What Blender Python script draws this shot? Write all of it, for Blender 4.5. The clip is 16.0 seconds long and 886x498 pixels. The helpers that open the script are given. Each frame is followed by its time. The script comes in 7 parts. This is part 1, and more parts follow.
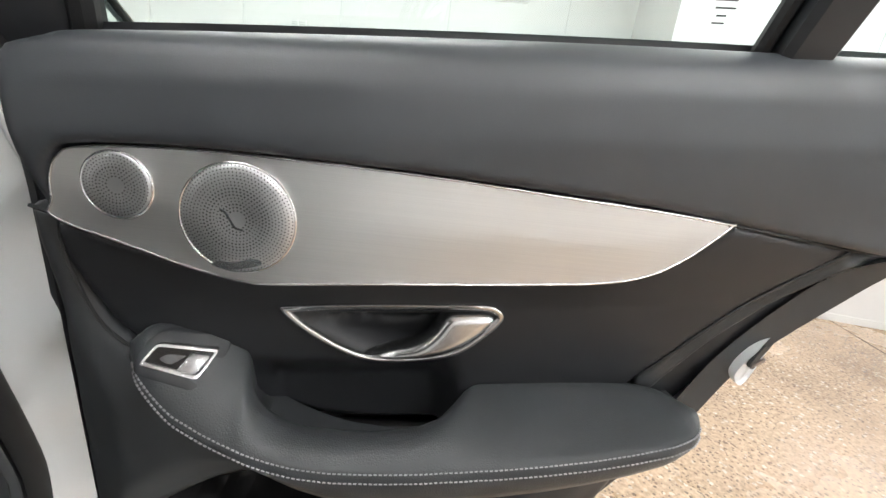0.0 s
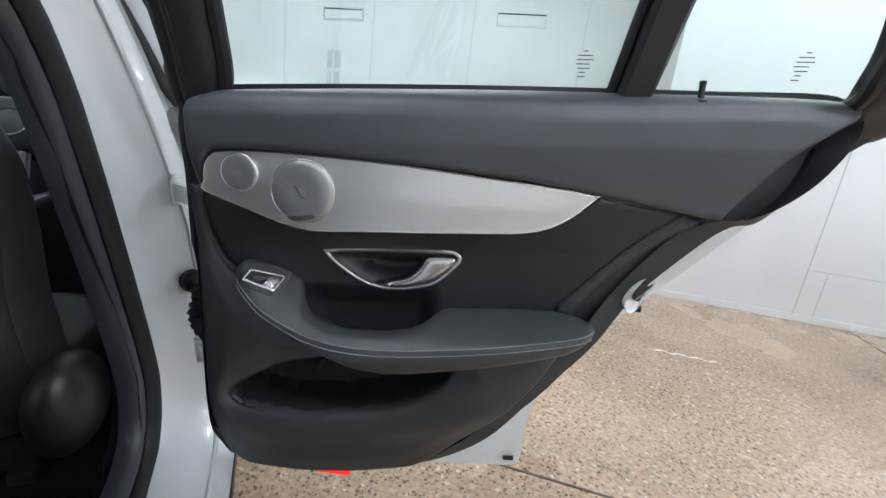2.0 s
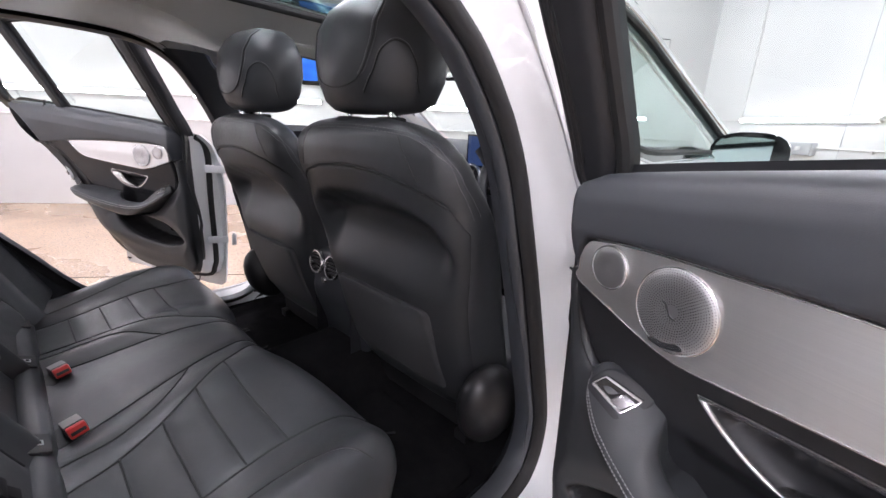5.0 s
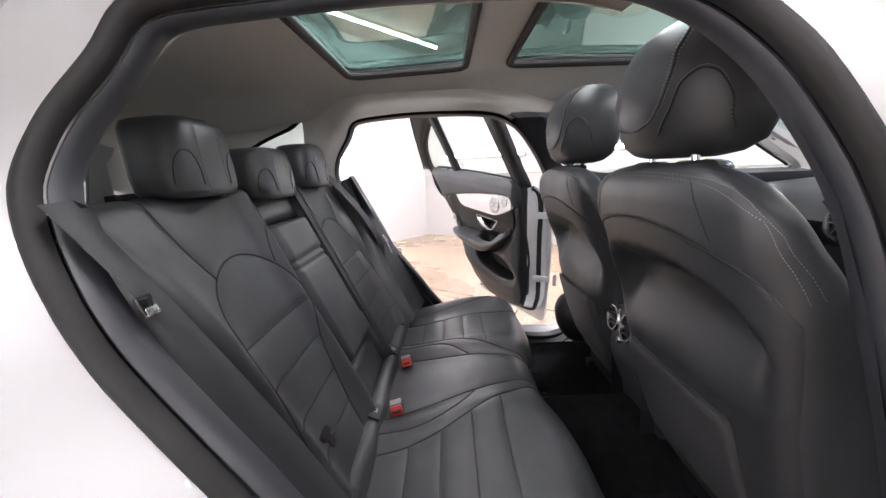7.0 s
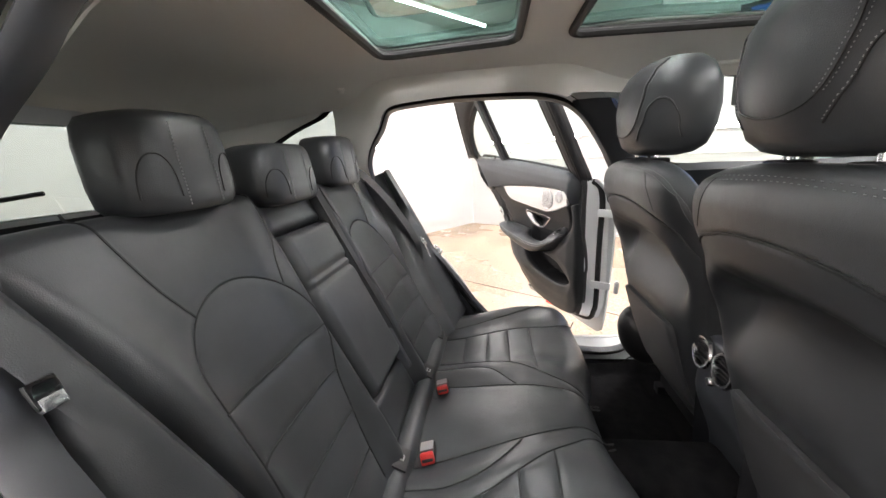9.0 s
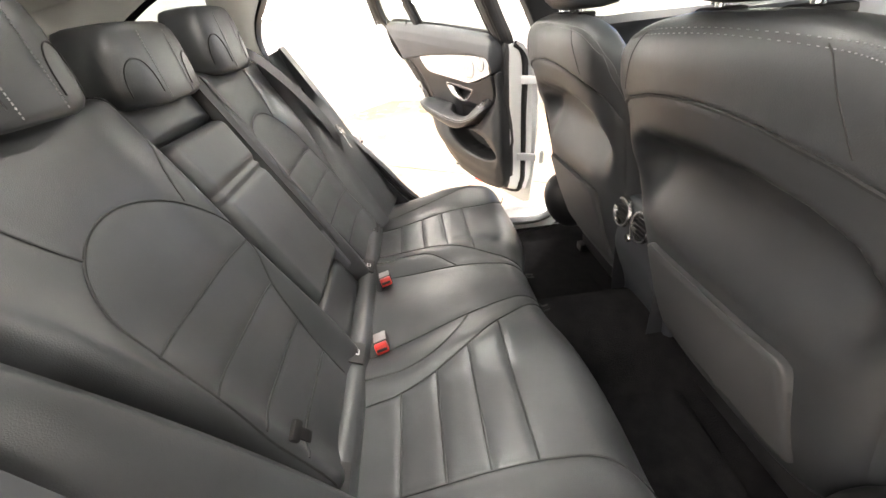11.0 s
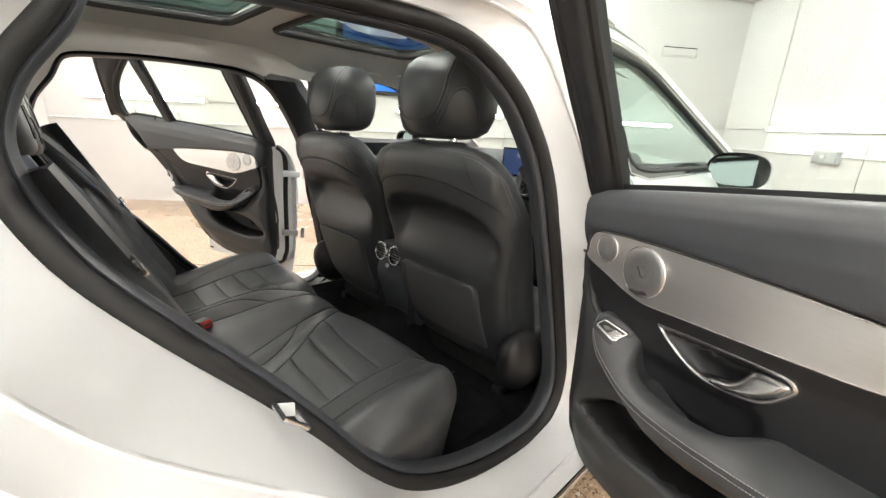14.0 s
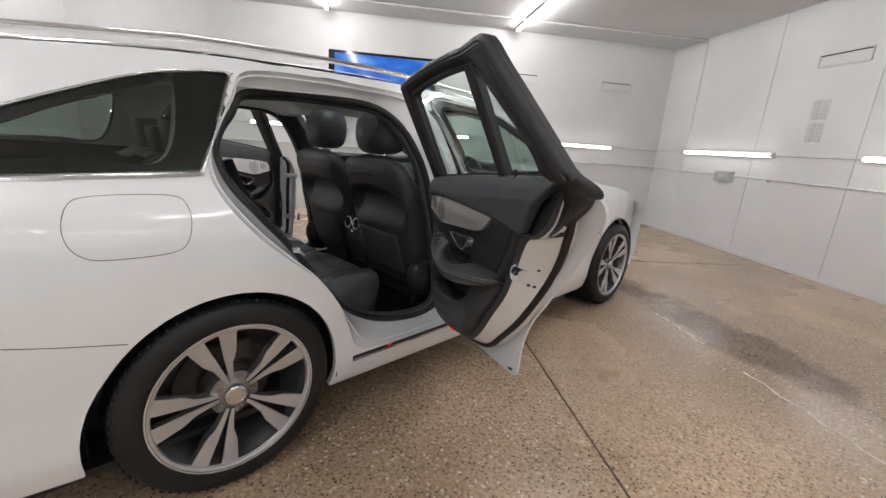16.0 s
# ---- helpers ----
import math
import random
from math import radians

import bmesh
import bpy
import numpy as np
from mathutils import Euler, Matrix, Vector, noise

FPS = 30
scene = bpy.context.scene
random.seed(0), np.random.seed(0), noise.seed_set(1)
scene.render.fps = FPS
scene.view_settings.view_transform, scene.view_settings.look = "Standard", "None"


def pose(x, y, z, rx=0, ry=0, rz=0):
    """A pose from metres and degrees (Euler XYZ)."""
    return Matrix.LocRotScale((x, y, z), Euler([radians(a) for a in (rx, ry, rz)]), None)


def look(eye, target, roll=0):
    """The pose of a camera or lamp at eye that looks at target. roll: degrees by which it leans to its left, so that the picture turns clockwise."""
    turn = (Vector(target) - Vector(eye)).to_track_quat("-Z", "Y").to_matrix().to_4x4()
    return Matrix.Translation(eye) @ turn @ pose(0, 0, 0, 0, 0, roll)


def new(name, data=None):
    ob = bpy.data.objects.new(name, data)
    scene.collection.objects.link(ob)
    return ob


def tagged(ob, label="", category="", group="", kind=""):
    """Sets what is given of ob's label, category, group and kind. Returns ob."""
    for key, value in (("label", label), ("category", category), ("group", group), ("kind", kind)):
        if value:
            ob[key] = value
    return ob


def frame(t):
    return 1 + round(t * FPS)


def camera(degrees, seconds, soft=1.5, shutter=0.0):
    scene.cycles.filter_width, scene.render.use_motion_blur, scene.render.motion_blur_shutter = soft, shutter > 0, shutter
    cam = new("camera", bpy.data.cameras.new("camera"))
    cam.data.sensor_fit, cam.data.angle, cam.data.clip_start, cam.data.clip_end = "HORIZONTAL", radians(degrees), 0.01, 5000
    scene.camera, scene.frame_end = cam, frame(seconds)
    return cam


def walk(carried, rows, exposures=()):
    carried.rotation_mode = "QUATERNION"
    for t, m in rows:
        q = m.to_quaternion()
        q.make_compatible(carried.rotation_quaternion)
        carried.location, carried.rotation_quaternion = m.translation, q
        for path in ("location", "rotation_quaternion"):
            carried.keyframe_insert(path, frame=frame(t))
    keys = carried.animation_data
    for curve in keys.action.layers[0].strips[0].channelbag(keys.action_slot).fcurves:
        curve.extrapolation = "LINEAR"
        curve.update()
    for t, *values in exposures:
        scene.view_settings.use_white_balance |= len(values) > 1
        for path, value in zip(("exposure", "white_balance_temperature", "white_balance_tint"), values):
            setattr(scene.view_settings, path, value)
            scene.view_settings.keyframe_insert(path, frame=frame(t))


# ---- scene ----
cam = camera(95.0, 16.0)
PATH = [
    (0, (0.976, 0.446, 1.011), (1.869, 2.14, 0.434), 7.6),
    (0.5, (0.973, 0.362, 1.029), (1.828, 2.078, 0.457), 7.1),
    (1, (0.956, 0.291, 1.017), (1.772, 2.028, 0.451), 6.9),
    (1.5, (0.94, 0.244, 1.008), (1.721, 2.006, 0.471), 6.8),
    (2, (0.939, 0.205, 1.012), (1.71, 1.977, 0.498), 6.9),
    (2.5, (0.929, 0.203, 1.01), (1.704, 1.979, 0.516), 7.2),
    (3, (0.927, 0.205, 1.009), (1.655, 2.004, 0.526), 7.3),
    (3.5, (0.925, 0.209, 1.011), (1.567, 2.042, 0.533), 7.4),
    (4, (0.955, 0.222, 1.022), (1.091, 2.16, 0.546), 6.9),
    (4.5, (1.017, 0.288, 1.06), (0.419, 2.113, 0.502), 4.7),
    (5, (1.055, 0.364, 1.085), (-0.247, 1.768, 0.508), 2.5),
    (5.2, (1.068, 0.392, 1.085), (-0.465, 1.545, 0.519), 1.1),
    (7.3, (1.062, 0.515, 1.101), (-0.903, 0.442, 0.737), -2.4),
    (7.5, (1.045, 0.516, 1.103), (-0.92, 0.423, 0.744), -2.5),
    (8, (0.982, 0.517, 1.113), (-0.983, 0.373, 0.766), -2.5),
    (8.2, (0.952, 0.521, 1.116), (-1.011, 0.347, 0.772), -2.5),
    (10.3, (0.82, 0.505, 1.138), (-1.028, 0.196, 0.438), -4.8),
    (10.5, (0.821, 0.508, 1.139), (-1.002, 0.278, 0.349), -5.5),
    (11, (0.819, 0.506, 1.13), (-0.913, 0.55, 0.13), -7.0),
    (11.5, (0.798, 0.506, 1.128), (-0.791, 0.896, -0.023), -6.9),
    (12, (0.791, 0.508, 1.12), (-0.651, 1.231, -0.062), -5.0),
    (12.5, (0.795, 0.505, 1.116), (-0.546, 1.501, 0.017), -2.4),
    (13, (0.834, 0.463, 1.117), (-0.485, 1.664, 0.212), -0.2),
    (13.5, (1.006, 0.31, 1.124), (-0.339, 1.617, 0.43), 1.9),
    (14, (1.203, 0.102, 1.137), (-0.177, 1.431, 0.562), 2.9),
    (14.5, (1.43, -0.1, 1.156), (0.028, 1.222, 0.621), 3.0),
    (15, (1.729, -0.257, 1.158), (0.31, 1.054, 0.641), 2.9),
    (15.5, (1.974, -0.404, 1.165), (0.571, 0.93, 0.662), 3.3),
    (16, (2.143, -0.368, 1.179), (0.775, 1.003, 0.679), 4.1),
]
EXPOSURES = [(0.0, 0.58, 6350, 8), (0.5, 0.42, 6350, 8), (1.0, 0.3, 6100, 8), (2.0, 0.08, 5650, 6), (3.5, 0.1, 5850, 14), (5.0, 0.65, 6100, 22), (7.5, 0.9, 6400, 18), (8.0, 0.95, 6450, 16), (10.3, 1.6, 6850, 13), (10.5, 1.7, 6900, 13), (11.0, 2.0, 7100, 13), (11.5, 2.2, 7300, 13), (12.1, 2.15, 7450, 13), (12.6, 1.9, 7650, 12), (13.0, 1.6, 7450, 11), (13.4, 1.35, 7150, 10), (14.0, 0.85, 6900, 10), (14.5, 0.12, 6750, 12), (15.0, -0.25, 6450, 13), (15.5, -0.48, 6400, 12), (16.0, -0.55, 6400, 12)]
walk(cam, [(t, look(eye, target, roll)) for t, eye, target, roll in PATH], EXPOSURES)
# ------------------------------------------------------------------ light
world = bpy.data.worlds.new("world")
scene.world = world
world.use_nodes = True
world.node_tree.nodes["Background"].inputs[0].default_value = (0.75, 0.8, 0.85, 1)
world.node_tree.nodes["Background"].inputs[1].default_value = 0.02

# ------------------------------------------------------------------ materials


def mat(name, color, rough=0.5, metal=0.0, coat=0.0, coat_rough=0.05, spec=0.5):
    m = bpy.data.materials.new(name)
    m.use_nodes = True
    b = m.node_tree.nodes["Principled BSDF"]
    b.inputs["Base Color"].default_value = (*color, 1)
    b.inputs["Roughness"].default_value = rough
    b.inputs["Metallic"].default_value = metal
    b.inputs["Coat Weight"].default_value = coat
    b.inputs["Coat Roughness"].default_value = coat_rough
    b.inputs["Specular IOR Level"].default_value = spec
    return m


def node(m, kind, **values):
    n = m.node_tree.nodes.new(kind)
    for key, value in values.items():
        n.inputs[key].default_value = value
    return n


def wire(m, a, out, b, inp):
    m.node_tree.links.new(a.outputs[out], b.inputs[inp])


def coords(m, scale=(1, 1, 1), turn=(0, 0, 0)):
    tc = m.node_tree.nodes.new("ShaderNodeTexCoord")
    mp = m.node_tree.nodes.new("ShaderNodeMapping")
    mp.inputs["Scale"].default_value = scale
    mp.inputs["Rotation"].default_value = turn
    wire(m, tc, "Object", mp, "Vector")
    return mp


def ramp(m, stops):
    r = m.node_tree.nodes.new("ShaderNodeValToRGB")
    e = r.color_ramp.elements
    while len(e) < len(stops):
        e.new(0.5)
    for i, (p, c) in enumerate(stops):
        e[i].position = p
        e[i].color = (*c, 1) if len(c) == 3 else c
    return r


def bsdf(m):
    return m.node_tree.nodes["Principled BSDF"]


def add_bump(m, source, out, strength, distance):
    bp = node(m, "ShaderNodeBump", Strength=strength, Distance=distance)
    wire(m, source, out, bp, "Height")
    wire(m, bp, "Normal", bsdf(m), "Normal")
    return bp


def mottle(m, c0, c1, scale, detail=4.0):
    """Base colour that drifts between two tones."""
    n = node(m, "ShaderNodeTexNoise", Scale=scale, Detail=detail)
    wire(m, coords(m), "Vector", n, "Vector")
    r = ramp(m, [(0.3, c0), (0.7, c1)])
    wire(m, n, "Fac", r, "Fac")
    wire(m, r, "Color", bsdf(m), "Base Color")
    return n


def leather(name, c, rough):
    m = mat(name, c, rough)
    mottle(m, tuple(x * 0.82 for x in c), tuple(x * 1.2 for x in c), 9)
    v = m.node_tree.nodes.new("ShaderNodeTexVoronoi")
    v.feature = "DISTANCE_TO_EDGE"
    v.inputs["Scale"].default_value = 420
    wire(m, coords(m), "Vector", v, "Vector")
    b1 = add_bump(m, v, "Distance", 0.22, 0.0012)
    n2 = node(m, "ShaderNodeTexNoise", Scale=24, Detail=3)
    wire(m, coords(m), "Vector", n2, "Vector")
    b2 = node(m, "ShaderNodeBump", Strength=0.07, Distance=0.010)
    wire(m, n2, "Fac", b2, "Height")
    wire(m, b2, "Normal", b1, "Normal")
    n3 = node(m, "ShaderNodeTexNoise", Scale=6, Detail=3)
    wire(m, coords(m), "Vector", n3, "Vector")
    r = ramp(m, [(0.3, (rough - 0.06,) * 3), (0.7, (rough + 0.08,) * 3)])
    wire(m, n3, "Fac", r, "Fac")
    wire(m, r, "Color", bsdf(m), "Roughness")
    return m


def plastic(name, c, rough, grain=0.15):
    m = mat(name, c, rough)
    mottle(m, tuple(x * 0.88 for x in c), tuple(x * 1.12 for x in c), 5)
    n = node(m, "ShaderNodeTexNoise", Scale=900, Detail=2)
    wire(m, coords(m), "Vector", n, "Vector")
    add_bump(m, n, "Fac", grain, 0.0006)
    return m


LEATHER = leather("black_leather", (0.0450, 0.0482, 0.0518), 0.34)
SOFT = plastic("charcoal_soft_trim", (0.036, 0.040, 0.0475), 0.48)
bsdf(SOFT).inputs["Specular IOR Level"].default_value = 0.75
DARKTRIM = plastic("black_trim", (0.0185, 0.0195, 0.0225), 0.5)
SHELL = plastic("seat_back_shell", (0.0335, 0.0358, 0.0390), 0.44)
POCKETMAT = plastic("pocket_panel", (0.050, 0.051, 0.054), 0.62, 0.25)
HINGE = plastic("recliner_plastic", (0.014, 0.014, 0.0155), 0.38, 0.2)
GRAIN = plastic("black_grained_plastic", (0.011, 0.011, 0.012), 0.55, 0.3)
GLOSSBLACK = mat("gloss_black", (0.006, 0.006, 0.007), 0.12, 0, 0.5)
RUBBER = plastic("black_rubber", (0.012, 0.012, 0.0125), 0.62, 0.2)
PAINT = mat("white_car_paint", (0.78, 0.80, 0.81), 0.30, 0, 1.0, 0.015)
mottle(PAINT, (0.765, 0.785, 0.795), (0.79, 0.81, 0.82), 2.2)
bsdf(PAINT).inputs["Coat IOR"].default_value = 1.65
CHROME = mat("chrome", (0.82, 0.82, 0.83), 0.09, 1.0)
# wing mirror colour is darkened in place of the dim view it reflects
MIRROR = mat("darkened_mirror", (0.42, 0.50, 0.50), 0.03, 1.0)
SATIN = mat("satin_chrome", (0.72, 0.72, 0.73), 0.24, 1.0)
HEADLINER = mat("headliner_fabric", (0.80, 0.785, 0.75), 0.9)
_n = node(HEADLINER, "ShaderNodeTexNoise", Scale=700, Detail=2)
wire(HEADLINER, coords(HEADLINER), "Vector", _n, "Vector")
add_bump(HEADLINER, _n, "Fac", 0.3, 0.0008)
CARPET = mat("black_carpet", (0.0065, 0.0065, 0.0075), 0.95, 0, 0, 0.05, 0.03)
_n = node(CARPET, "ShaderNodeTexNoise", Scale=380, Detail=4)
wire(CARPET, coords(CARPET), "Vector", _n, "Vector")
add_bump(CARPET, _n, "Fac", 0.8, 0.003)
mottle(CARPET, (0.006, 0.006, 0.007), (0.014, 0.0135, 0.014), 30)
RED = mat("red_plastic", (0.55, 0.03, 0.025), 0.35)
REDLENS = mat("red_courtesy_lens", (0.6, 0.01, 0.01), 0.2)
bsdf(REDLENS).inputs["Emission Color"].default_value = (1, 0.02, 0.02, 1)
bsdf(REDLENS).inputs["Emission Strength"].default_value = 1.1
THREAD = mat("grey_thread", (0.30, 0.30, 0.31), 0.7)
TAG = mat("pale_print", (0.55, 0.55, 0.55), 0.6)
INK = mat("dark_print", (0.014, 0.016, 0.017), 0.6)
STALK = mat("grey_label_plastic", (0.28, 0.28, 0.28), 0.5)

ALU = mat("brushed_aluminium", (0.72, 0.71, 0.70), 0.42, 1.0)
_n = node(ALU, "ShaderNodeTexNoise", Scale=1.0, Detail=5)
wire(ALU, coords(ALU, (6, 6, 1600)), "Vector", _n, "Vector")
_r = ramp(ALU, [(0.25, (0.68, 0.675, 0.67)), (0.75, (0.75, 0.745, 0.735))])
wire(ALU, _n, "Fac", _r, "Fac")
wire(ALU, _r, "Color", bsdf(ALU), "Base Color")
add_bump(ALU, _n, "Fac", 0.08, 0.0004)

GRILLE = mat("perforated_aluminium", (0.60, 0.60, 0.605), 0.42, 1.0)
mottle(GRILLE, (0.57, 0.57, 0.575), (0.63, 0.63, 0.635), 40)
RIMFACE = mat("machined_alloy", (0.66, 0.69, 0.74), 0.33, 1.0)
_n = node(RIMFACE, "ShaderNodeTexNoise", Scale=1.0, Detail=3)
wire(RIMFACE, coords(RIMFACE, (40, 900, 900)), "Vector", _n, "Vector")
add_bump(RIMFACE, _n, "Fac", 0.06, 0.0004)
RIMDARK = mat("grey_alloy", (0.30, 0.31, 0.325), 0.24, 0.75)
mottle(RIMDARK, (0.22, 0.218, 0.22), (0.36, 0.36, 0.37), 14)
DISC = mat("rusty_brake_iron", (0.060, 0.050, 0.044), 0.55, 0.4)
mottle(DISC, (0.040, 0.034, 0.031), (0.085, 0.068, 0.058), 14)
STEEL = mat("worn_brake_steel", (0.32, 0.29, 0.27), 0.45, 0.9)
mottle(STEEL, (0.20, 0.15, 0.12), (0.42, 0.40, 0.39), 16)


def glass(name, tint, gloss):
    """A thin pane: tinted see-through with a Fresnel sheen."""
    m = bpy.data.materials.new(name)
    m.use_nodes = True
    nt = m.node_tree
    nt.nodes.remove(nt.nodes["Principled BSDF"])
    tr = nt.nodes.new("ShaderNodeBsdfTransparent")
    tr.inputs[0].default_value = (*tint, 1)
    gl = nt.nodes.new("ShaderNodeBsdfGlossy")
    gl.inputs["Color"].default_value = (0.95, 1.0, 0.98, 1)
    gl.inputs["Roughness"].default_value = 0.01
    lw = nt.nodes.new("ShaderNodeLayerWeight")
    lw.inputs["Blend"].default_value = 0.5
    pw = node(m, "ShaderNodeMath")
    pw.operation = "POWER"
    pw.inputs[1].default_value = 4.6
    wire(m, lw, "Facing", pw, 0)
    fr = node(m, "ShaderNodeMath")
    fr.operation = "MULTIPLY_ADD"
    fr.inputs[1].default_value = 0.92 - gloss
    fr.inputs[2].default_value = gloss
    wire(m, pw, 0, fr, 0)
    mx = nt.nodes.new("ShaderNodeMixShader")
    wire(m, fr, 0, mx, 0)
    wire(m, tr, 0, mx, 1)
    wire(m, gl, 0, mx, 2)
    wire(m, mx, 0, nt.nodes["Material Output"], 0)
    return m


GLASS = glass("side_glass", (0.80, 0.90, 0.865), 0.05)
PRIVACY = glass("privacy_glass", (0.42, 0.48, 0.46), 0.06)
SUNGLASS = glass("sunroof_glass", (0.065, 0.125, 0.108), 0.04)

# the floor: ground and sealed concrete with its stones showing
FLOORMAT = mat("ground_concrete", (0.3, 0.22, 0.15), 0.32)
_c = coords(FLOORMAT)
_big = node(FLOORMAT, "ShaderNodeTexNoise", Scale=0.55, Detail=5)
wire(FLOORMAT, _c, "Vector", _big, "Vector")
_bigr = ramp(FLOORMAT, [(0.36, (0.34, 0.245, 0.165)), (0.5, (0.46, 0.34, 0.235)), (0.66, (0.58, 0.435, 0.305))])
wire(FLOORMAT, _big, "Fac", _bigr, "Fac")
_mid = node(FLOORMAT, "ShaderNodeTexNoise", Scale=60, Detail=5)
wire(FLOORMAT, _c, "Vector", _mid, "Vector")
_midr = ramp(FLOORMAT, [(0.3, (0.62, 0.6, 0.58)), (0.7, (1.2, 1.2, 1.2))])
wire(FLOORMAT, _mid, "Fac", _midr, "Fac")
_mul = FLOORMAT.node_tree.nodes.new("ShaderNodeMixRGB")
_mul.blend_type = "MULTIPLY"
_mul.inputs[0].default_value = 1.0
wire(FLOORMAT, _bigr, "Color", _mul, 1)
wire(FLOORMAT, _midr, "Color", _mul, 2)
_prev = _mul
for _s, _lim, _cols in ((62, 0.36, ((0.035, 0.028, 0.024), (0.15, 0.09, 0.06))), (40, 0.30, ((0.48, 0.42, 0.34), (0.68, 0.62, 0.53))), (95, 0.40, ((0.07, 0.05, 0.04), (0.52, 0.40, 0.28)))):
    _warp = node(FLOORMAT, "ShaderNodeTexNoise", Scale=_s * 1.5, Detail=2)
    wire(FLOORMAT, _c, "Vector", _warp, "Vector")
    _off = FLOORMAT.node_tree.nodes.new("ShaderNodeVectorMath")
    _off.operation = "MULTIPLY_ADD"
    wire(FLOORMAT, _warp, "Color", _off, 0)
    _off.inputs[1].default_value = (0.7 / _s, 0.7 / _s, 0.0)
    wire(FLOORMAT, _c, "Vector", _off, 2)
    _v = node(FLOORMAT, "ShaderNodeTexVoronoi", Scale=_s, Randomness=1.0)
    wire(FLOORMAT, _off, 0, _v, "Vector")
    _edge = ramp(FLOORMAT, [(_lim - 0.05, (1, 1, 1)), (_lim, (0, 0, 0))])
    wire(FLOORMAT, _v, "Distance", _edge, "Fac")
    _sep = FLOORMAT.node_tree.nodes.new("ShaderNodeSeparateColor")
    wire(FLOORMAT, _v, "Color", _sep, 0)
    _pick = FLOORMAT.node_tree.nodes.new("ShaderNodeMath")
    _pick.operation = "GREATER_THAN"
    _pick.inputs[1].default_value = 0.52
    wire(FLOORMAT, _sep, 0, _pick, 0)
    _fac = FLOORMAT.node_tree.nodes.new("ShaderNodeMath")
    _fac.operation = "MULTIPLY"
    wire(FLOORMAT, _edge, "Color", _fac, 0)
    wire(FLOORMAT, _pick, 0, _fac, 1)
    _f2 = FLOORMAT.node_tree.nodes.new("ShaderNodeMath")
    _f2.operation = "MULTIPLY"
    wire(FLOORMAT, _fac, 0, _f2, 0)
    _f2.inputs[1].default_value = 0.8
    _col = ramp(FLOORMAT, [(0.0, _cols[0]), (1.0, _cols[1])])
    wire(FLOORMAT, _sep, 1, _col, "Fac")
    _mix = FLOORMAT.node_tree.nodes.new("ShaderNodeMixRGB")
    wire(FLOORMAT, _f2, 0, _mix, 0)
    wire(FLOORMAT, _prev, "Color", _mix, 1)
    wire(FLOORMAT, _col, "Color", _mix, 2)
    _prev = _mix
_st = node(FLOORMAT, "ShaderNodeTexNoise", Scale=0.8, Detail=6, Roughness=0.65)
wire(FLOORMAT, coords(FLOORMAT, (1, 1, 1), (0, 0, 0.9)), "Vector", _st, "Vector")
_str = ramp(FLOORMAT, [(0.52, (1, 1, 1)), (0.70, (0.68, 0.65, 0.63))])
wire(FLOORMAT, _st, "Fac", _str, "Fac")
_mul2 = FLOORMAT.node_tree.nodes.new("ShaderNodeMixRGB")
_mul2.blend_type = "MULTIPLY"
_mul2.inputs[0].default_value = 1.0
wire(FLOORMAT, _prev, "Color", _mul2, 1)
wire(FLOORMAT, _str, "Color", _mul2, 2)
# a dark damp-looking band lies across the concrete beside the car
_wob = node(FLOORMAT, "ShaderNodeTexNoise", Scale=2.2, Detail=6, Roughness=0.6)
wire(FLOORMAT, _c, "Vector", _wob, "Vector")
_sepw = FLOORMAT.node_tree.nodes.new("ShaderNodeSeparateXYZ")
wire(FLOORMAT, _c, "Vector", _sepw, 0)


def calc(op, a, b):
    n = FLOORMAT.node_tree.nodes.new("ShaderNodeMath")
    n.operation = op
    for k, q in enumerate((a, b)):
        if isinstance(q, (int, float)):
            n.inputs[k].default_value = q
        else:
            FLOORMAT.node_tree.links.new(q, n.inputs[k])
    return n.outputs[0]


_across = calc("ADD", calc("MULTIPLY", calc("SUBTRACT", _sepw.outputs[0], 1.7), 0.535), calc("MULTIPLY", calc("SUBTRACT", _sepw.outputs[1], 2.98), 0.845))
_along = calc("SUBTRACT", calc("MULTIPLY", calc("SUBTRACT", _sepw.outputs[0], 1.7), 0.845), calc("MULTIPLY", calc("SUBTRACT", _sepw.outputs[1], 2.98), 0.535))
_shape = calc("ADD", calc("POWER", calc("ABSOLUTE", calc("DIVIDE", _across, 0.30), 0.0), 2.0), calc("POWER", calc("ABSOLUTE", calc("DIVIDE", _along, 1.25), 0.0), 2.0))
_band = calc("ADD", _shape, calc("MULTIPLY", calc("SUBTRACT", _wob.outputs["Fac"], 0.5), 3.2))
_bandr = ramp(FLOORMAT, [(0.35, (0.46, 0.42, 0.40)), (1.0, (1, 1, 1))])
FLOORMAT.node_tree.links.new(_band, _bandr.inputs["Fac"])
_mul3 = FLOORMAT.node_tree.nodes.new("ShaderNodeMixRGB")
_mul3.blend_type = "MULTIPLY"
_mul3.inputs[0].default_value = 1.0
wire(FLOORMAT, _mul2, "Color", _mul3, 1)
wire(FLOORMAT, _bandr, "Color", _mul3, 2)
wire(FLOORMAT, _mul3, "Color", bsdf(FLOORMAT), "Base Color")
_rr = ramp(FLOORMAT, [(0.3, (0.17,) * 3), (0.7, (0.36,) * 3)])
wire(FLOORMAT, _big, "Fac", _rr, "Fac")
wire(FLOORMAT, _rr, "Color", bsdf(FLOORMAT), "Roughness")
add_bump(FLOORMAT, _mid, "Fac", 0.12, 0.002)

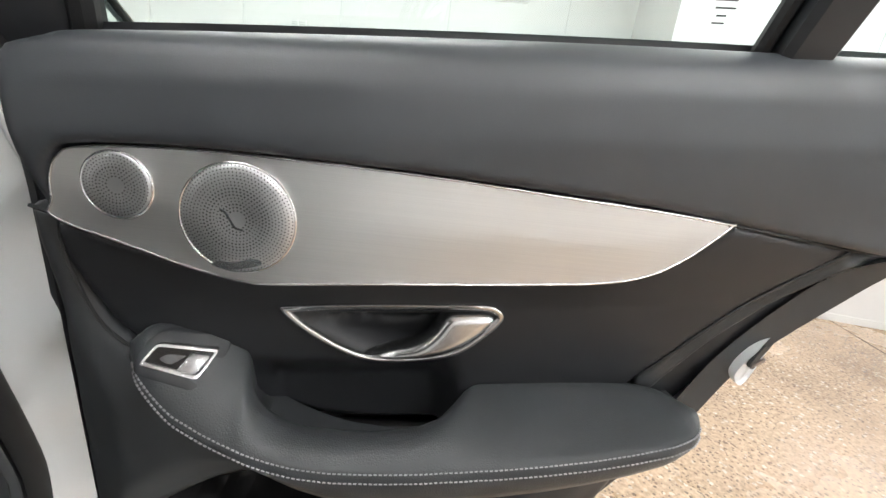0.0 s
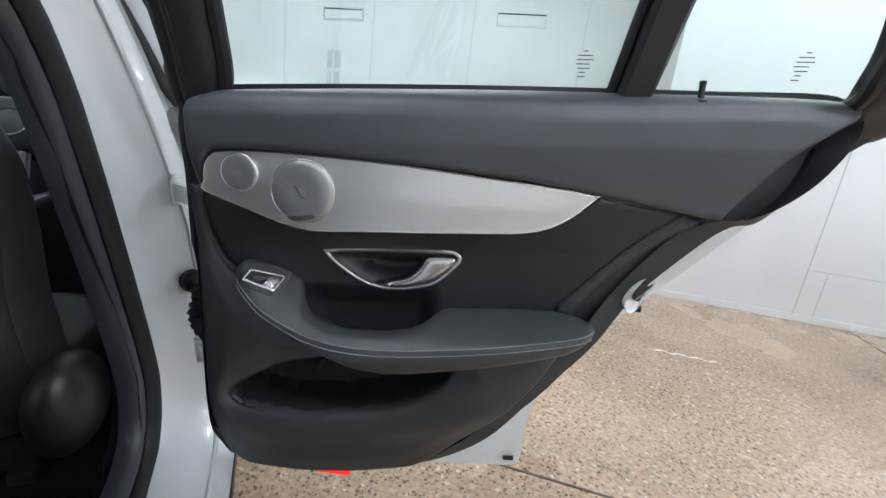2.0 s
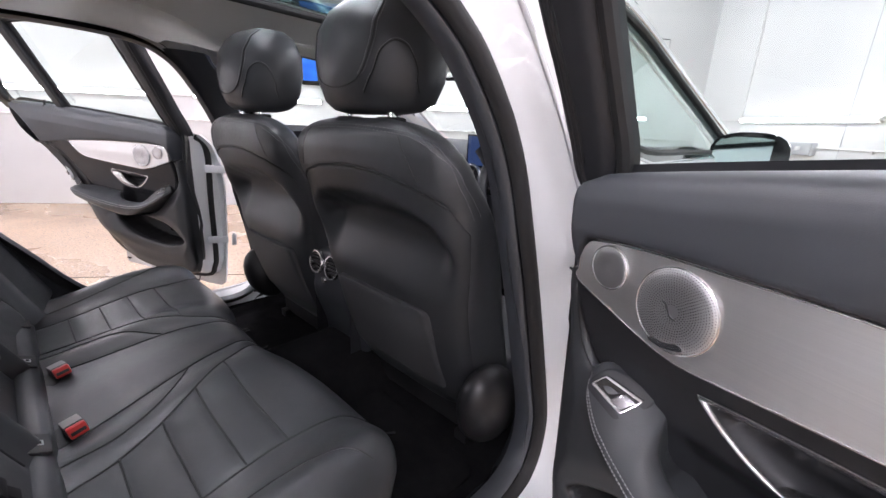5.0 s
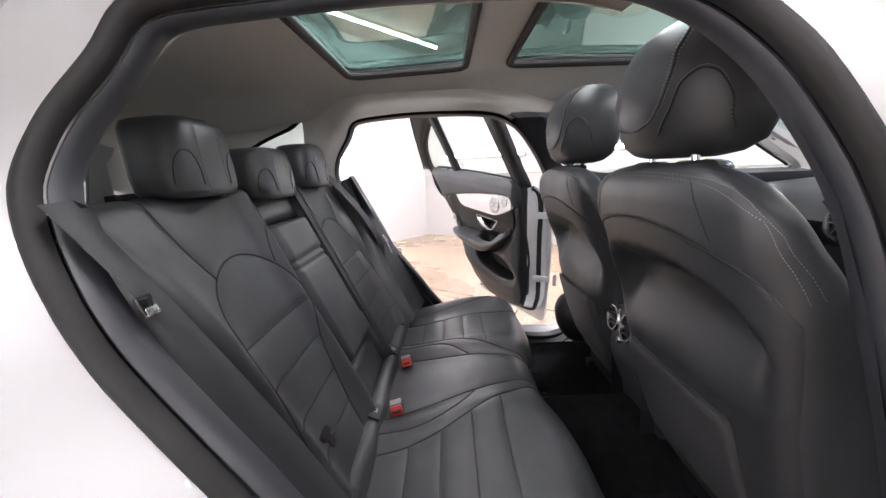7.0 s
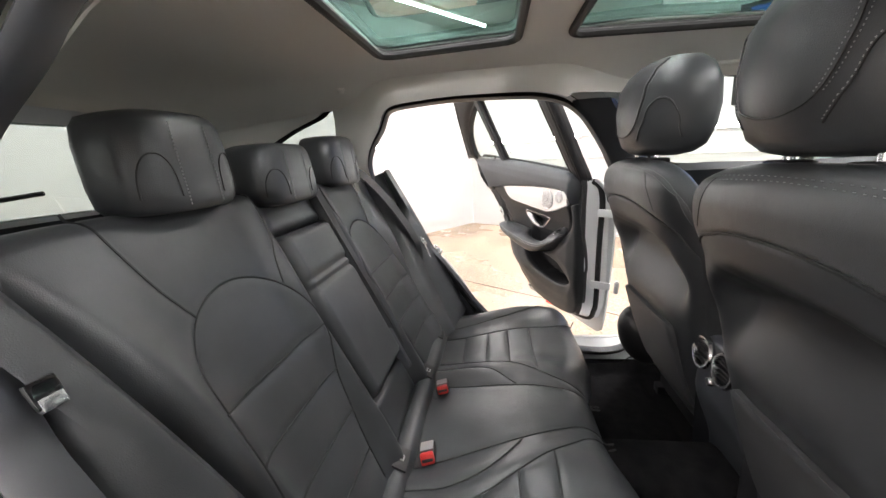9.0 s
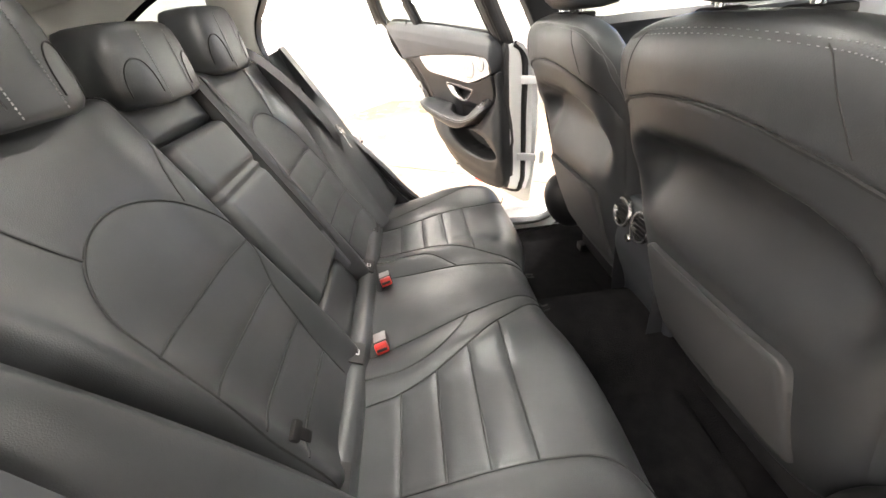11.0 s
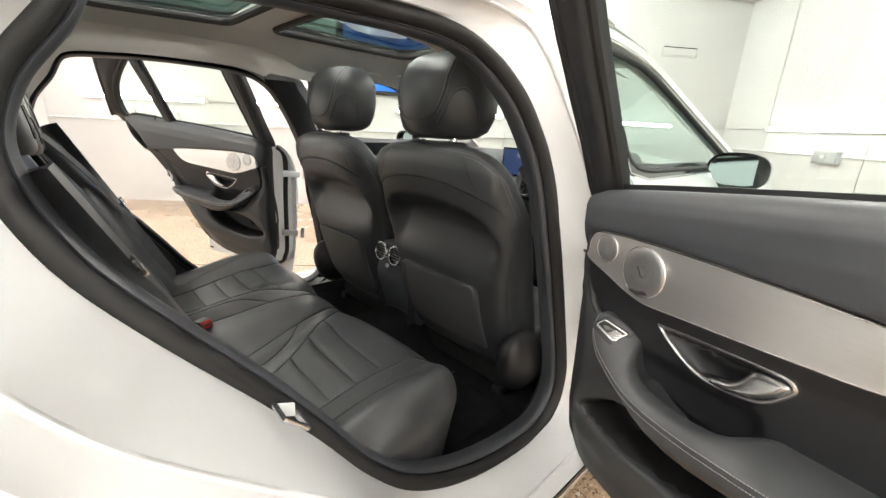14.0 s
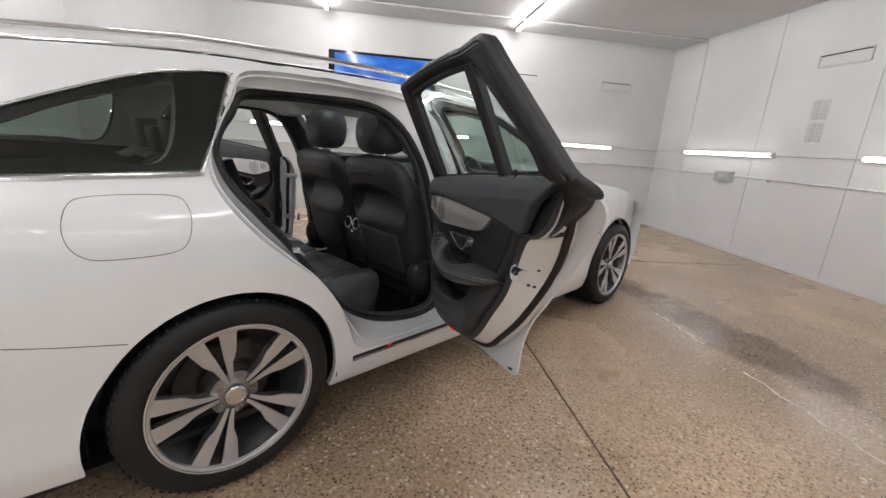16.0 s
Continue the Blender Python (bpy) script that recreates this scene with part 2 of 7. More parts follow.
WALLMAT = mat("white_wall_panel", (0.60, 0.60, 0.60), 0.42)
mottle(WALLMAT, (0.565, 0.565, 0.565), (0.63, 0.63, 0.628), 1.1, 6)
_n = node(WALLMAT, "ShaderNodeTexNoise", Scale=14, Detail=4)
wire(WALLMAT, coords(WALLMAT), "Vector", _n, "Vector")
add_bump(WALLMAT, _n, "Fac", 0.12, 0.006)
CEILMAT = mat("white_ceiling", (0.54, 0.54, 0.54), 0.75)
mottle(CEILMAT, (0.51, 0.51, 0.51), (0.57, 0.57, 0.568), 1.4, 5)
CONDUIT = mat("painted_conduit", (0.62, 0.61, 0.60), 0.45)
mottle(CONDUIT, (0.5, 0.49, 0.48), (0.68, 0.67, 0.66), 12)
GREYBOX = mat("grey_box", (0.42, 0.43, 0.44), 0.5, 0.3)
mottle(GREYBOX, (0.38, 0.39, 0.40), (0.47, 0.48, 0.49), 10)
JOINT = mat("dark_joint", (0.07, 0.055, 0.045), 0.8)
mottle(JOINT, (0.05, 0.04, 0.03), (0.12, 0.09, 0.07), 20)
SCUFF = mat("pale_scuff", (0.62, 0.57, 0.5), 0.6)
mottle(SCUFF, (0.5, 0.44, 0.37), (0.72, 0.68, 0.62), 30)
TUBEMAT = mat("lit_tube", (0.9, 0.9, 0.9), 0.4)
bsdf(TUBEMAT).inputs["Emission Color"].default_value = (1.0, 0.985, 0.965, 1)
bsdf(TUBEMAT).inputs["Emission Strength"].default_value = 124
WALLTUBE = mat("lit_wall_tube", (0.9, 0.9, 0.9), 0.4)
bsdf(WALLTUBE).inputs["Emission Color"].default_value = (1.0, 0.99, 0.975, 1)
bsdf(WALLTUBE).inputs["Emission Strength"].default_value = 17
# far ceiling row, set dimmer to balance light across the room
DIMTUBE = mat("dimmer_lit_tube", (0.9, 0.9, 0.9), 0.4)
bsdf(DIMTUBE).inputs["Emission Color"].default_value = (1.0, 0.985, 0.965, 1)
bsdf(DIMTUBE).inputs["Emission Strength"].default_value = 52
SCREEN = mat("lit_screen", (0.01, 0.03, 0.1), 0.15)
_g = node(SCREEN, "ShaderNodeTexNoise", Scale=1.4, Detail=2)
wire(SCREEN, coords(SCREEN, (1, 1, 2.2), (0, 0.5, 0)), "Vector", _g, "Vector")
_r = ramp(SCREEN, [(0.35, (0.01, 0.09, 0.5)), (0.55, (0.03, 0.2, 0.85)), (0.72, (0.2, 0.5, 1.0))])
wire(SCREEN, _g, "Fac", _r, "Fac")
wire(SCREEN, _r, "Color", bsdf(SCREEN), "Emission Color")
bsdf(SCREEN).inputs["Emission Strength"].default_value = 0.9
DISPLAY = mat("dim_display", (0.01, 0.015, 0.03), 0.12)
bsdf(DISPLAY).inputs["Emission Color"].default_value = (0.05, 0.09, 0.22, 1)
bsdf(DISPLAY).inputs["Emission Strength"].default_value = 0.35
TYRE = plastic("tyre_rubber", (0.0085, 0.0088, 0.0095), 0.52, 0.25)
bsdf(TYRE).inputs["Specular IOR Level"].default_value = 0.38

# ------------------------------------------------------------------ mesh tools


class M:
    """Vertices and faces in metres."""

    def __init__(self, v=(), f=()):
        self.v = np.array(v, float).reshape(-1, 3)
        self.f = list(f)

    def map(self, fn):
        return M(fn(self.v), self.f)

    def moved(self, m):
        r = np.array(m)
        return M(self.v @ r[:3, :3].T + r[:3, 3], self.f)

    def mirror(self, side=-1):
        if side > 0:
            return self
        return M(self.v * np.array([-1, 1, 1]), [tuple(reversed(f)) for f in self.f])


def join(*ms):
    v, f, k = [], [], 0
    for m in ms:
        v.append(m.v)
        f += [tuple(i + k for i in q) for q in m.f]
        k += len(m.v)
    return M(np.concatenate(v) if v else (), f)


def part(name, m, material, parent=None, label="", sharp=38, category="", kind="", group=""):
    me = bpy.data.meshes.new(name)
    me.from_pydata([tuple(p) for p in m.v], [], m.f)
    me.materials.append(material)
    bm = bmesh.new()
    bm.from_mesh(me)
    bmesh.ops.recalc_face_normals(bm, faces=bm.faces)
    bm.to_mesh(me)
    bm.free()
    me.polygons.foreach_set("use_smooth", [True] * len(me.polygons))
    me.set_sharp_from_angle(angle=radians(sharp))
    ob = new(name, me)
    if parent is not None:
        ob.parent = parent
    return tagged(ob, label, category, group, kind)


def cr(pts, per=6, closed=True):
    """A smooth curve through points."""
    p = np.array(pts, float)
    n = len(p)
    out = []
    for i in range(n if closed else n - 1):
        if closed:
            a, b, c, d = p[i - 1], p[i], p[(i + 1) % n], p[(i + 2) % n]
        else:
            a, b, c, d = p[max(i - 1, 0)], p[i], p[i + 1], p[min(i + 2, n - 1)]
        for k in range(per):
            t = k / per
            out.append(0.5 * (2 * b + (c - a) * t + (2 * a - 5 * b + 4 * c - d) * t * t + (3 * b - a - 3 * c + d) * t ** 3))
    if not closed:
        out.append(p[-1])
    return np.array(out)


def rounded(pts, r, seg=4):
    """A polygon with its corners rounded."""
    p = np.array(pts, float)
    out = []
    for i in range(len(p)):
        a, b, c = p[i - 1], p[i], p[(i + 1) % len(p)]
        da, dc = np.linalg.norm(a - b), np.linalg.norm(c - b)
        k = min(r, 0.45 * da, 0.45 * dc)
        s, e = b + (a - b) / da * k, b + (c - b) / dc * k
        for j in range(seg + 1):
            t = j / seg
            out.append((1 - t) ** 2 * s + 2 * t * (1 - t) * b + t * t * e)
    return np.array(out)


def circle(u, v, r, n=40):
    a = np.linspace(0, 2 * np.pi, n, endpoint=False)
    return np.stack([u + r * np.cos(a), v + r * np.sin(a)], 1)


def sdf(P, U, V):
    """Distance to a closed outline, negative inside."""
    d2 = np.full(U.shape, 1e9)
    inside = np.zeros(U.shape, bool)
    for (x0, y0), (x1, y1) in zip(P, np.roll(P, -1, 0)):
        ex, ey = x1 - x0, y1 - y0
        l2 = ex * ex + ey * ey
        if l2 < 1e-14:
            continue
        wx, wy = U - x0, V - y0
        t = np.clip((wx * ex + wy * ey) / l2, 0, 1)
        d2 = np.minimum(d2, (wx - ex * t) ** 2 + (wy - ey * t) ** 2)
        if y0 != y1:
            cross = (y0 > V) != (y1 > V)
            inside ^= cross & (U < ex * (V - y0) / (y1 - y0) + x0)
    d = np.sqrt(d2)
    return np.where(inside, -d, d)


def dist(P, U, V):
    """Distance to an open line."""
    d2 = np.full(U.shape, 1e9)
    for (x0, y0), (x1, y1) in zip(P[:-1], P[1:]):
        ex, ey = x1 - x0, y1 - y0
        l2 = max(ex * ex + ey * ey, 1e-14)
        t = np.clip(((U - x0) * ex + (V - y0) * ey) / l2, 0, 1)
        d2 = np.minimum(d2, (U - x0 - ex * t) ** 2 + (V - y0 - ey * t) ** 2)
    return np.sqrt(d2)


def sheet(outline, pos, step=0.012, holes=(), skirt=None):
    """A surface over the region inside an outline and outside the holes; pos(u, v, d) gives its places, d the distance in from the rim. skirt: how the rim is carried back."""
    P = np.array(outline, float)
    lo, hi = P.min(0) - step * 0.51, P.max(0) + step * 0.51
    nu, nv = int((hi[0] - lo[0]) / step) + 2, int((hi[1] - lo[1]) / step) + 2
    us, vs = lo[0] + step * np.arange(nu), lo[1] + step * np.arange(nv)
    U, V = np.meshgrid(us, vs, indexing="ij")
    D = sdf(P, U, V)
    for h in holes:
        D = np.maximum(D, -sdf(np.array(h, float), U, V))
    D = np.where(np.abs(D) < step * 0.02, -step * 0.02, D)
    pts, ids, faces = [], {}, []

    def corner(i, j):
        k = (i, j)
        if k not in ids:
            ids[k] = len(pts)
            pts.append((us[i], vs[j], -D[i, j]))
        return ids[k]

    def cut(i, j, a, b):
        k = ((i, j, a, b) if (i, j) < (a, b) else (a, b, i, j))
        if k not in ids:
            t = D[i, j] / (D[i, j] - D[a, b])
            ids[k] = len(pts)
            pts.append((us[i] + (us[a] - us[i]) * t, vs[j] + (vs[b] - vs[j]) * t, 0.0))
        return ids[k]

    ins = D < 0
    some = ins[:-1, :-1] | ins[1:, :-1] | ins[:-1, 1:] | ins[1:, 1:]
    for i, j in zip(*np.nonzero(some)):
        ring = ((i, j), (i + 1, j), (i + 1, j + 1), (i, j + 1))
        f = []
        for q in range(4):
            a, b = ring[q], ring[(q + 1) % 4]
            if ins[a]:
                f.append(corner(*a))
            if ins[a] != ins[b]:
                f.append(cut(*a, *b))
        if len(f) >= 3:
            faces.append(tuple(f))
    q = np.array(pts)
    v = pos(q[:, 0], q[:, 1], q[:, 2])
    if skirt is not None:
        seen = {}
        for f in faces:
            for a, b in zip(f, f[1:] + f[:1]):
                e = (a, b) if a < b else (b, a)
                seen[e] = None if e in seen else (a, b)
        rim = [e for e in seen.values() if e]
        old = sorted({i for e in rim for i in e})
        where = {o: len(v) + k for k, o in enumerate(old)}
        moved = skirt(v[old]) if callable(skirt) else v[old] + np.array(skirt)
        v = np.concatenate([v, moved])
        faces += [(b, a, where[a], where[b]) for a, b in rim]
    return M(v, faces)


def edge_roll(d, r, h):
    """A rounded rim: 0 at the edge, h from r inwards."""
    t = np.clip(d / r, 0, 1)
    return h * np.sqrt(np.clip(1 - (1 - t) ** 2, 0, 1))


def loft(rings, closed_ring=True, caps=True):
    n = len(rings[0])
    v = np.concatenate([np.array(r, float) for r in rings])
    f = []
    for k in range(len(rings) - 1):
        for i in range(n if closed_ring else n - 1):
            j = (i + 1) % n
            f.append((k * n + i, k * n + j, (k + 1) * n + j, (k + 1) * n + i))
    if caps and closed_ring:
        f.append(tuple(range(n - 1, -1, -1)))
        f.append(tuple((len(rings) - 1) * n + i for i in range(n)))
    return M(v, f)


def tube(path, r, n=8, closed=False, flat=1.0):
    p = np.array(path, float)
    if closed:
        t = np.roll(p, -1, 0) - np.roll(p, 1, 0)
    else:
        t = np.gradient(p, axis=0)
    t /= np.linalg.norm(t, axis=1)[:, None] + 1e-12
    up = np.array([0.0, 0, 1]) if abs(t[0][2]) < 0.9 else np.array([1.0, 0, 0])
    rings = []
    x = np.cross(t[0], up)
    for k in range(len(p)):
        x = x - t[k] * (x @ t[k])
        x /= np.linalg.norm(x) + 1e-12
        y = np.cross(t[k], x)
        a = np.linspace(0, 2 * np.pi, n, endpoint=False)
        rr = r if np.isscalar(r) else r[k]
        rings.append(p[k] + rr * (np.outer(np.cos(a), x) + flat * np.outer(np.sin(a), y)))
    if closed:
        rings.append(rings[0])
    return loft(rings, True, not closed)


def rbox(x0, x1, y0, y1, z0, z1, r=0.004, seg=2):
    bm = bmesh.new()
    bmesh.ops.create_cube(bm, size=1)
    for v in bm.verts:
        v.co = ((x0 + x1) / 2 + v.co.x * (x1 - x0), (y0 + y1) / 2 + v.co.y * (y1 - y0), (z0 + z1) / 2 + v.co.z * (z1 - z0))
    r = min(r, 0.45 * min(abs(x1 - x0), abs(y1 - y0), abs(z1 - z0)))
    if r > 0:
        bmesh.ops.bevel(bm, geom=bm.edges[:], offset=r, segments=seg, profile=0.6, affect="EDGES")
    bm.verts.index_update()
    m = M([tuple(v.co) for v in bm.verts], [tuple(v.index for v in f.verts) for f in bm.faces])
    bm.free()
    return m


def lathe(profile, n=40, closed=False):
    """A turned shape about z from (radius, height) pairs."""
    a = np.linspace(0, 2 * np.pi, n, endpoint=False)
    rings = [np.stack([r * np.cos(a), r * np.sin(a), np.full(n, z)], 1) for r, z in profile]
    return loft(rings, True, not closed)


def superring(cx, cy, cz, hx, hy, p=3.0, n=28, tilt=0.0):
    """A rounded-square ring, level but for a lean."""
    a = np.linspace(0, 2 * np.pi, n, endpoint=False)
    c, s = np.cos(a), np.sin(a)
    x = hx * np.sign(c) * np.abs(c) ** (2 / p)
    y = hy * np.sign(s) * np.abs(s) ** (2 / p)
    return np.stack([cx + x, cy + y, cz + tilt * y], 1)


def thing(name, label, category, kind="", at=(0, 0, 0)):
    ob = new(name)
    ob.location = at
    ob.empty_display_size = 0.1
    return tagged(ob, label, category, "", kind)


def smooth(a, b, x):
    t = np.clip((x - a) / (b - a), 0, 1)
    return t * t * (3 - 2 * t)


# ------------------------------------------------------------------ the room
# its own plan: a runs along the side wall, b along the end wall, from their corner
CORNER = np.array([-0.55, 7.52])
AX, BX = np.array([0.8, -0.6]), np.array([-0.6, -0.8])
TALL = 2.985
LONG_A, LONG_B = 9.6, 9.23
STEP_A, STEP_B = 6.31, 1.46


def room(m):
    """From room plan (a, b, z) to the world."""
    v = m.v
    xy = CORNER + np.outer(v[:, 0], AX) + np.outer(v[:, 1], BX)
    return M(np.column_stack([xy, v[:, 2]]), m.f)


def box_room(a0, a1, b0, b1, z0, z1, r=0.0):
    return room(rbox(a0, a1, b0, b1, z0, z1, r))


part("floor", box_room(-0.2, LONG_A + 0.2, -0.2, LONG_B + 0.2, -0.15, 0), FLOORMAT, None, "ground and sealed tan concrete floor with exposed stones", 38, "floor", "structure")
part("ceiling", box_room(-0.2, LONG_A + 0.2, -0.2, LONG_B + 0.2, TALL, TALL + 0.12), CEILMAT, None, "plain white painted ceiling", 38, "ceiling", "structure")
wall_side = part("wall_side", box_room(0, STEP_A, -0.15, 0, 0, TALL), WALLMAT, None, "white painted panel wall with tube lights", 38, "wall", "structure")
part("wall_return", box_room(STEP_A, STEP_A + 0.15, -0.15, STEP_B, 0, TALL), WALLMAT, None, "white painted return of the wall", 38, "wall", "structure")
wall_near = part("wall_near", box_room(STEP_A + 0.15, LONG_A, STEP_B - 0.15, STEP_B, 0, TALL), WALLMAT, None, "white panelled wall with screwed joints", 38, "wall", "structure")
part("wall_end", box_room(-0.15, 0, -0.15, LONG_B + 0.15, 0, TALL), WALLMAT, None, "white painted end wall", 38, "wall", "structure")
part("wall_far", box_room(0, LONG_A, LONG_B, LONG_B + 0.15, 0, TALL), WALLMAT, None, "white painted far wall", 38, "wall", "structure")
part("wall_back", box_room(LONG_A, LONG_A + 0.15, STEP_B - 0.15, LONG_B + 0.15, 0, TALL), WALLMAT, None, "white painted back wall", 38, "wall", "structure")
part("floor_joint", box_room(0.02, LONG_A - 0.02, 3.797, 3.805, 0, 0.0025), JOINT, None, "dark sawn joint across the concrete", 38, "joint", "structure")
for _a, _b0, _b1 in ((2.62, 0.02, LONG_B - 0.02), (7.9, STEP_B + 0.02, LONG_B - 0.02)):
    part("floor_joint", box_room(_a, _a + 0.006, _b0, _b1, 0, 0.0025), JOINT, None, "dark sawn joint across the concrete", 38, "joint", "structure")
# skirting strips along the foot of the walls
for _nm, _q in (("baseboard", (0.0, STEP_A, 0.0, 0.012)), ("baseboard", (STEP_A + 0.15, LONG_A, STEP_B, STEP_B + 0.012))):
    part(_nm, box_room(_q[0], _q[1], _q[2], _q[3], 0.0, 0.055, 0.003), WALLMAT, None, "low white strip at the wall's foot", 38, "baseboard", "structure")
# cover strips on the panel joints
for _wall, _as, _b in ((wall_side, (0.745, 2.0, 3.215, 4.44, 5.66), 0.0), (wall_near, (7.53, 8.75), STEP_B)):
    for _a in _as:
        part("joint_strip", box_room(_a, _a + 0.006, _b, _b + 0.0035, 0.055, TALL), CONDUIT if _a == 0.745 else GREYBOX, _wall)
part("joint_strip", box_room(7.53, LONG_A, STEP_B, STEP_B + 0.003, 0.40, 0.405), GREYBOX, wall_near)
part("joint_strip", box_room(7.66, 7.665, STEP_B, STEP_B + 0.003, 0.055, 0.40), GREYBOX, wall_near)


def tube_light(a0, a1, b0, b1, z, hang):
    """A bare tube on its batten; hang: 0 on a wall, 1 under the ceiling."""
    along_a = abs(a1 - a0) > abs(b1 - b0)
    t = thing("tube_light", "lit white fluorescent tube on a slim batten", "tube light")
    t["group"] = "tube lights"
    c = 0.03
    if hang:
        q = (a0, a1, b0 - 0.03, b0 + 0.03, TALL - 0.035, TALL)
        lamp = [(a0 + c, b0, TALL - 0.052), (a1 - c, b0, TALL - 0.052)]
    elif along_a:
        off = 0.0 if b0 < 5 else -0.04
        q = (a0, a1, b0 + off, b0 + off + 0.04, z - 0.032, z + 0.032)
        lamp = [(a0 + c, b0 + (0.050 if b0 < 5 else -0.050), z), (a1 - c, b0 + (0.050 if b0 < 5 else -0.050), z)]
    else:
        off = 0.0 if a0 < 5 else -0.04
        q = (a0 + off, a0 + off + 0.04, b0, b1, z - 0.032, z + 0.032)
        lamp = [(a0 + (0.050 if a0 < 5 else -0.050), b0 + c, z), (a0 + (0.050 if a0 < 5 else -0.050), b1 - c, z)]
    part("batten", room(rbox(*q, 0.004)), CONDUIT, t)
    line = np.linspace(np.array(lamp[0]), np.array(lamp[1]), 5)
    part("tube", room(tube(line, 0.019, 10)), (DIMTUBE if b0 > 8 else TUBEMAT) if hang else WALLTUBE, t, "glowing white tube")
    for e in (0, -1):
        d = (line[1] - line[0]) / np.linalg.norm(line[1] - line[0]) * (0.03 if e == 0 else -0.03)
        part("end_cap", room(tube([line[e] - d, line[e] - d * 0.02], 0.017, 10)), CONDUIT, t)


for _a in (0.76, 3.30):
    tube_light(_a, _a + 1.56, 0.0, 0.0, 1.32, 0)
tube_light(7.9, 9.4, STEP_B, STEP_B, 1.32, 0)
for _b in (0.88, 3.40, 5.35, 7.30):
    tube_light(0.0, 0.0, _b, _b + 1.5, 1.31, 0)
for _a in (0.9, 3.4, 5.9):
    tube_light(_a, _a + 1.5, LONG_B, LONG_B, 1.30, 0)
# added tubes on the unseen back wall, there to streak the body paint
for _b in (1.7, 3.45, 5.2, 6.95):
    tube_light(LONG_A, LONG_A, _b, _b + 1.5, 1.32, 0)
    tube_light(LONG_A, LONG_A, _b, _b + 1.5, 2.25, 0)
for _b in (2.82, 5.66, 8.68):
    for _a in (0.22, 3.2, 6.4):
        tube_light(_a, _a + 2.1, _b, _b, 0, 1)


def conduit(pts, r=0.011):
    t = part("conduit", room(tube(pts, r, 8)), CONDUIT, None, "slim painted cable conduit along the wall", 38, "conduit")
    t["group"] = "wall conduits"
    return t


conduit([(0.02, 0.02, 1.035), (1.50, 0.02, 1.03)])
conduit([(1.79, 0.02, 1.03), (6.29, 0.02, 1.01)])
conduit([(0.018, 0.03, 1.035), (0.018, 9.2, 1.03)])
conduit([(0.01, 0.012, 1.32), (0.76, 0.012, 1.32)], 0.008)
conduit([(2.32, 0.012, 1.32), (3.30, 0.012, 1.32)], 0.008)
conduit([(4.86, 0.012, 1.32), (6.29, 0.012, 1.32)], 0.008)
conduit([(0.012, 0.03, 1.325), (0.012, 0.88, 1.325)], 0.008)
conduit([(0.012, 2.38, 1.31), (0.012, 3.40, 1.31)], 0.008)
conduit([(0.012, 6.85, 1.31), (0.012, 7.30, 1.31)], 0.008)
conduit([(0.745, 0.012, 1.34), (0.735, 0.012, 2.96)], 0.008)
conduit([(0.70, 0.0, 2.965), (0.62, 9.2, 2.965)], 0.014)
_bx = thing("junction_box", "grey steel junction box on the wall conduit", "junction box")
part("body", box_room(1.51, 1.78, 0.0, 0.075, 0.945, 1.085, 0.006), GREYBOX, _bx)
part("cover", box_room(1.52, 1.77, 0.075, 0.082, 0.955, 1.075, 0.003), GREYBOX, _bx)
part("switch", box_room(1.62, 1.67, 0.082, 0.097, 1.0, 1.04, 0.004), CONDUIT, _bx)
for _a, _b in ((2.3, 0.02), (4.2, 0.02), (5.4, 0.02)):
    t = part("conduit_clip", box_room(_a, _a + 0.03, 0.0, 0.034, 1.0, 1.04, 0.005), CONDUIT, None, "small clip holding the conduit", 38, "clip")
    t["group"] = "conduit clips"


def slot(a0, a1, z0, z1, on_end=False):
    """A long framed air slot in the wall, its upper edge's shadow laid on as a dark strip."""
    t = thing("wall_vent", "long narrow white framed air slot in the wall", "vent")
    t["group"] = "wall slots"

    def put(x0, x1, d0, d1, za, zb, r=0.002):
        return box_room(d0, d1, x0, x1, za, zb, r) if on_end else box_room(x0, x1, d0, d1, za, zb, r)
    part("flap", put(a0 + 0.012, a1 - 0.012, 0.001, 0.010, z0 + 0.012, z1 - 0.02), WALLMAT, t)
    part("top_shade", put(a0 + 0.01, a1 - 0.01, 0.001, 0.005, z1 - 0.017, z1 - 0.006, 0.001), INK, t, "dark strip painting the shadow above the flap")
    for x0, x1, za, zb in ((a0, a1, z1 - 0.006, z1 + 0.008), (a0, a1, z0 - 0.008, z0 + 0.006), (a0 - 0.006, a0 + 0.006, z0, z1), (a1 - 0.006, a1 + 0.006, z0, z1)):
        part("frame", put(x0, x1, 0.0, 0.016, za, zb), WALLMAT, t)


slot(2.55, 3.08, 2.28, 2.41)
slot(4.70, 5.24, 2.31, 2.44)
for _b in (0.70, 2.35):
    slot(_b, _b + 0.52, 2.24, 2.37, True)
_lv = thing("louvre_vent", "four white louvred air grilles set together", "vent")
for _i in range(2):
    for _j in range(2):
        _a, _z = 2.62 + _i * 0.10, 1.48 + _j * 0.245
        part("frame", box_room(_a, _a + 0.085, 0, 0.006, _z, _z + 0.22, 0.002), WALLMAT, _lv)
        for _k in range(9):
            part("slat", box_room(_a + 0.008, _a + 0.077, 0.006, 0.013, _z + 0.012 + _k * 0.0225, _z + 0.024 + _k * 0.0225, 0.002), GREYBOX, _lv)
_tv = thing("television", "large wall-mounted screen showing a blue picture", "television")
part("housing", box_room(0.03, 0.075, 4.02, 5.66, 1.50, 2.44, 0.008), GLOSSBLACK, _tv)
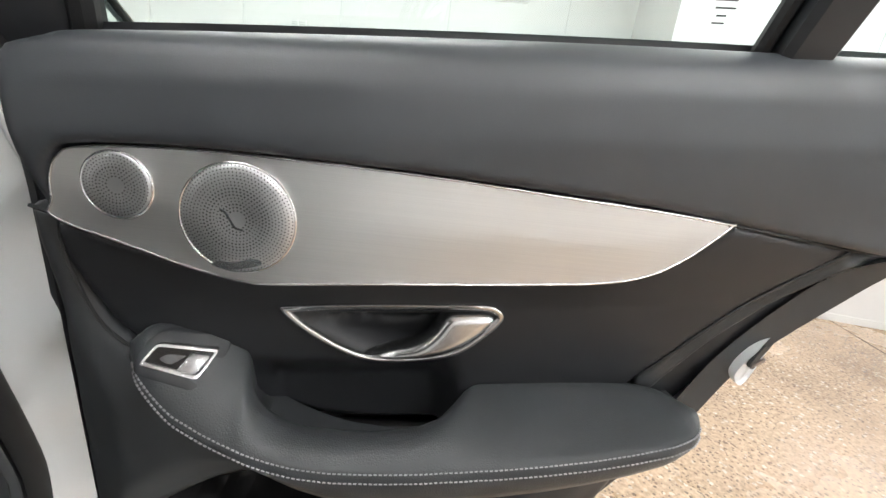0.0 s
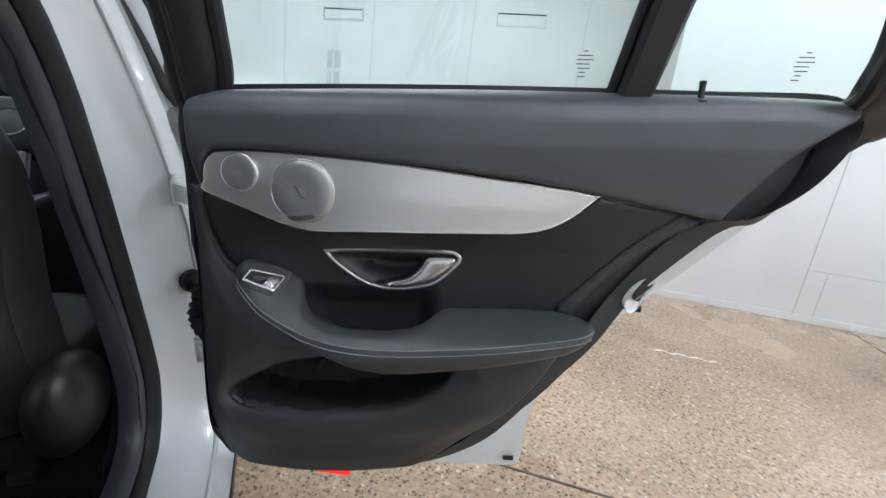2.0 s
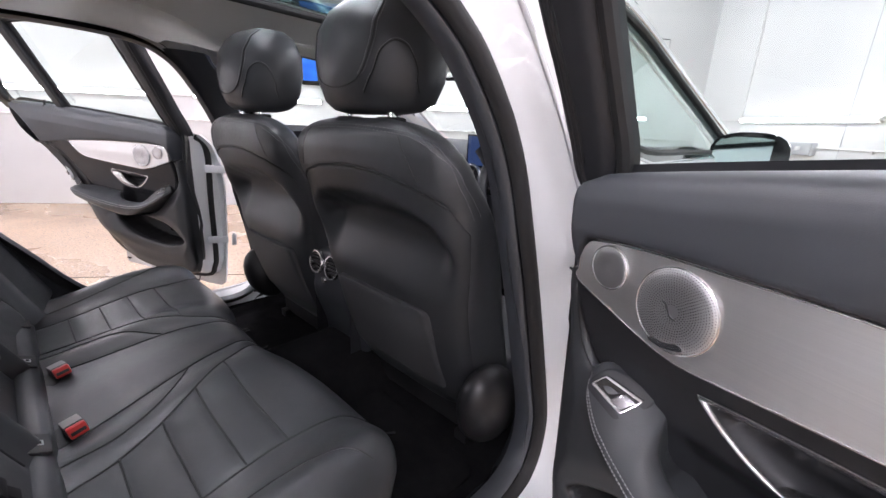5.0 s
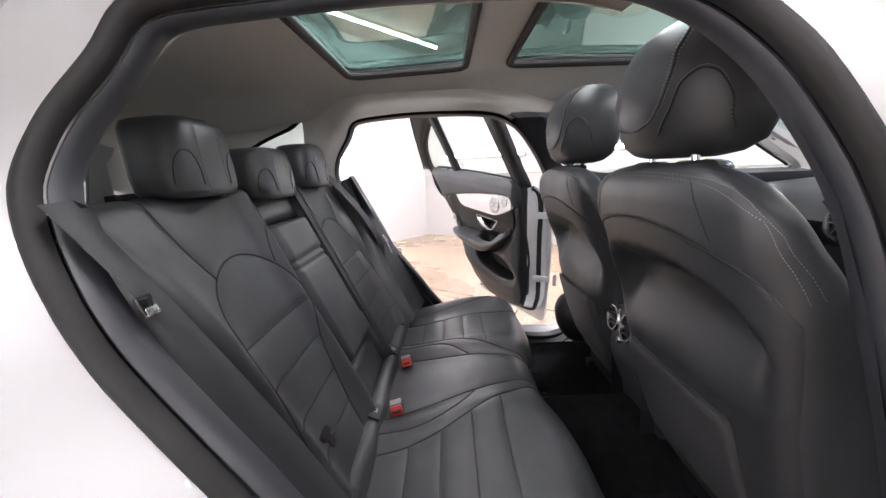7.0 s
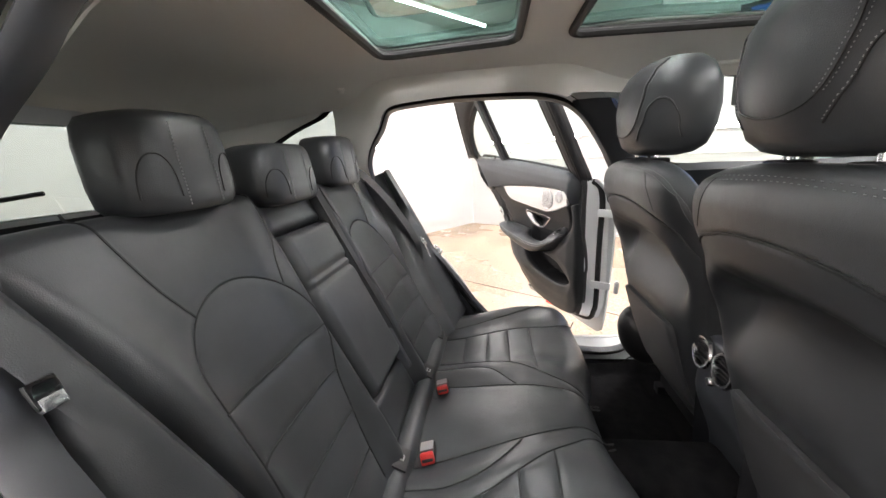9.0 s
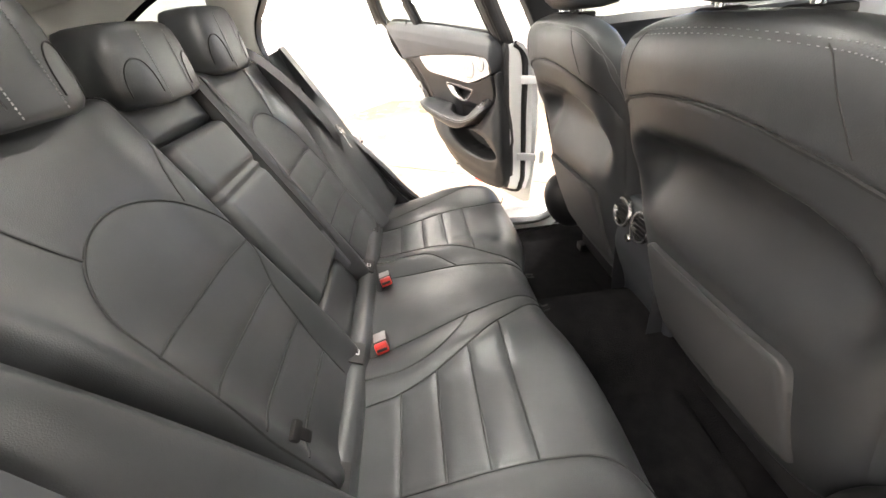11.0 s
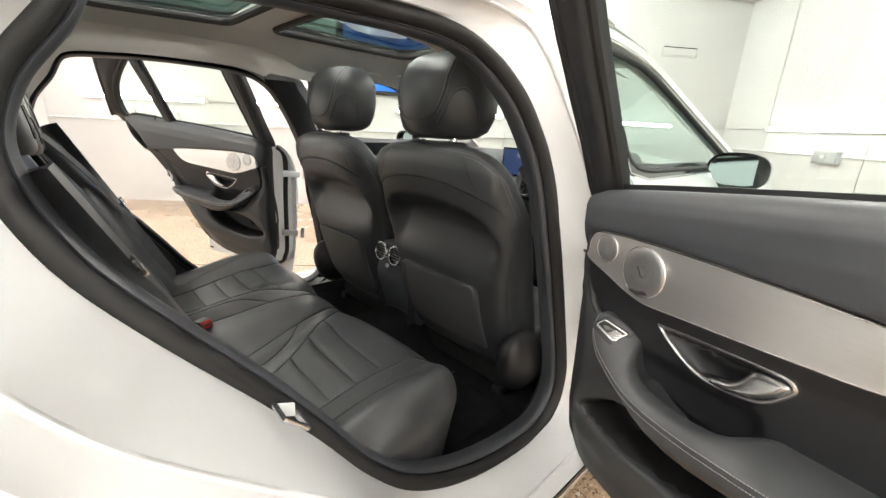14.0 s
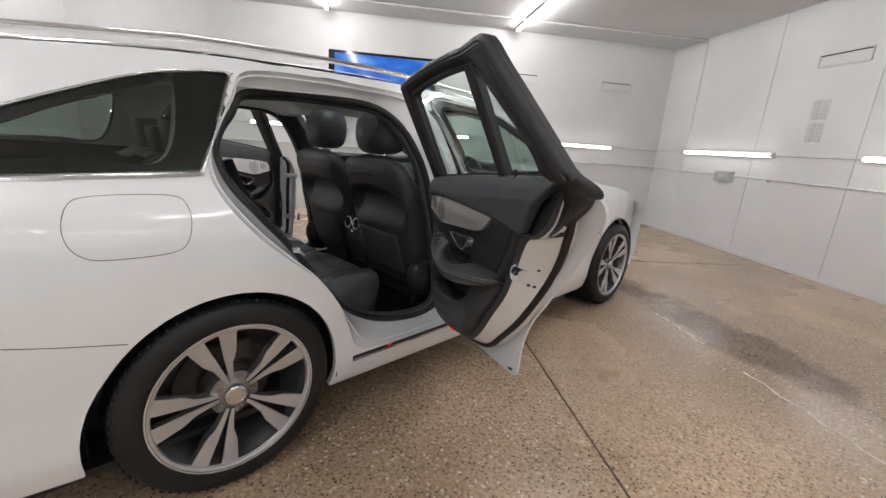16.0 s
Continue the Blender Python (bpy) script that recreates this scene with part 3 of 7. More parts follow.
part("screen", box_room(0.075, 0.079, 4.11, 5.57, 1.55, 2.40, 0.001), SCREEN, _tv, "glowing blue screen")
part("wall_bracket", box_room(0.0, 0.03, 4.6, 5.1, 1.8, 2.2, 0.004), GREYBOX, _tv)
for _a, _b, _l in ((4.15, 2.565, 0.5), (5.0, 2.575, 0.8), (6.3, 2.58, 0.35)):
    _pts = np.array([(_a + _l * k / 14, _b + 0.012 * math.sin(k * 1.7 + _a * 9), 0.0015) for k in range(15)])
    part("floor_scuff", room(tube(_pts, [0.004 + 0.005 * abs(math.sin(k * 2.3 + _a)) for k in range(15)], 6, False, 0.25)), SCUFF, None, "pale chipped scuff line in the concrete", 38, "scuff", "structure")

# ------------------------------------------------------------------ the car: y runs forward from the rear axle, x to its right
car = thing("estate_car", "white estate car parked indoors with both rear doors wide open", "car")
AXLE, TYRE_R = 0.332, 0.332


def roof_edge(y):
    return np.interp(y, [-1.1, -0.9, -0.4, 0.0, 0.5, 0.9, 1.3, 1.55, 2.3], [1.21, 1.28, 1.358, 1.402, 1.424, 1.43, 1.42, 1.392, 1.30])


def half_width(y, z):
    """The body's half width at a place along it and a height."""
    low = np.interp(z, [0.15, 0.22, 0.30, 0.36, 0.45, 0.60, 0.75, 0.88, 0.95, 0.99, 1.02, 1.047], [0.79, 0.842, 0.866, 0.868, 0.872, 0.882, 0.886, 0.878, 0.862, 0.84, 0.815, 0.795])
    haunch = 0.014 * np.exp(-((y + 0.05) / 0.45) ** 2) * smooth(0.3, 0.7, z) * (1 - smooth(0.9, 1.05, z))
    t = np.clip((z - 1.047) / np.maximum(roof_edge(y) - 1.047, 0.05), 0, 1.2)
    up = 0.795 - 0.165 * t ** 1.15 - 0.02 * t
    w = np.where(z < 1.047, low + haunch, up)
    ends = np.interp(y, [-1.1, -0.8, -0.4, 0.1, 2.4, 2.8, 3.1, 3.5, 3.65], [0.86, 0.93, 0.985, 1, 1, 0.965, 0.915, 0.82, 0.70])
    return w * ends


def on_side(side, inset=0.0):
    def pos(y, z, d):
        return np.stack([side * (half_width(y, z) - inset), y, z], 1)
    return pos


SILHOUETTE = cr([(-0.93, 0.24), (-1.02, 0.40), (-1.06, 0.66), (-1.05, 0.90), (-1.0, 1.02), (-0.93, 1.12), (-0.86, 1.24), (-0.74, 1.297), (-0.4, 1.352), (0.0, 1.395), (0.5, 1.415), (0.9, 1.42), (1.3, 1.41), (1.55, 1.385), (1.8, 1.28), (2.05, 1.15), (2.3, 1.03), (2.45, 0.985), (2.9, 0.93), (3.3, 0.85), (3.5, 0.74), (3.6, 0.55), (3.56, 0.35), (3.46, 0.22), (3.2, 0.19), (2.4, 0.195), (1.2, 0.20), (0.4, 0.205), (-0.5, 0.22)], 5)
ARCH = [((0.364 + 0.045 * max(0.0, a - 2.6)) * math.cos(a), AXLE + (0.364 + 0.045 * max(0.0, a - 2.6)) * math.sin(a)) for a in np.linspace(-0.42, math.pi + 0.42, 30)]
ARCH_REAR = np.array([*ARCH, (-0.3, 0.05), (0.3, 0.05)])
ARCH_FRONT = ARCH_REAR + np.array([2.84, 0])
# the doorway: where the skin ends, and the inner rim that the seal sits on
DOOR_OUT = cr([(0.145, 1.36), (0.10, 1.285), (0.04, 1.19), (-0.01, 1.09), (0.0, 0.985), (0.075, 0.875), (0.18, 0.775), (0.285, 0.685), (0.36, 0.585), (0.415, 0.465), (0.455, 0.37), (0.55, 0.335), (0.80, 0.33), (1.06, 0.333), (1.135, 0.37), (1.13, 0.55), (1.105, 0.75), (1.075, 0.90), (1.04, 1.03), (0.985, 1.19), (0.935, 1.31), (0.86, 1.375), (0.55, 1.388), (0.28, 1.383)], 6)
DOOR_IN = cr([(0.165, 1.30), (0.12, 1.235), (0.07, 1.165), (0.052, 1.085), (0.09, 0.98), (0.17, 0.875), (0.26, 0.765), (0.345, 0.65), (0.43, 0.53), (0.53, 0.435), (0.67, 0.37), (0.82, 0.338), (0.96, 0.332), (1.04, 0.375), (1.065, 0.47), (1.038, 0.63), (1.010, 0.79), (0.982, 0.91), (0.945, 1.05), (0.868, 1.19), (0.785, 1.278), (0.67, 1.318), (0.45, 1.325), (0.28, 1.318)], 6)
QUARTER = cr([(0.112, 1.352), (0.10, 1.335), (0.035, 1.19), (-0.028, 1.062), (-0.045, 1.05), (-0.30, 1.043), (-0.62, 1.036), (-0.72, 1.035), (-0.70, 1.055), (-0.58, 1.12), (-0.42, 1.192), (-0.30, 1.245), (-0.13, 1.312), (0.02, 1.345)], 5)
BORDER = cr([(-0.055, 1.305), (-0.115, 1.085), (-0.3, 1.082), (-0.55, 1.078), (-0.50, 1.115), (-0.38, 1.175), (-0.25, 1.238), (-0.12, 1.285)], 5)
FRONT_DOOR = cr([(1.17, 0.345), (1.165, 0.60), (1.14, 0.85), (1.095, 1.05), (1.03, 1.24), (0.975, 1.35), (1.02, 1.388), (1.3, 1.38), (1.52, 1.35), (1.78, 1.245), (2.05, 1.115), (2.22, 1.02), (2.26, 0.93), (2.235, 0.75), (2.19, 0.5), (2.15, 0.36), (2.08, 0.335), (1.6, 0.335)], 6)
FRONT_GLASS = cr([(1.15, 1.065), (1.115, 1.16), (1.06, 1.30), (1.055, 1.335), (1.12, 1.345), (1.3, 1.34), (1.48, 1.315), (1.72, 1.215), (1.94, 1.105), (2.02, 1.06), (1.98, 1.048), (1.5, 1.05)], 6)


def rim_x(y, z):
    """How far out the doorway's inner rim stands."""
    rear = np.interp(z, [0.3, 0.6, 0.75, 0.8, 0.9, 0.95, 0.98, 1.1, 1.2, 1.3, 1.4], [0.700, 0.695, 0.684, 0.681, 0.670, 0.656, 0.647, 0.620, 0.588, 0.555, 0.515])
    fore = np.interp(z, [0.3, 0.5, 0.6, 0.7, 0.8, 0.9, 1.0, 1.05, 1.1, 1.2, 1.3, 1.4], [0.715, 0.715, 0.709, 0.700, 0.690, 0.682, 0.672, 0.666, 0.660, 0.640, 0.602, 0.560])
    k = smooth(0.3, 0.9, y)
    return np.minimum(rear * (1 - k) + fore * k, half_width(y, z) - 0.085)



def pillar_x(z):
    """The outer face of the centre pillar, under the doors' skins."""
    return np.interp(z, [0.30, 0.60, 0.80, 0.95, 1.10, 1.25, 1.40], [0.835, 0.838, 0.822, 0.785, 0.742, 0.692, 0.640])


def jamb(side):
    """The painted step between the skin and the inner rim of the doorway."""
    o, i = DOOR_OUT.copy(), DOOR_IN
    rings = []
    w = smooth(0.88, 0.98, o[:, 0]) * smooth(1.385, 1.32, o[:, 1]) * smooth(0.325, 0.36, o[:, 1])
    xo = half_width(o[:, 0], o[:, 1]) * (1 - w) + pillar_x(o[:, 1]) * w
    xi = rim_x(i[:, 0], i[:, 1])
    far = o + np.stack([0.055 * w, 0 * w], 1)
    rings.append(np.stack([side * (xo - 0.004), far[:, 0], far[:, 1]], 1))
    for t, k in ((0.0, 0.0), (0.015, 0.035), (0.05, 0.075), (0.10, 0.12), (0.17, 0.17), (0.26, 0.25), (0.36, 0.37), (0.46, 0.50), (0.56, 0.62), (0.68, 0.74), (0.82, 0.87), (0.92, 0.95), (1.0, 1.0)):
        p = o * (1 - t) + i * t
        rings.append(np.stack([side * (xo * (1 - k) + xi * k), p[:, 0], p[:, 1]], 1))
    return loft(rings, True, False), tube(rings[6] + np.array([0.002 * side, 0, 0]), 0.0045, 6, True)


PILLAR_GAP = np.array([(1.09, 0.40), (1.186, 0.40), (1.178, 0.60), (1.154, 0.85), (1.109, 1.05), (1.044, 1.24), (1.005, 1.322), (0.93, 1.322), (0.97, 1.19), (1.02, 1.03), (1.06, 0.90), (1.09, 0.75), (1.115, 0.55)])


def band(side, section):
    """A strip run round the doorway; section: (growth, how far outboard of the rim)."""
    rings = []
    for k, off in section:
        q = grow(DOOR_IN, k)
        rings.append(np.stack([side * (rim_x(DOOR_IN[:, 0], DOOR_IN[:, 1]) + off), q[:, 0], q[:, 1]], 1))
    return loft(rings, True, False)


def behind(y, z, inset):
    """Inner lining, drawn further in beside the doorway."""
    near = np.exp(-(np.clip(sdf(DOOR_IN, y, z), 0, 9) / 0.11) ** 2)
    return np.minimum(half_width(y, z) - inset - 0.135 * near, 0.74)


def loop3(P, side, inset):
    return np.stack([side * (half_width(P[:, 0], P[:, 1]) - inset), P[:, 0], P[:, 1]], 1)


def grow(P, k):
    """An outline pushed outwards by k."""
    t = np.roll(P, -1, 0) - np.roll(P, 1, 0)
    t /= np.linalg.norm(t, axis=1)[:, None] + 1e-12
    area = 0.5 * np.sum(P[:, 0] * np.roll(P[:, 1], -1) - np.roll(P[:, 0], -1) * P[:, 1])
    n = np.stack([t[:, 1], -t[:, 0]], 1) * (1 if area > 0 else -1)
    return P + n * k


for side in (1, -1):
    body = part("body_side", sheet(SILHOUETTE, on_side(side), 0.022, (ARCH_REAR, ARCH_FRONT, DOOR_OUT, QUARTER, FRONT_DOOR, PILLAR_GAP), lambda v: v + np.array([-0.02 * side, 0, 0])), PAINT, car, "glossy white painted body side")
    step, bead = jamb(side)
    part("door_jamb", step, PAINT, body, "white painted door jamb", 60)
    part("jamb_bead", bead, PAINT, body, "raised painted bead along the jamb", 60)
    part("door_seal", band(side, ((0.015, -0.006), (0.014, 0.005), (0.009, 0.013), (0.0, 0.0165), (-0.009, 0.013), (-0.014, 0.004), (-0.0155, -0.004))), RUBBER, body, "black rubber door seal", 60)
    part("pillar_trim", band(side, ((-0.0145, -0.012), (-0.016, -0.007), (-0.019, -0.006), (-0.023, -0.010), (-0.026, -0.020), (-0.026, -0.034), (-0.020, -0.050))), SOFT, body, "charcoal lining along the door opening", 60)
    part("quarter_window", sheet(grow(QUARTER, -0.002), on_side(side, 0.006), 0.03), PRIVACY, car, "dark tinted rear quarter glass").visible_shadow = False
    part("window_border", sheet(grow(QUARTER, -0.003), on_side(side, 0.010), 0.016, (BORDER,)), GLOSSBLACK, body, "black printed border of the quarter glass")
    wide = 0.0035 + 0.0095 * np.clip(np.abs(QUARTER[:, 1] - 1.04) < 0.012, 0, 1) + 0.0030 * ((QUARTER[:, 1] > 1.06) & (QUARTER[:, 0] < 0.08) & (QUARTER[:, 0] < (QUARTER[:, 1] - 1.06) / 0.29 * 0.16 - 0.10))
    wide = sum(np.roll(wide, k) for k in range(-3, 4)) / 7
    part("window_chrome", loft([loop3(grow(QUARTER, -0.001), side, 0.001), loop3(grow(QUARTER, 0.0005), side, -0.0035)] + [loop3(QUARTER + (grow(QUARTER, 1.0) - QUARTER) * (wide * k)[:, None], side, -0.0045 + 0.0008 * k) for k in (0.4, 0.8)] + [loop3(QUARTER + (grow(QUARTER, 1.0) - QUARTER) * wide[:, None], side, 0.002)], True, False), SATIN, body, "satin chrome window surround", 50)
    part("arch_liner", loft([np.array([[side * x, 0.378 * math.cos(a), AXLE + 0.378 * math.sin(a)] for a in np.linspace(-0.2, math.pi + 0.2, 24)]) for x in (0.862, 0.62)], False, False), GRAIN, body)
    part("arch_liner", loft([np.array([[side * x, 2.84 + 0.378 * math.cos(a), AXLE + 0.378 * math.sin(a)] for a in np.linspace(-0.2, math.pi + 0.2, 24)]) for x in (0.862, 0.62)], False, False), GRAIN, body)
    for _y in (0, 2.84):
        part("arch_liner", sheet(circle(_y, AXLE, 0.377, 30), lambda y, z, d: np.stack([side * np.full_like(y, 0.63), y, z], 1), 0.05), GRAIN, body)
    # sill with its bright strip
    line = np.array([(y, 0.318) for y in np.linspace(0.44, 2.05, 30)])
    part("sill_strip", tube(loop3(line, side, 0.004), 0.010, 8), GLOSSBLACK, body, "gloss black sill strip")
    part("sill_edge", tube(loop3(line - np.array([0, 0.014]), side, 0.001), 0.0035, 6), CHROME, body, "thin chrome line under the sill strip")
    # no lamp: the reflector's red shine comes from the glowing lens material
    part("glowing_reflector", rbox(min(side * 0.845, side * 0.872), max(side * 0.845, side * 0.872), 0.61, 0.632, 0.318, 0.326, 0.003), REDLENS, body, "small red reflector on the sill, its shine put in as a glow")
    fd = part("front_door", sheet(grow(FRONT_DOOR, -0.004), on_side(side), 0.022, (FRONT_GLASS,), lambda v: v + np.array([-0.03 * side, 0, 0])), PAINT, car, "closed white front door")
    part("window", sheet(grow(FRONT_GLASS, -0.001), on_side(side, 0.012), 0.03), GLASS, fd).visible_shadow = False
    surround = grow(FRONT_DOOR, -0.012)
    surround = np.vstack([surround[surround[:, 1] > 1.036], [(1.9, 1.034), (1.5, 1.034), (1.2, 1.034)]])
    surround = surround[np.argsort(np.arctan2(surround[:, 1] - 1.16, surround[:, 0] - 1.45))]
    part("window_chrome", tube(loop3(surround, side, -0.001), 0.0035, 8, True), SATIN, fd)
    part("pillar_cover", sheet(cr([(1.103, 1.05), (1.075, 1.13), (1.040, 1.235), (0.992, 1.335), (1.01, 1.352), (1.036, 1.348), (1.046, 1.30), (1.10, 1.16), (1.137, 1.06)], 5), on_side(side, -0.0025), 0.014, (), (-0.004 * side, 0, 0)), GLOSSBLACK, fd, "gloss black cover of the centre pillar")
    part("window_frame", sheet(surround, on_side(side, -0.0018), 0.012, (FRONT_GLASS,)), GLOSSBLACK, fd, "gloss black window frame")
    edge = FRONT_DOOR[(FRONT_DOOR[:, 0] < 1.2) & (FRONT_DOOR[:, 1] > 0.36) & (FRONT_DOOR[:, 1] < 1.34)]
    edge = edge[np.argsort(edge[:, 1])]
    part("edge_seal", tube(loop3(edge, side, 0.036), 0.010, 8), RUBBER, fd, "black seal on the front door's rear edge", 60)
    part("window_seal", tube(loop3(grow(FRONT_GLASS, 0.002), side, 0.004), 0.009, 8, True), RUBBER, fd)
    part("door_card", sheet(cr([(1.16, 0.40), (1.14, 0.9), (1.13, 1.05), (1.5, 1.058), (2.1, 1.04), (2.15, 0.9), (2.1, 0.45), (1.7, 0.40)], 4), lambda y, z, d: np.stack([side * (half_width(y, z) - 0.075 - edge_roll(d, 0.05, 0.03)), y, z], 1), 0.03), SOFT, fd, "charcoal front door card")
    part("trim_strip", sheet(cr([(1.22, 0.93), (1.3, 0.965), (1.7, 0.975), (2.05, 0.97), (2.0, 0.90), (1.6, 0.885), (1.3, 0.89)], 4), lambda y, z, d: np.stack([side * (half_width(y, z) - 0.112), y, z], 1), 0.03), ALU, fd, "brushed aluminium strip")
    # wing mirror
    wm = part("wing_mirror", loft([np.stack([side * (0.880 + hx * 0.86 * np.sign(np.cos(a)) * np.abs(np.cos(a)) ** 0.75), np.full(28, y), 1.045 + hz * 0.86 * np.sign(np.sin(a)) * np.abs(np.sin(a)) ** 0.75], 1) for y, hx, hz in ((1.835, 0.03, 0.018), (1.825, 0.065, 0.04), (1.80, 0.092, 0.06), (1.765, 0.102, 0.068), (1.735, 0.102, 0.068), (1.735, 0.092, 0.058), (1.745, 0.09, 0.056)) for a in (np.linspace(0, 2 * np.pi, 28, endpoint=False),)]), GLOSSBLACK, car, "gloss black wing mirror")
    part("surround", loft([np.stack([side * (0.880 + hx * 0.86 * np.sign(np.cos(a)) * np.abs(np.cos(a)) ** 0.75), np.full(28, y), 1.045 + hz * 0.86 * np.sign(np.sin(a)) * np.abs(np.sin(a)) ** 0.75], 1) for y, hx, hz in ((1.75, 0.1035, 0.0695), (1.728, 0.1035, 0.0695), (1.728, 0.091, 0.057)) for a in (np.linspace(0, 2 * np.pi, 28, endpoint=False),)], True, False), GLOSSBLACK, wm)
    part("mirror_glass", sheet(cr([(0.805, 1.004), (0.807, 1.082), (0.858, 1.092), (0.936, 1.086), (0.955, 1.052), (0.945, 1.004), (0.867, 0.998)], 5), lambda x, z, d: np.stack([side * x, 1.738 + (x - 0.885) * 0.16, z], 1), 0.03), MIRROR, wm, "mirror glass, its colour darkened for a dim reflection")
    part("stalk", tube([(side * 0.79, 1.83, 1.03), (side * 0.82, 1.81, 1.035), (side * 0.86, 1.79, 1.04)], 0.022, 10), GLOSSBLACK, wm)
    # roof rail
    ys = np.linspace(-0.72, 1.42, 40)
    rail = np.stack([side * (0.575 - 0.02 * np.abs(ys - 0.4) ** 2), ys, roof_edge(ys) + 0.030 + 0.012 * np.sin((ys + 0.72) / 2.14 * np.pi)], 1)
    rail[[0, -1], 2] -= 0.025
    part("roof_rail", tube(rail, 0.0125, 10, False, 0.8), SATIN, car, "satin aluminium roof rail")
    part("rail_foot", rbox(min(side * 0.55, side * 0.59), max(side * 0.55, side * 0.59), -0.66, -0.5, 1.33, 1.385, 0.01), GLOSSBLACK, car)
# filler flap on the right haunch
flap = cr([(-0.352, 0.93), (-0.335, 0.977), (-0.30, 0.993), (-0.20, 0.996), (-0.115, 0.99), (-0.09, 0.965), (-0.088, 0.915), (-0.108, 0.86), (-0.15, 0.843), (-0.24, 0.84), (-0.31, 0.847), (-0.345, 0.88)], 6)
ff = part("filler_flap", sheet(grow(flap, -0.002), on_side(1, -0.0012), 0.012, (), (-0.004, 0, 0)), PAINT, car, "white fuel filler flap")
part("flap_gap", tube(loop3(flap, 1, 0.0004), 0.0011, 6, True), JOINT, ff, "dark gap round the flap")
# bumper line
bl = np.array([(y, 0.600 - 0.225 * (y + 0.234)) for y in np.linspace(-1.0, -0.262, 12)])
part("bumper_gap", tube(loop3(bl, 1, 0.0006), 0.0014, 6), INK, car, "gap between body and bumper")
part("bumper_gap", tube(loop3(bl, -1, 0.0006), 0.0014, 6), INK, car, "gap between body and bumper")


def roof_z(x, y):
    e = roof_edge(y)
    return e + 0.055 * (1 - np.clip(np.abs(x) / 0.612, 0, 1) ** 2.4)


SUN_REAR = rounded([(-0.34, 0.205), (0.34, 0.205), (0.34, 0.585), (-0.34, 0.585)], 0.05)
SUN_FRONT = rounded([(-0.34, 0.72), (0.34, 0.72), (0.34, 1.30), (-0.34, 1.30)], 0.05)
ROOF = rounded([(-0.605, -0.86), (0.605, -0.86), (0.612, 1.56), (-0.612, 1.56)], 0.05)
roof = part("roof", sheet(ROOF, lambda x, y, d: np.stack([x * np.interp(y, [-1.1, -0.8, -0.4, 0.1], [0.88, 0.935, 0.985, 1.0]), y, roof_z(x, y)], 1), 0.03, (grow(SUN_REAR, 0.055), grow(SUN_FRONT, 0.055))), PAINT, car, "white painted roof")

def liner_z(x, y):
    e = roof_edge(np.clip(y, -0.6, 1.5))
    return e - 0.006 + 0.010 * (1 - (x / 0.6) ** 2) - 0.085 * smooth(0.38, 0.60, np.abs(x)) ** 1.3


HEAD = rounded([(-0.590, -0.80), (0.590, -0.80), (0.590, 1.50), (-0.590, 1.50)], 0.05)
headliner = part("headliner", sheet(HEAD, lambda x, y, d: np.stack([x * np.interp(y, [-1.1, -0.8, -0.4, 0.1], [0.88, 0.93, 0.98, 1.0]), y, liner_z(x, y)], 1), 0.025, (SUN_REAR, SUN_FRONT)), HEADLINER, car, "pale grey fabric headliner")
for P in (SUN_REAR, SUN_FRONT):
    lo = np.column_stack([P, liner_z(P[:, 0], P[:, 1]) - 0.004])
    hi = np.column_stack([grow(P, 0.002), liner_z(P[:, 0], P[:, 1]) + 0.012])
    rim = grow(P, 0.055)
    part("sunroof_pane", sheet(grow(P, 0.05), lambda x, y, d: np.stack([x, y, liner_z(x, y) + 0.014], 1), 0.05), SUNGLASS, car, "dark green panoramic roof glass").visible_shadow = False
    part("sunroof_seal", loft([np.column_stack([grow(P, 0.04), liner_z(P[:, 0], P[:, 1]) + 0.016]), np.column_stack([rim, roof_z(rim[:, 0], rim[:, 1]) - 0.004])], True, False), RUBBER, roof)
    part("sunroof_frame", loft([lo, hi], True, False), RUBBER, headliner, "black sunroof opening frame")
    part("sunroof_seal", tube(lo, 0.011, 8, True), RUBBER, headliner)
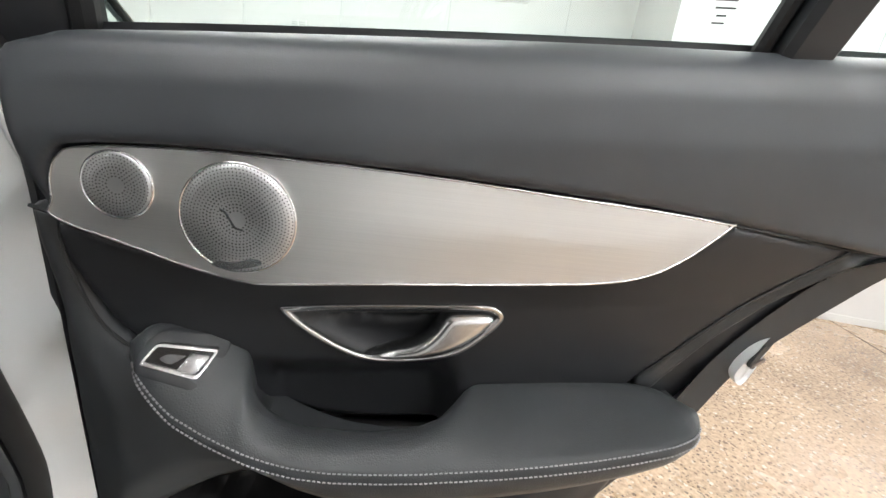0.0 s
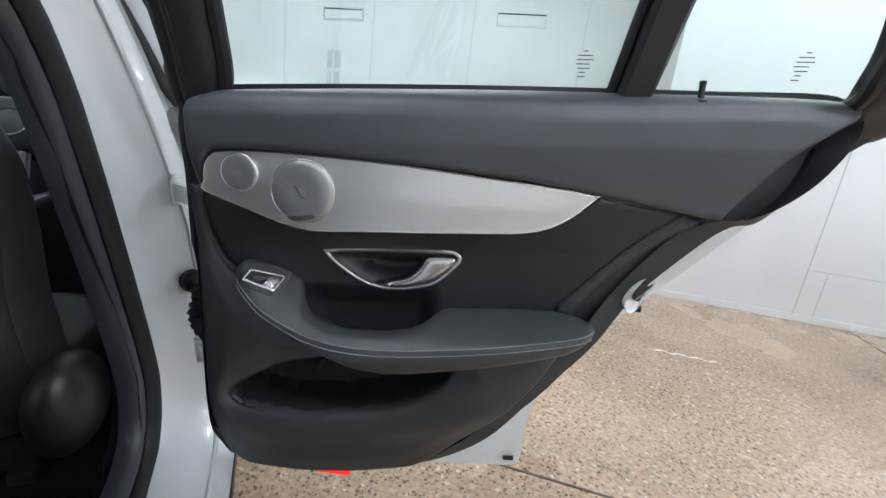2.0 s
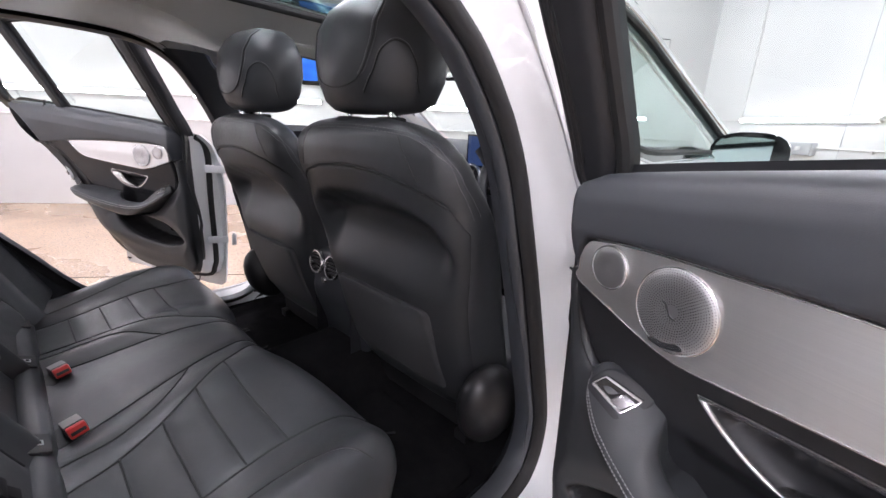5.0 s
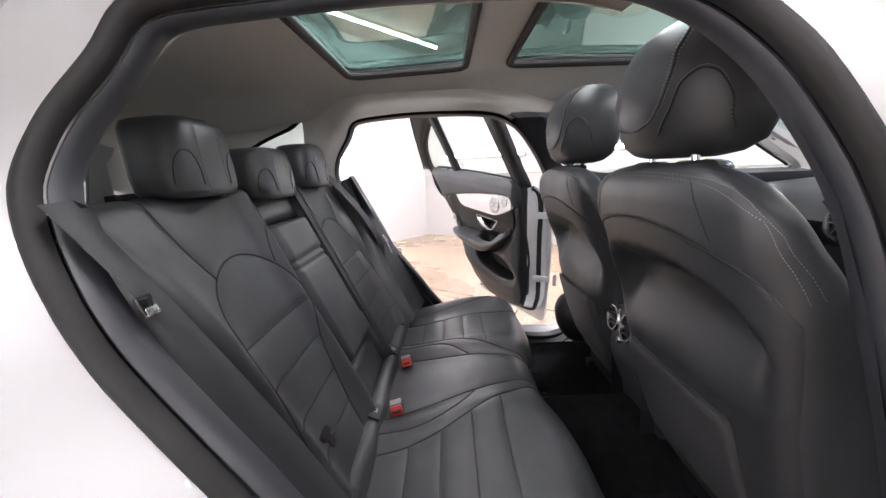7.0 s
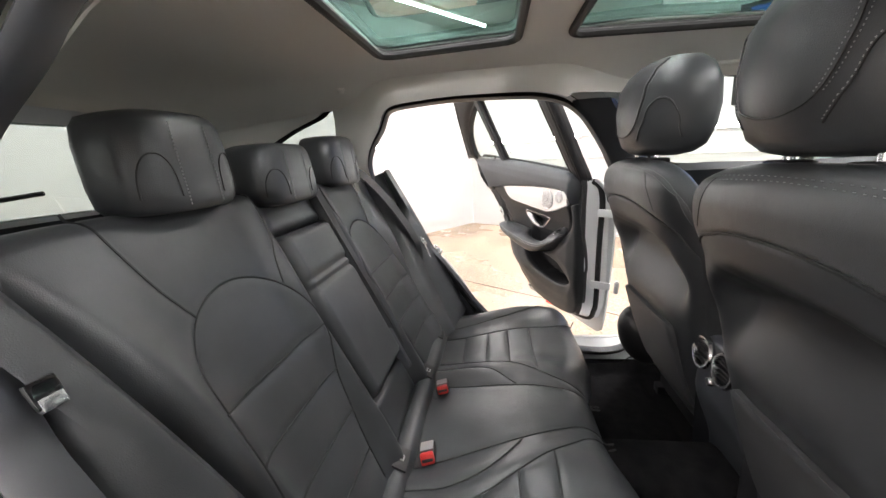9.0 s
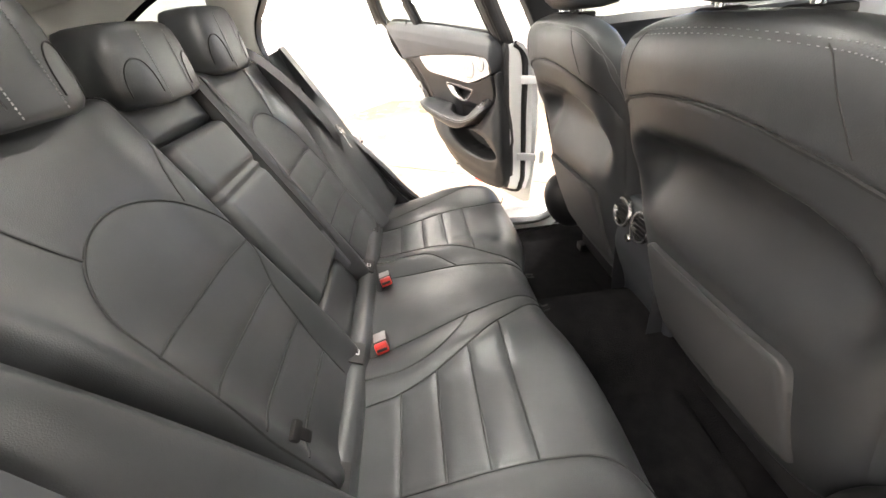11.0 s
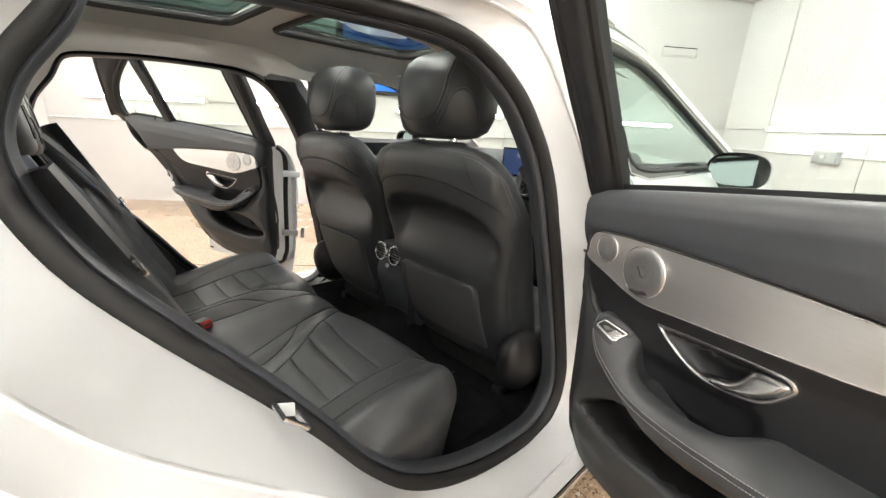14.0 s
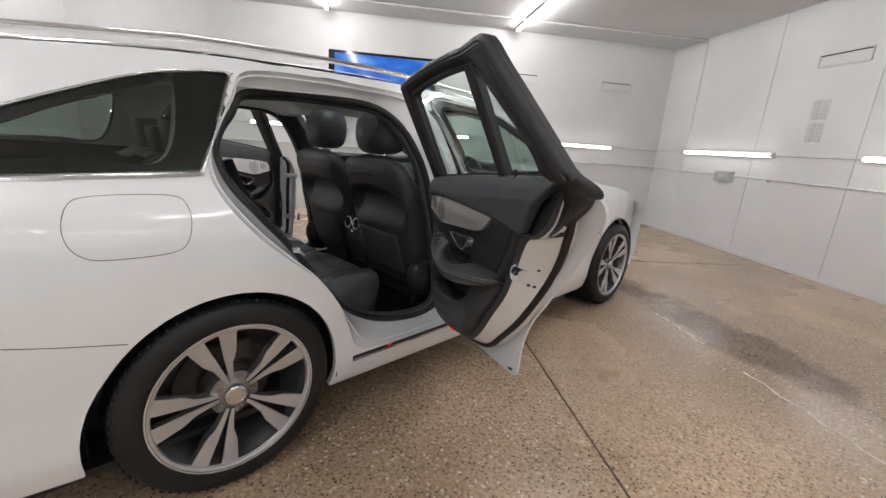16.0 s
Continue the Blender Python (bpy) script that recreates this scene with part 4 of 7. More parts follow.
for side in (1, -1):
    for y0 in (0.385, 1.10):
        ys = np.linspace(0, 1, 13)
        p = np.stack([side * (0.560 - 0.035 * np.sin(ys * np.pi) ** 0.35), y0 + 0.235 * ys, 1.378 - 0.020 * np.sin(ys * np.pi) ** 0.35], 1)
        part("grab_handle", tube(p, 0.0105, 8, False, 0.7), HEADLINER, headliner, "pale folded grab handle")
    part("coat_hook", rbox(min(side * 0.545, side * 0.565), max(side * 0.545, side * 0.565), 0.725, 0.775, 1.345, 1.366, 0.006), HEADLINER, headliner)
    part("coat_hook", lathe([(0.012, 0), (0.014, 0.006), (0.008, 0.014), (0.0, 0.016)], 12).moved(pose(side * 0.50, 0.02, 1.362, 0, 180 if side else 0, 0)), HEADLINER, headliner)
    # inner lining: pale above the belt, black below
    part("pillar_lining", sheet(cr([(-0.86, 1.06), (-0.80, 1.22), (-0.6, 1.30), (0.0, 1.37), (0.6, 1.385), (1.2, 1.385), (1.5, 1.35), (1.85, 1.18), (2.15, 1.04), (1.2, 1.035), (0.2, 1.035)], 5), lambda y, z, d: np.stack([side * behind(y, z, 0.055), y, z], 1), 0.018, (grow(DOOR_IN, -0.012), np.array([(0.80, 1.02), (1.13, 1.02), (1.09, 1.12), (1.0, 1.30), (0.74, 1.30), (0.80, 1.20)]), grow(BORDER, 0.004), grow(FRONT_GLASS, 0.012)), lambda v: v + np.array([0.004 * side, 0, 0])), HEADLINER, car, "pale grey pillar lining")
    part("side_lining", sheet(cr([(-0.95, 0.45), (-1.0, 0.9), (-0.92, 1.05), (0.0, 1.05), (1.0, 1.05), (1.12, 0.8), (1.1, 0.36), (0.5, 0.32), (-0.5, 0.4)], 4), lambda y, z, d: np.stack([side * behind(y, z, 0.09), y, z], 1), 0.022, (grow(DOOR_IN, 0.008),)), DARKTRIM, car, "black lower side lining")
    # B pillar inside
    part("belt_pillar", loft([np.array([(side * (float(rim_x(np.array([y]), np.array([z]))[0]) - i * deep), y + dy, z) for i, dy in ((0.03, -0.015), (0.055, 0.0), (0.065, 0.045), (0.05, 0.10), (0.0, 0.13))]) for y, z, deep in ((1.04, 0.34, 0.4), (1.05, 0.5, 0.4), (1.022, 0.65, 0.45), (0.985, 0.80, 0.55), (0.968, 0.92, 0.8), (0.930, 1.05, 0.85), (0.855, 1.2, 0.9), (0.80, 1.262, 1.0), (0.785, 1.285, 1.0))], False, False), DARKTRIM, car, "black centre pillar trim")
# glass and ends
part("windscreen", sheet(rounded([(-0.60, 0), (0.60, 0), (0.71, 0.86), (-0.71, 0.86)], 0.06), lambda x, s, d: np.stack([x, 1.53 + 0.87 * s / 0.86 - 0.10 * (x / 0.7) ** 2 + 0.02, 1.425 - 0.40 * s / 0.86 - 0.03 * (x / 0.7) ** 2], 1), 0.06), GLASS, car).visible_shadow = False
part("bonnet", sheet(rounded([(-0.74, 2.36), (0.74, 2.36), (0.70, 3.45), (-0.70, 3.45)], 0.08), lambda x, y, d: np.stack([x, y, np.interp(y, [2.3, 2.45, 2.9, 3.3, 3.5], [1.03, 1.0, 0.955, 0.88, 0.78]) - 0.05 * (x / 0.74) ** 2], 1), 0.05), PAINT, car, "white bonnet")
part("front_bumper", loft([np.array([(x, 3.46 + 0.17 * math.cos(x / 0.84 * 1.3) - dy, z) for x in np.linspace(-0.8, 0.8, 17)]) for dy, z in ((0.12, 0.80), (0.03, 0.72), (0.0, 0.55), (0.02, 0.35), (0.1, 0.22))], False, False), PAINT, car, "white front bumper")
tg = part("tailgate", sheet(rounded([(-0.70, 0.24), (0.70, 0.24), (0.72, 0.9), (0.56, 1.34), (-0.56, 1.34), (-0.72, 0.9)], 0.08), lambda x, z, d: np.stack([x, np.interp(z, [0.2, 0.6, 0.9, 1.0, 1.34], [-1.02, -1.09, -1.07, -1.03, -0.83]) + 0.10 * (x / 0.7) ** 2, z], 1), 0.03, (rounded([(-0.58, 1.0), (0.58, 1.0), (0.47, 1.28), (-0.47, 1.28)], 0.05),)), PAINT, car, "white tailgate")
part("rear_glass", sheet(rounded([(-0.585, 0.995), (0.585, 0.995), (0.475, 1.285), (-0.475, 1.285)], 0.05), lambda x, z, d: np.stack([x, np.interp(z, [0.9, 1.0, 1.34], [-1.06, -1.02, -0.82]) + 0.10 * (x / 0.7) ** 2, z], 1), 0.04), PRIVACY, tg).visible_shadow = False
part("rear_wiper", join(tube([(0.02, -1.035, 1.03), (-0.12, -1.02, 1.055), (-0.33, -0.985, 1.075)], 0.008, 8)), GRAIN, tg, "black rear wiper")
part("tail_lining", sheet(rounded([(-0.66, 0.42), (0.66, 0.42), (0.66, 0.98), (-0.66, 0.98)], 0.06), lambda x, z, d: np.stack([x, np.full_like(x, -0.98), z], 1), 0.06), DARKTRIM, car)
part("underbody", rbox(-0.80, 0.80, -0.95, 3.4, 0.19, 0.215, 0.004), GRAIN, car)
part("load_floor", rbox(-0.66, 0.66, -0.97, 0.06, 0.50, 0.53, 0.008), CARPET, car, "black carpeted load floor")
part("load_cover", rbox(-0.66, 0.66, -0.90, 0.02, 0.955, 0.965, 0.004), DARKTRIM, car, "black load cover behind the rear seat")
part("floor_pan", sheet(rounded([(-0.675, 0.20), (0.675, 0.20), (0.675, 2.35), (-0.675, 2.35)], 0.03), lambda x, y, d: np.stack([x, y, 0.285 + 0.13 * np.exp(-(np.abs(x) / 0.15) ** 4) + 0.03 * smooth(0.62, 0.675, np.abs(x)) + 0.3 * smooth(2.0, 2.35, y)], 1), 0.025), CARPET, car, "black carpeted floor with a centre tunnel")
part("floor_mat", sheet(rounded([(0.17, 0.72), (0.57, 0.70), (0.60, 1.02), (0.15, 1.05)], 0.05), lambda x, y, d: np.stack([x, y, 0.288 + edge_roll(d, 0.006, 0.008)], 1), 0.014, (), (0, 0, -0.006)), CARPET, car, "black floor mat")
part("floor_mat", sheet(rounded([(-0.57, 0.70), (-0.17, 0.72), (-0.15, 1.05), (-0.60, 1.02)], 0.05), lambda x, y, d: np.stack([x, y, 0.288 + edge_roll(d, 0.006, 0.008)], 1), 0.014, (), (0, 0, -0.006)), CARPET, car, "black floor mat")


# ------------------------------------------------------------------ wheels
def wheel(x, y):
    side = 1 if x > 0 else -1
    turn = pose(x, y, AXLE, 0, 90 * side, 0)
    prof = [(0.250, -0.105), (0.262, -0.112), (0.285, -0.116), (0.312, -0.108), (0.326, -0.094), (0.3318, -0.07), (0.332, 0.0), (0.3318, 0.07), (0.326, 0.094), (0.312, 0.108), (0.285, 0.116), (0.262, 0.112), (0.250, 0.105)]
    w = part("wheel", lathe(prof, 72, True).moved(turn), TYRE, car, "alloy wheel with five split spokes and a low tyre")
    w.name = "wheel"
    grooves = []
    for k in range(72):
        a = k * 2 * math.pi / 72
        for s in (1, -1):
            m = rbox(0.312, 0.3322, -0.0045, 0.0045, 0.062, 0.094, 0.002, 1) if s > 0 else rbox(0.312, 0.3322, -0.0045, 0.0045, -0.094, -0.062, 0.002, 1)
            grooves.append(m.moved(Matrix.Rotation(a + (0.02 if s > 0 else 0.06), 4, "Z")))
    part("tread_block", join(*grooves).moved(turn), TYRE, w, "", 38, "", "stuff")
    part("rim_barrel", lathe([(0.2525, 0.112), (0.248, 0.113), (0.243, 0.104), (0.236, 0.06), (0.228, -0.03), (0.238, -0.10)], 60, True).moved(turn), RIMDARK, w, "dark grey rim barrel")
    part("rim_lip", lathe([(0.2535, 0.106), (0.2545, 0.113), (0.2515, 0.1135), (0.238, 0.1085), (0.2345, 0.100)], 72, True).moved(turn), RIMFACE, w, "bright machined rim lip")
    part("brake_disc", lathe([(0.0, 0.0), (0.085, 0.0), (0.09, -0.022), (0.155, -0.024), (0.157, -0.04), (0.0, -0.04)], 48, True).moved(turn), DISC, w, "worn steel brake disc")
    part("brake_caliper", rbox(-0.16, -0.075, -0.085, 0.085, -0.045, 0.02, 0.02, 3).moved(turn), DISC, w)
    part("hub", lathe([(0.0, 0.094), (0.028, 0.094), (0.034, 0.09), (0.036, 0.078), (0.075, 0.07), (0.082, 0.05), (0.082, 0.0)], 40, True).moved(turn), RIMDARK, w)
    part("hub_cap", lathe([(0.0, 0.0955), (0.0235, 0.0955), (0.0245, 0.0965), (0.026, 0.0965), (0.027, 0.0945), (0.031, 0.094), (0.0335, 0.0915), (0.0345, 0.088)], 36, True).moved(turn), SATIN, w, "silver hub cap")
    for k in range(5):
        a = k * 2 * math.pi / 5 + 0.90
        bolt = lathe([(0.0, 0.078), (0.008, 0.078), (0.0095, 0.074), (0.0095, 0.06)], 6, True)
        part("wheel_bolt", bolt.moved(turn @ Matrix.Rotation(a + 0.63, 4, "Z") @ Matrix.Translation((0.056, 0, 0))), STEEL, w)
        for s in (-1, 1):
            # each split spoke: a flat bright face on a dark flank
            def spoke(r, b):
                lo = float(np.interp(r, [0.05, 0.08, 0.15, 0.245], [0.0035, 0.004, 0.010, 0.022]))
                hi = float(np.interp(r, [0.05, 0.075, 0.120, 0.150, 0.245], [0.013, 0.018, 0.030, 0.050, 0.080]))
                return s * ((lo + hi) / 2 + b * (hi - lo) / 2)
            rs = np.linspace(0.050, 0.243, 12)
            face = loft([np.array([(r, spoke(r, -1), z0 - 0.003), (r, spoke(r, -0.94), z0), (r, spoke(r, 0.94), z0), (r, spoke(r, 1), z0 - 0.003)]) for r in rs for z0 in (float(np.interp(r, [0.05, 0.1, 0.2, 0.245], [0.082, 0.088, 0.101, 0.106])),)], False, False)
            part("spoke", face.moved(turn @ Matrix.Rotation(a, 4, "Z")), RIMFACE, w, "bright machined spoke face")
            flank = loft([np.array([(r, spoke(r, -1), z0 - 0.003), (r, spoke(r, -0.8), z0 - 0.035), (r, spoke(r, 0.8), z0 - 0.035), (r, spoke(r, 1), z0 - 0.003)]) for r in rs for z0 in (float(np.interp(r, [0.05, 0.1, 0.2, 0.245], [0.082, 0.088, 0.101, 0.106])),)], False, False)
            part("spoke_flank", flank.moved(turn @ Matrix.Rotation(a, 4, "Z")), RIMDARK, w, "dark grey spoke flank")
    return w


for _x, _y in ((0.775, 0.0), (0.775, 2.84), (-0.775, 0.0), (-0.775, 2.84)):
    wheel(_x, _y)

# ------------------------------------------------------------------ the open rear doors
# door plan: u runs from the hinge to the rear, w up, n towards the outside
DOOR_AT = np.array([0.72, 0.893, 0.0])
DU = np.array([0.9217, -0.3746, 0.1001])
DN = np.array([0.3765, 0.9264, 0.0])
DW = np.array([-0.0928, 0.0377, 0.9950])


# the left one stands a little less open
LESS_OPEN = Matrix.Translation((-0.72, 0.873, 0)) @ Matrix.Rotation(radians(5), 4, "Z") @ Matrix.Translation((0.72, -0.893, 0))


def hang(m, side):
    """From the door's plan to the world, on the right or mirrored on the left."""
    v = m.v
    return M(DOOR_AT + np.outer(v[:, 0], DU) + np.outer(v[:, 1], DN) + np.outer(v[:, 2], DW), m.f).mirror(side).moved(Matrix() if side > 0 else LESS_OPEN)


def dpos(fn):
    """fn(u, w, d) gives n."""
    return lambda u, w, d: np.stack([u, fn(u, w, d) * np.ones_like(u), w], 1)


SKIN = cr([(0.135, 0.345), (0.128, 0.6), (0.128, 0.85), (0.14, 0.985), (0.20, 1.003), (0.5, 1.008), (0.95, 1.003), (1.12, 0.997), (1.153, 0.982), (1.166, 0.945), (1.15, 0.908), (1.085, 0.845), (1.02, 0.775), (0.925, 0.68), (0.86, 0.61), (0.80, 0.545), (0.757, 0.47), (0.737, 0.40), (0.726, 0.32), (0.711, 0.304), (0.665, 0.304), (0.42, 0.31), (0.18, 0.315)], 6)
BASE = cr([(0.186, 0.75), (0.164, 0.505), (0.177, 0.46), (0.208, 0.435), (0.351, 0.416), (0.476, 0.412), (0.534, 0.42), (0.603, 0.467), (0.687, 0.542), (0.766, 0.636), (0.831, 0.734), (0.9, 0.83), (0.945, 0.858), (0.985, 0.86), (1.035, 0.885), (1.075, 0.925), (1.105, 0.985), (1.09, 1.018), (0.92, 1.022), (0.6, 1.025), (0.3, 1.022), (0.22, 1.015), (0.198, 0.985), (0.196, 0.9)], 6)
TRIM = cr([(0.2335, 0.889), (0.2345, 0.905), (0.2375, 0.923), (0.246, 0.9365), (0.263, 0.943), (0.327, 0.943), (0.407, 0.937), (0.515, 0.926), (0.63, 0.911), (0.705, 0.901), (0.764, 0.8915), (0.7695, 0.889), (0.753, 0.874), (0.732, 0.858), (0.704, 0.844), (0.666, 0.837), (0.597, 0.8355), (0.478, 0.8355), (0.39, 0.8355), (0.364, 0.838), (0.331, 0.8475), (0.29, 0.8645)], 5)
UPPER = cr([(0.2330, 0.8925), (0.2315, 0.8912), (0.218, 0.8965), (0.2055, 0.9013), (0.2030, 0.905), (0.202, 0.95), (0.208, 0.983), (0.221, 1.003), (0.245, 1.014), (0.30, 1.022), (0.60, 1.027), (0.90, 1.023), (1.03, 1.019), (1.065, 1.016), (1.086, 1.009), (1.083, 0.996), (1.052, 0.976), (1.008, 0.946), (0.966, 0.897), (0.941, 0.8645), (0.9385, 0.8615), (0.92, 0.8637), (0.8925, 0.8678), (0.7780, 0.8890), (0.7740, 0.8897), (0.705, 0.9028), (0.63, 0.9129), (0.515, 0.9279), (0.407, 0.9389), (0.327, 0.9449), (0.261, 0.9449), (0.2445, 0.9380), (0.2355, 0.924), (0.2325, 0.905)], 5)
MIDDLE = cr([(0.2335, 0.8868), (0.2365, 0.8850), (0.29, 0.8625), (0.331, 0.8455), (0.364, 0.836), (0.39, 0.8335), (0.478, 0.8335), (0.597, 0.8335), (0.667, 0.835), (0.705, 0.842), (0.734, 0.8565), (0.756, 0.8735), (0.7725, 0.8870), (0.7760, 0.8872), (0.83, 0.8772), (0.8880, 0.8668), (0.8915, 0.8650), (0.888, 0.8610), (0.8499, 0.8285), (0.7994, 0.776), (0.7699, 0.7417), (0.7433, 0.7115), (0.72, 0.690), (0.600, 0.640), (0.415, 0.640), (0.335, 0.680), (0.262, 0.752), (0.243, 0.774), (0.2305, 0.799), (0.2262, 0.841), (0.2285, 0.872)], 5)
LOWER = cr([(0.2045, 0.8985), (0.216, 0.8945), (0.2290, 0.8890), (0.2300, 0.8860), (0.2262, 0.872), (0.2240, 0.841), (0.2282, 0.798), (0.2410, 0.773), (0.28, 0.735), (0.346, 0.665), (0.447, 0.626), (0.601, 0.640), (0.762, 0.672), (0.741, 0.614), (0.674, 0.535), (0.598, 0.455), (0.529, 0.402), (0.476, 0.387), (0.351, 0.378), (0.245, 0.389), (0.205, 0.403), (0.179, 0.436), (0.172, 0.500), (0.186, 0.70), (0.196, 0.83), (0.2015, 0.885)], 5)
STRIP = cr([(0.8930, 0.8632), (0.8965, 0.8648), (0.938, 0.8582), (0.9425, 0.8560), (0.9390, 0.8525), (0.8851, 0.8133), (0.849, 0.7798), (0.8197, 0.749), (0.7872, 0.7026), (0.765, 0.672), (0.750, 0.685), (0.745, 0.7095), (0.7716, 0.7405), (0.8012, 0.775), (0.8515, 0.8272)], 5)
BEZEL = cr([(0.383, 0.799), (0.392, 0.8025), (0.43, 0.8045), (0.50, 0.8045), (0.565, 0.803), (0.582, 0.798), (0.587, 0.787), (0.576, 0.772), (0.5475, 0.7465), (0.505, 0.7345), (0.468, 0.7350), (0.434, 0.7495), (0.402, 0.775)], 6)
POCKET = cr([(0.217, 0.556), (0.243, 0.579), (0.285, 0.602), (0.318, 0.613), (0.384, 0.622), (0.46, 0.625), (0.575, 0.618), (0.574, 0.600), (0.553, 0.573), (0.503, 0.544), (0.437, 0.525), (0.328, 0.516), (0.246, 0.53), (0.22, 0.545)], 6)
FRAME = cr([(0.192, 0.99), (0.20, 1.10), (0.218, 1.25), (0.235, 1.355), (0.25, 1.379), (0.30, 1.384), (0.55, 1.386), (0.80, 1.370), (0.94, 1.350), (1.005, 1.338), (1.028, 1.318), (1.042, 1.285), (1.106, 1.15), (1.150, 1.05), (1.174, 0.985), (1.145, 0.965), (1.0, 0.962), (0.6, 0.960), (0.3, 0.960)], 6)
PANES = cr([(0.260, 0.990), (0.268, 1.06), (0.292, 1.20), (0.314, 1.315), (0.330, 1.334), (0.37, 1.339), (0.55, 1.341), (0.76, 1.330), (0.87, 1.305), (0.932, 1.257), (0.994, 1.194), (1.041, 1.134), (1.066, 1.080), (1.072, 1.040), (1.058, 1.0), (0.8, 0.980), (0.4, 0.980)], 6)


# (along, out, up): the card's rim, the edge of its shoulder, and the line of the seal
CARD_RIM = cr([(0.186, 0.030, 0.75), (0.164, 0.040, 0.505), (0.174, 0.050, 0.438), (0.206, 0.056, 0.402), (0.351, 0.058, 0.380), (0.476, 0.058, 0.386), (0.534, 0.055, 0.404), (0.603, 0.046, 0.456), (0.687, 0.040, 0.542), (0.766, 0.045, 0.636), (0.828, 0.044, 0.738), (0.893, 0.024, 0.828), (0.940, 0.008, 0.856), (0.985, 0.006, 0.86), (1.035, 0.004, 0.885), (1.075, 0.0, 0.925), (1.105, 0.0, 0.985), (1.09, 0.03, 1.014), (0.92, 0.04, 1.016), (0.6, 0.04, 1.018), (0.3, 0.04, 1.016), (0.22, 0.035, 1.010), (0.198, 0.03, 0.985), (0.196, 0.03, 0.9)], 6)
CARD_OUT = cr([(0.178, 0.060, 0.75), (0.158, 0.060, 0.50), (0.168, 0.064, 0.430), (0.203, 0.068, 0.396), (0.351, 0.070, 0.374), (0.476, 0.070, 0.378), (0.552, 0.062, 0.398), (0.642, 0.050, 0.456), (0.726, 0.047, 0.550), (0.804, 0.046, 0.637), (0.860, 0.042, 0.728), (0.927, 0.022, 0.812), (0.965, 0.014, 0.846), (1.000, 0.014, 0.853), (1.030, 0.020, 0.872), (1.055, 0.026, 0.905), (1.075, 0.03, 0.965), (1.07, 0.05, 1.006), (0.92, 0.05, 1.010), (0.6, 0.05, 1.012), (0.3, 0.05, 1.010), (0.212, 0.05, 1.004), (0.190, 0.055, 0.98), (0.188, 0.058, 0.9)], 6)
SEAL_RUN = cr([(0.165, 0.120, 0.75), (0.150, 0.122, 0.49), (0.160, 0.125, 0.425), (0.193, 0.125, 0.376), (0.36, 0.125, 0.352), (0.49, 0.125, 0.354), (0.590, 0.122, 0.382), (0.676, 0.118, 0.448), (0.768, 0.126, 0.534), (0.850, 0.138, 0.640), (0.915, 0.140, 0.730), (0.976, 0.118, 0.800), (1.002, 0.106, 0.838), (1.020, 0.098, 0.866), (1.036, 0.090, 0.898), (1.052, 0.080, 0.932), (1.066, 0.070, 0.975), (1.05, 0.060, 0.995), (0.92, 0.062, 0.996), (0.6, 0.062, 0.996), (0.3, 0.064, 0.994), (0.2, 0.075, 0.990), (0.17, 0.10, 0.97), (0.163, 0.115, 0.9)], 6)


def frame_n(w, u=0.5):
    return 0.022 - 0.50 * (w - 1.02) - 0.062 * smooth(0.78, 1.06, u)


def frame_low(w, u=0.5):
    """The window frame, drawn back where it runs down behind the card."""
    return frame_n(w, u) + 0.042 * smooth(1.035, 0.985, w) * smooth(0.85, 1.0, u)


def skin_n(w, u=0.5):
    return np.interp(w, [0.29, 0.4, 0.6, 0.8, 0.9, 0.96, 1.01], [0.166, 0.170, 0.174, 0.168, 0.148, 0.118, 0.075]) - 0.036 * smooth(0.75, 1.15, u)


def middle_n(u, w):
    """The door card below the inlay, falling away behind the armrest and the pull bowl."""
    bowl = 0.024 * smooth(0.335, 0.365, u) * smooth(0.555, 0.52, u) * smooth(0.745, 0.70, w)
    return np.interp(w, [0.63, 0.70, 0.80, 0.855, 0.885], [0.058, 0.047, 0.0275, 0.007, -0.002]) + bowl


# the armrest: a switch pod, a slim rail before the pull bowl, and the pad behind it
ARM_U = [0.253, 0.258, 0.268, 0.285, 0.300, 0.325, 0.338, 0.346, 0.352, 0.362, 0.380, 0.400, 0.430, 0.470, 0.510, 0.530, 0.545, 0.558, 0.575, 0.620, 0.660, 0.700, 0.740, 0.765, 0.780, 0.788]
ARM_TOP = [0.768, 0.778, 0.786, 0.783, 0.777, 0.766, 0.758, 0.748, 0.730, 0.712, 0.697, 0.689, 0.685, 0.684, 0.687, 0.692, 0.698, 0.702, 0.703, 0.703, 0.703, 0.702, 0.700, 0.697, 0.692, 0.686]
ARM_LIP = [0.020, 0.022, 0.026, 0.032, 0.038, 0.044, 0.045, 0.035, 0.012, 0.006, 0.004, 0.003, 0.002, 0.000, 0.002, 0.008, 0.022, 0.038, 0.047, 0.050, 0.050, 0.050, 0.046, 0.040, 0.030, 0.018]
ARM_EDGE = [0.762, 0.758, 0.750, 0.735, 0.722, 0.707, 0.700, 0.696, 0.693, 0.688, 0.682, 0.677, 0.672, 0.669, 0.669, 0.670, 0.671, 0.672, 0.673, 0.677, 0.681, 0.685, 0.688, 0.689, 0.688, 0.686]
ARM_OUT = [0.015, 0.005, -0.006, -0.016, -0.022, -0.027, -0.029, -0.030, -0.031, -0.032, -0.034, -0.036, -0.037, -0.037, -0.038, -0.038, -0.039, -0.039, -0.040, -0.041, -0.041, -0.039, -0.034, -0.025, -0.012, 0.003]
